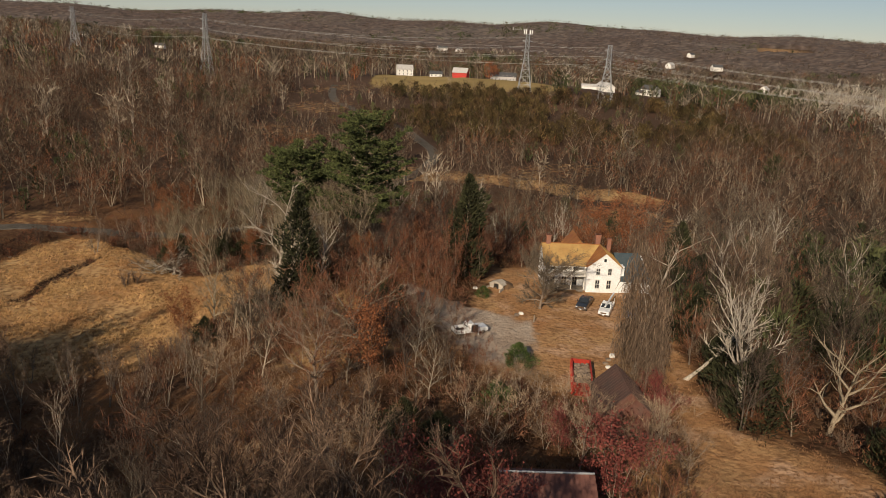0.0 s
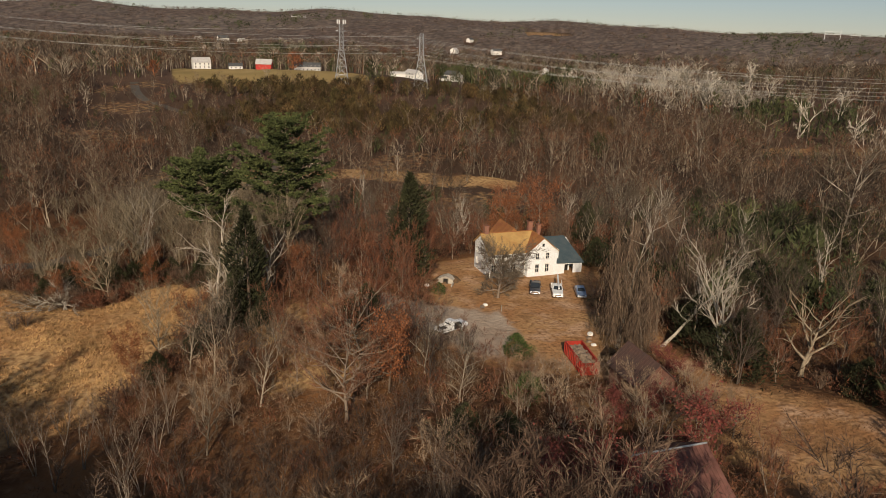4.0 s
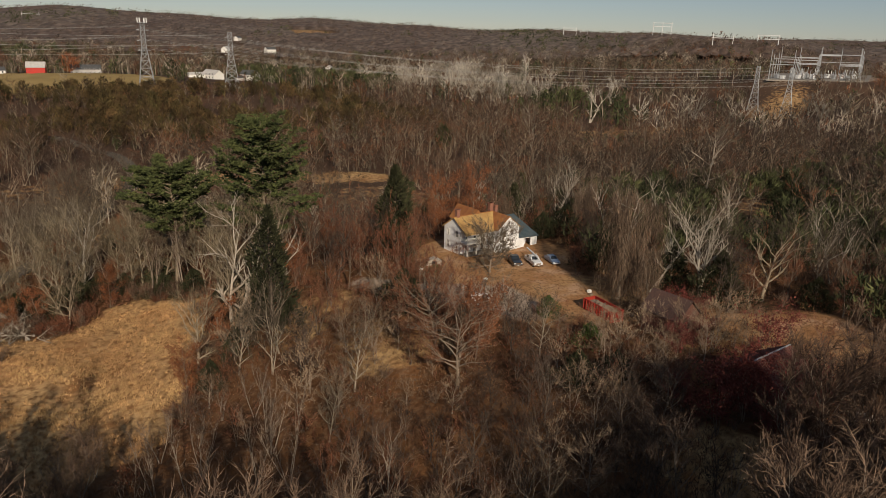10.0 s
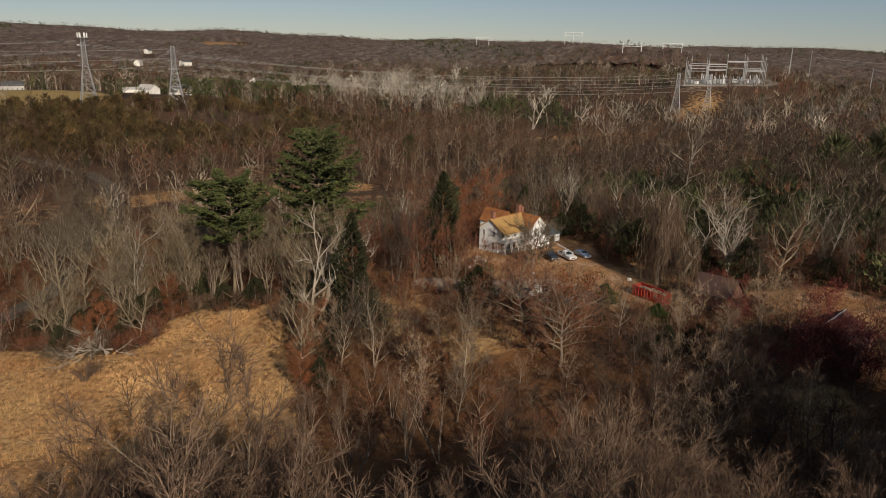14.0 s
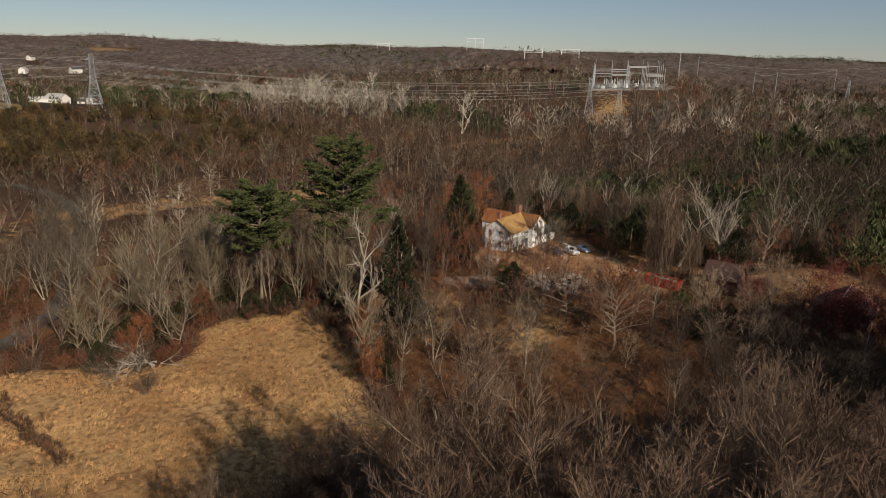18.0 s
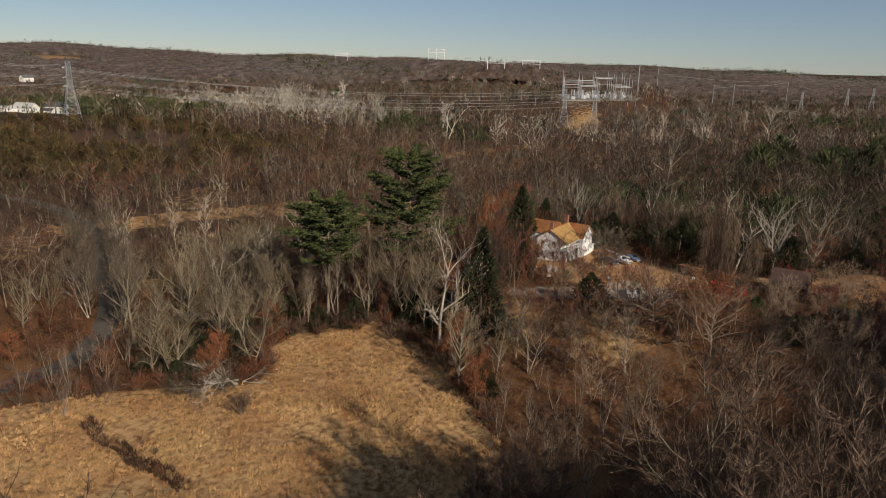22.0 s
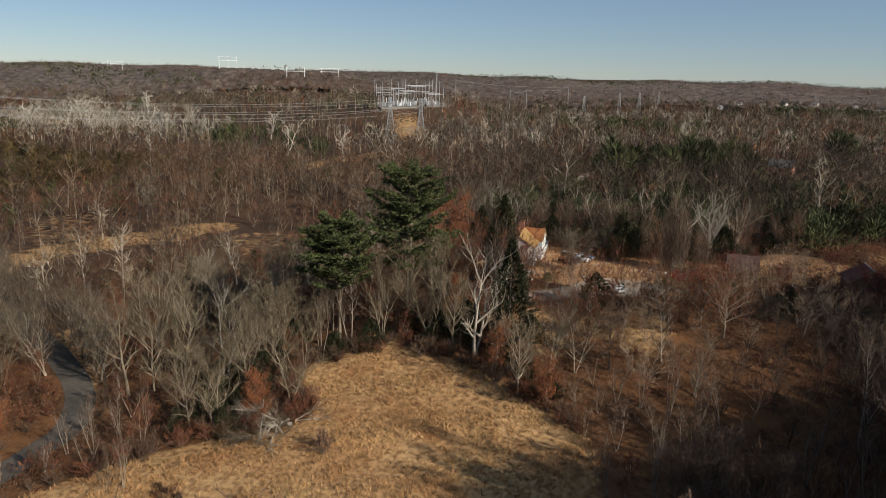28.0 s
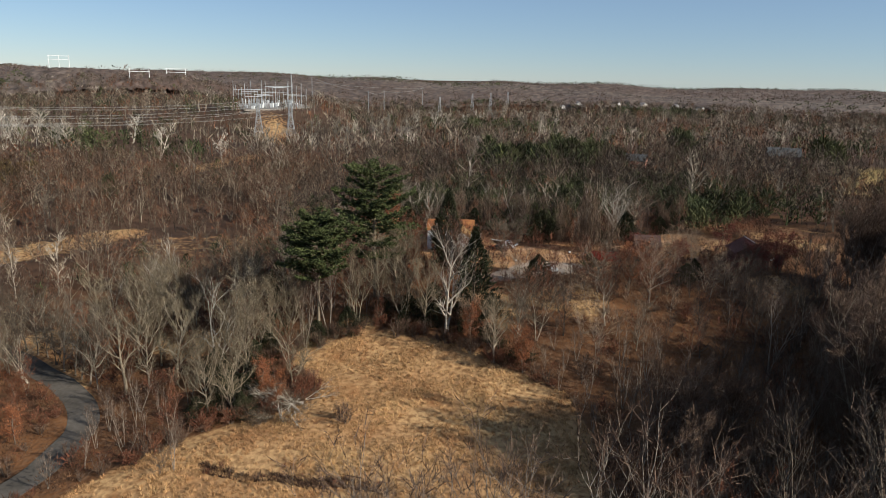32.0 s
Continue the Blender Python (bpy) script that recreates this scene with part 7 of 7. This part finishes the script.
    if rack:
        for x in (-2.5, -1.0):
            part("rack_post", rod((x, 0.9, 1.1), (x, 0.9, 1.9), 0.035), WHITE_STEEL, e)
    if cargo:
        q = random.Random(len(label))
        heap = bmesh.new()
        for _ in range(16):
            bmesh.ops.create_cube(heap, size=1, matrix=pose(q.uniform(-2.5, -1.0), q.uniform(-0.7, 0.7), q.uniform(0.7, 1.15), q.uniform(-20, 20), q.uniform(-20, 20), q.uniform(0, 90)) @ Matrix.Diagonal((q.uniform(0.2, 0.6), q.uniform(0.2, 0.5), q.uniform(0.15, 0.4), 1)))
        load = part("load", heap, cargo, None)
        load.matrix_world = m
        tagged(load, "heap of tools and boxes in the pickup bed", "cargo", kind="stuff")
    return e


ORANGE = mat("orange_plastic", (0.5, 0.12, 0.03), (0.3, 0.1, 0.04), 2.0, rough=0.5, bump=0)
WHITE_CAR, BLACK_CAR, BLUE_CAR = paint("white_car_paint", (0.78, 0.78, 0.76)), paint("black_car_paint", (0.02, 0.022, 0.025)), paint("blue_grey_car_paint", (0.16, 0.22, 0.32))
pickup("pickup_truck", pose(26.9, 117.9, 12.1, 0, 0, 245), BLACK_CAR, "black pickup truck parked on the dry lawn", cargo=ORANGE)
pickup("pickup_truck", pose(30.2, 115.6, 12.1, 0, 0, 247), WHITE_CAR, "white pickup truck with a loaded bed beside the house", cargo=DEBRIS, rack=True)
tagged(part("pipe", rod((28.6, 113.9, 13.95), (31.6, 120.4, 14.05), 0.16, None, 10), WHITE_STEEL, None), "long white pipe carried on the pickup rack", "pipe").location = (0.85, -0.35, 0)
pickup("pickup_truck", pose(6.3, 104.9, 12.1, 0, 0, 22), WHITE_CAR, "white pickup truck with its door open on the gravel drive", open_door=True)
car = new("car")
car.matrix_world = pose(34.3, 114.4, 12.1, 0, 0, 250)
tagged(car, "blue-grey sedan parked in the shadow of a tree", "car")
hull([(2.3, 0.75, 0.35, 0.7, 0.62), (2.15, 0.86, 0.3, 0.8, 0.74), (1.0, 0.9, 0.28, 0.86, 0.92), (-1.4, 0.9, 0.28, 0.86, 0.96), (-2.2, 0.86, 0.32, 0.78, 0.92), (-2.3, 0.78, 0.4, 0.72, 0.8)], BLUE_CAR, "body", car)
top = hull([(1.05, 0.8, 0.88, 0.76, 0.93), (0.3, 0.8, 0.88, 0.62, 1.4), (-0.9, 0.8, 0.88, 0.62, 1.42), (-1.8, 0.78, 0.88, 0.7, 0.96)], BLUE_CAR, "roof", car, bevel=0.04)
part("windscreen", slab((1.0, -0.68, 0.99), (1.0, 0.68, 0.99), (0.36, 0.56, 1.38), (0.36, -0.56, 1.38), 0.02), GLASS, top)
part("rear_window", slab((-1.72, -0.66, 1.02), (-1.72, 0.66, 1.02), (-0.98, 0.56, 1.4), (-0.98, -0.56, 1.4), 0.02), GLASS, top)
for s in (-1, 1):
    part("side_window", slab((0.75, s * 0.812, 0.97), (-1.35, s * 0.812, 0.97), (-0.85, s * 0.68, 1.34), (0.28, s * 0.68, 1.34), 0.02), GLASS, top)
    part("headlight", box((2.12, s * 0.62 - 0.16, 0.55), (2.3, s * 0.62 + 0.16, 0.72), bevel=0.04), LAMP, car)
    part("tail_light", box((-2.32, s * 0.66 - 0.15, 0.62), (-2.24, s * 0.66 + 0.15, 0.8)), RED_LAMP, car)
part("bumper", box((2.2, -0.8, 0.3), (2.38, 0.8, 0.5), bevel=0.05), WHITE_CAR, car, "pale front bumper")
wheels(car, (1.4, -1.4), 0.88, 0.32)

# ---- small things in the yard ----
boat = new("rowing_boat")
boat.matrix_world = pose(16.0, 44.6, ground_at(16, 44.6) + 0.05, 0, 0, -55) @ Matrix.Diagonal((0.75, 0.75, 0.75, 1))
tagged(boat, "old white boat lying in the grass, filled with leaves", "boat")
bm = bmesh.new()
for inner in (0, 1):
    rings = []
    for i in range(11):
        u = i / 10
        x = -2.3 + 4.6 * u
        w = (0.95 * (1 - (2 * u - 0.85) ** 2 * 0.5) if u < 0.5 else 0.95 * math.sqrt(max(0.02, 1 - ((u - 0.45) / 0.56) ** 2))) - 0.06 * inner
        rings.append([bm.verts.new(p) for p in ((x, -w, 0.75), (x, -w * 0.75, 0.2 + 0.05 * inner), (x, 0, 0.0 + 0.06 * inner), (x, w * 0.75, 0.2 + 0.05 * inner), (x, w, 0.75))])
    for a, b in zip(rings, rings[1:]):
        for i in range(4):
            bm.faces.new((a[i], a[i + 1], b[i + 1], b[i]))
    bm.faces.new(rings[0])
part("hull", bm, WHITE_PAINT, boat)
for x in (-1.2, 0.2):
    part("bench", box((x - 0.15, -0.78, 0.5), (x + 0.15, 0.78, 0.54)), PLANK, boat)
part("leaf_fill", box((-2.0, -0.6, 0.12), (1.4, 0.6, 0.35), bevel=0.1), DEBRIS, boat)
post = tagged(part("fence_post", box((17.0, 110.2, 12.0), (17.16, 110.36, 13.2), bevel=0.02), PLANK, None), "short grey wooden post in the lawn", "post")
rr = random.Random(9)
for i, (x, y) in enumerate(((14.5, 112.5), (15.3, 113.2), (26.2, 96.5), (27.0, 97.6), (25.5, 95.3), (8.2, 124.6), (24.0, 85.5), (25.6, 94.0))):
    tagged(part("rubbish_bag", box((x - 0.4, y - 0.3, ground_at(x, y) - 0.05), (x + 0.4, y + 0.35, ground_at(x, y) + rr.uniform(0.3, 0.6)), bevel=0.12), WHITE_PAINT if i % 2 else DEBRIS, None),
           "pale bundle of rubbish lying on the ground", "rubbish", "yard litter")


# ---- power lines and the substation ----
def lattice_tower(name, x, y, h, base, top, label, waist=0.62, turn=0.0, arms=(), aerial=False):
    """A steel lattice tower: four legs, rings and crossed braces, cross-arms."""
    z = ground_at(x, y)
    e = new(name)
    e.matrix_world = pose(x, y, z, 0, 0, turn)
    tagged(e, label, "pylon", "pylons")

    def half(u):
        return (base + (top * 1.25 - base) * u / waist if u < waist else top * 1.25 + (top - top * 1.25) * (u - waist) / (1 - waist)) / 2
    levels = [0, 0.16, 0.3, 0.42, 0.53, 0.62, 0.7, 0.78, 0.86, 0.93, 1.0]
    corners = ((-1, -1), (1, -1), (1, 1), (-1, 1))
    for sx, sy in corners:
        post = Soup()
        post.tube([Vector((sx * half(u), sy * half(u), u * h - 0.3 * (u == 0))) for u in levels], [0.17] * len(levels), 4)
        new("leg", post.mesh("leg", STEEL, False)).parent = e
    for i in range(4):
        (ax, ay), (bx, by) = corners[i], corners[(i + 1) % 4]
        for a, b in zip(levels, levels[1:]):
            part("brace", rod((ax * half(a), ay * half(a), a * h), (bx * half(b), by * half(b), b * h), 0.1, None, 3), STEEL, e)
            part("brace", rod((bx * half(a), by * half(a), a * h), (ax * half(b), ay * half(b), b * h), 0.1, None, 3), STEEL, e)
            part("crossbar", rod((ax * half(b), ay * half(b), b * h), (bx * half(b), by * half(b), b * h), 0.1, None, 3), STEEL, e)
    for u, w in arms:
        for s in (-1, 1):
            bm = bmesh.new()
            rod((0, -half(u), u * h), (s * w, 0, u * h + 0.4), 0.12, bm, 3), rod((0, half(u), u * h), (s * w, 0, u * h + 0.4), 0.12, bm, 3)
            rod((0, 0, u * h + 1.6), (s * w, 0, u * h + 0.4), 0.1, bm, 3)
            part("cross_arm", bm, STEEL, e)
    if aerial:
        for k in range(6):
            w = k * math.pi / 3
            part("aerial_panel", box((math.cos(w) * 2.6 - 0.25, math.sin(w) * 2.6 - 0.25, h + 0.2), (math.cos(w) * 2.6 + 0.25, math.sin(w) * 2.6 + 0.25, h + 3.0)), WHITE_STEEL, e)
        part("platform", prism([(2.7 * math.cos(k * math.pi / 6), 2.7 * math.sin(k * math.pi / 6)) for k in range(12)], "z", h, h + 0.25), STEEL, e)
    return e


lattice_tower("pylon", 61.5, 500, 39, 9.5, 2.2, "tall steel lattice pylon carrying phone aerials at its top", turn=-12, arms=((0.88, 3.6), (0.72, 3.6), (0.57, 3.9)), aerial=True)
lattice_tower("pylon", 117.5, 501, 37, 10.0, 2.4, "tall steel lattice pylon beside the woods", turn=-20, arms=((0.9, 3.4), (0.74, 3.6), (0.6, 3.9)))
lattice_tower("pylon", -170, 556, 46, 8, 2.2, "steel lattice pylon rising out of the wooded hillside", turn=-8, arms=((0.9, 3.6), (0.75, 3.8), (0.62, 4.0)))
lattice_tower("pylon", -330, 690, 40, 8, 2.2, "distant steel lattice pylon on the hill", turn=-8, arms=((0.9, 3.6), (0.75, 3.8)))
lattice_tower("pylon", 487, 334.5, 35, 8.5, 2.4, "pale steel lattice pylon below the substation", turn=25, arms=((0.96, 3.4), (0.8, 3.6), (0.66, 3.8)))
lattice_tower("pylon", 477, 301.5, 36, 8.5, 2.4, "pale steel lattice pylon below the substation", turn=25, arms=((0.96, 3.4), (0.8, 3.6), (0.66, 3.8)))
lattice_tower("radio_mast", 1076, 463.7, 52, 2.0, 0.8, "thin red and white radio mast on the ridge", waist=0.4)


def wire(p, q, sag, r=0.045):
    """One sagging conductor as an unbroken tube."""
    p, q, n = Vector(p), Vector(q), 14
    line = Soup()
    line.tube([p.lerp(q, i / n) - Vector((0, 0, 4 * sag * (i / n) * (1 - i / n))) for i in range(n + 1)], [r] * (n + 1), 3)
    tagged(new("power_line", line.mesh("power_line", WIRE)), "thin sagging power line between pylons", "power line", "power lines")


def top_of(x, y, h, u, side, turn):
    return (x + side * math.cos(radians(turn)), y + side * math.sin(radians(turn)), ground_at(x, y) + h * u)


LINE_1 = [(-330, 690, 40, -8), (-170, 556, 46, -8), (61.5, 500, 39, -12), (487, 334.5, 35, 25)]
LINE_2 = [(-170, 556, 46, -8), (117.5, 501, 37, -20), (477, 301.5, 36, 25)]
for line in (LINE_1, LINE_2):
    for (x0, y0, h0, t0), (x1, y1, h1, t1) in zip(line, line[1:]):
        for u0, u1 in ((0.9, 0.96), (0.75, 0.8), (0.62, 0.66)):
            for s in (-3.5, 3.5):
                wire(top_of(x0, y0, h0, u0, s, t0), top_of(x1, y1, h1, u1, s, t1), 9 if x1 > 300 else 5)


def h_frame(x, y, top, w, turn, label, bars=(0.97, 0.68), depth=24, legs=2):
    """A white H-shaped line structure: poles, cross-beams."""
    e = new("h_frame_tower")
    z = top - depth
    e.matrix_world = pose(x, y, z, 0, 0, turn)
    tagged(e, label, "pylon", "h-frame towers")
    for i in range(legs):
        px = -w / 2 + w * i / (legs - 1)
        part("pole", rod((px, 0, min(0, ground_at(x, y) - z) - 1), (px, 0, depth), 0.62, None, 8, 0.5), WHITE_STEEL, e)
    for u in bars:
        part("cross_beam", rod((-w / 2 - 1.5, 0, u * depth), (w / 2 + 1.5, 0, u * depth), 0.5, None, 6), WHITE_STEEL, e)


for x, y, top, w, turn, bars, legs in ((1347, 1354, 73, 32, -42, (0.86, 0.62), 2), (1117, 900, 82, 33, -52, (0.93, 0.66), 3), (998, 694, 64, 30, -57, (0.7,), 2), (1105, 679, 64, 32, -60, (0.95, 0.7), 2),
                                       (1111, 2447, 85, 22, 20, (0.7,), 2), (966, 3208, 82, 26, 10, (0.7,), 2), (420, 2600, 74, 24, 0, (0.8,), 2), (620, 2300, 72, 24, 8, (0.8,), 2), (250, 2200, 70, 40, 0, (0.8,), 3), (2000, 1900, 70, 26, -45, (0.8,), 2), (330, 2900, 84, 26, 0, (0.8,), 2)):
    h_frame(x, y, top, w, turn, "white H-shaped steel tower on the wooded ridge", bars, legs=legs, depth=24)

GRAVEL_GREY = mat("substation_gravel", (0.26, 0.23, 0.19), (0.2, 0.18, 0.15), 0.1, rough=0.9)
SUB_Z = 21.5
sub = new("substation")
sub.matrix_world = pose(0, 0, SUB_Z)
tagged(sub, "electrical substation with rows of pale steel gantries and transformers", "substation")
part("yard_slab", slab((580, 379, 0.1), (676, 330, 0.1), (815, 386, 0.1), (715, 447, 0.1), 1.2), GRAVEL_GREY, sub)
SUB_A, SUB_B, SUB_C = Vector((586, 380, 0)), Vector((672, 336, 0)), Vector((716, 440, 0))
across, back = SUB_B - SUB_A, SUB_C - SUB_A
rr = random.Random(5)
for j in range(5):
    for i in range(5):
        p = SUB_A + across * (i / 4) + back * (j / 4.5)
        h = rr.choice((18, 22, 27, 27)) + j * 0.6
        part("gantry_post", rod(p, p + Vector((0, 0, h)), 0.38, None, 5, 0.28), STEEL, sub)
    for i in range(4):
        if rr.random() < 0.8:
            p, q = SUB_A + across * (i / 4) + back * (j / 4.5), SUB_A + across * ((i + 1) / 4) + back * (j / 4.5)
            h = rr.choice((13.5, 18, 22))
            part("gantry_beam", rod(p + Vector((0, 0, h)), q + Vector((0, 0, h)), 0.42, None, 4), STEEL, sub)
for i in range(60):
    p = SUB_A + across * rr.uniform(0.02, 0.98) + back * rr.uniform(0.05, 0.95)
    h = rr.uniform(4, 9)
    part("insulator_post", rod(p, p + Vector((0, 0, h)), 0.35, None, 5), STEEL if i % 3 else WHITE_STEEL, sub)
for i in range(12):
    p = SUB_A + across * (0.06 + 0.08 * i) + back * rr.uniform(0.05, 0.4)
    part("transformer", box(p - Vector((2.2, 1.6, 0)), p + Vector((2.2, 1.6, rr.uniform(3, 5))), bevel=0.2), WHITE_STEEL if i % 2 else STEEL, sub)
for x, y, top in ((1008, 411, 57), (900, 300, 38), (955, 285, 38), (1120, 240, 42)):
    tagged(part("utility_pole", rod((x, y, ground_at(x, y) - 1), (x, y, top), 0.5, None, 6, 0.35), STEEL, None), "tall grey utility pole beyond the substation", "pole", "far poles")
for (x0, y0, z0), (x1, y1, z1) in (((1008, 411, 55), (900, 300, 37)), ((900, 300, 37), (955, 285, 37)), ((955, 285, 37), (1120, 240, 41)), ((1008, 411, 48), (1120, 240, 41))):
    wire((x0, y0, z0), (x1, y1, z1), 4, 0.16)
for x, y in ((980, 200), (1040, 150), (1100, 90), (1060, 120)):
    lattice_tower("pylon", x, y, 30, 7, 2, "distant steel lattice pylon above the woods", arms=((0.95, 4), (0.8, 4)))


# ---- far houses ----
def far_house(name, x, y, w, d, h, roof_h, turn, wall_mat, roof_mat, label, category="house", chimney=False, windows=True, lift=0.0):
    e = new(name)
    e.matrix_world = pose(x, y, ground_at(x, y) + lift, 0, 0, turn)
    tagged(e, label, category, "far houses")
    part("wall", prism([(-d / 2, -1.5), (d / 2, -1.5), (d / 2, h), (0, h + roof_h - 0.2), (-d / 2, h)], "x", -w / 2, w / 2), wall_mat, e)
    for s in (-1, 1):
        part("roof_slope", slab((-w / 2 - 0.4, s * (d / 2 + 0.4), h - 0.2), (w / 2 + 0.4, s * (d / 2 + 0.4), h - 0.2), (w / 2 + 0.4, 0, h + roof_h), (-w / 2 - 0.4, 0, h + roof_h), 0.2), roof_mat, e)
    if windows:
        for k in range(max(2, int(w / 3.2))):
            ux = -w / 2 + (k + 0.5) * w / max(2, int(w / 3.2))
            for zz in ((1.0,) if h < 4 else (1.0, 3.8)):
                win = part("window", box((ux - 0.6, -d / 2 - 0.08, zz), (ux + 0.6, -d / 2 - 0.01, zz + 1.5)), WHITE_PAINT, e)
                part("pane", box((ux - 0.48, -d / 2 - 0.11, zz + 0.1), (ux + 0.48, -d / 2 - 0.075, zz + 1.4)), GLASS, win)
    if chimney:
        part("chimney", box((w * 0.2 - 0.5, -0.5, h), (w * 0.2 + 0.5, 0.5, h + roof_h + 1.6)), BRICK, e)
    return e


GREY_ROOF = mat("grey_shingles", (0.1, 0.1, 0.1), (0.07, 0.07, 0.07), 0.5, rough=0.95, spec=0.1)
PALE_ROOF = mat("pale_roof", (0.5, 0.48, 0.45), (0.4, 0.38, 0.35), 0.5, rough=0.8)
RED_BARN = mat("bright_red_barn", (0.5, 0.05, 0.035), (0.4, 0.05, 0.04), 0.3, rough=0.7)
PINK_BRICK = mat("pink_brick", (0.42, 0.2, 0.14), (0.35, 0.17, 0.12), 0.6, rough=0.9)
DARK_BRICK = mat("dark_brick", (0.12, 0.09, 0.085), (0.09, 0.07, 0.065), 0.6, rough=0.9)
far_house("red_barn", 24, 664, 13, 10, 5.0, 4, -15, RED_BARN, PALE_ROOF, "bright red barn with a pale gambrel roof at the field edge", "barn", windows=False)
far_house("white_house", -28, 705, 15, 10, 6, 4, 10, WHITE_PAINT, PALE_ROOF, "white house beside the far field")
far_house("white_house", 2, 712, 12, 8, 3.2, 2.5, 0, WHITE_PAINT, GREY_ROOF, "low white outbuilding beside the far field")
far_house("grey_house", 66, 700, 24, 10, 4.5, 3.5, -8, PALE_ROOF, GREY_ROOF, "long grey house behind bare trees")
far_house("white_house", 140, 600, 15, 10, 4.0, 3.5, -70, WHITE_PAINT, PALE_ROOF, "white one-storey house with a pale gable")
far_house("shed_low", 128, 604, 12, 7, 2.6, 1.5, -10, WHITE_PAINT, PALE_ROOF, "low pale shed beside the white house", "shed", windows=False)
far_house("white_house", 196, 660, 15, 10, 6.2, 3.5, -60, WHITE_PAINT, GREY_ROOF, "white two-storey house with a grey roof")
far_house("garage", 185, 652, 7, 6, 2.8, 2, -60, WHITE_PAINT, GREY_ROOF, "small white garage beside the house", "garage", windows=False)
far_house("house", 300, 720, 17, 10, 5, 3.5, -30, PALE_ROOF, GREY_ROOF, "pale house among pines")
for x, y, w in HOMES[9:]:
    far_house("house", x, y, w, w * 0.6, w * 0.36, w * 0.24, x % 60, WHITE_PAINT, PALE_ROOF if x % 4 else GREY_ROOF, "distant white house with a pale roof in the woods", windows=False)
far_house("brick_house", 297, 26, 13, 9, 6.5, 4, 68, PINK_BRICK, GREY_ROOF, "pink brick house with a white-trimmed gable", chimney=True)
far_house("dark_house", 352, -88, 22, 13, 7, 5.5, 75, DARK_BRICK, GREY_ROOF, "large dark brick house with a grey roof")
far_house("white_shed", 270, 18, 4, 3, 2.5, 1.2, 30, WHITE_PAINT, GREY_ROOF, "small white shed among trees", "shed", windows=False)
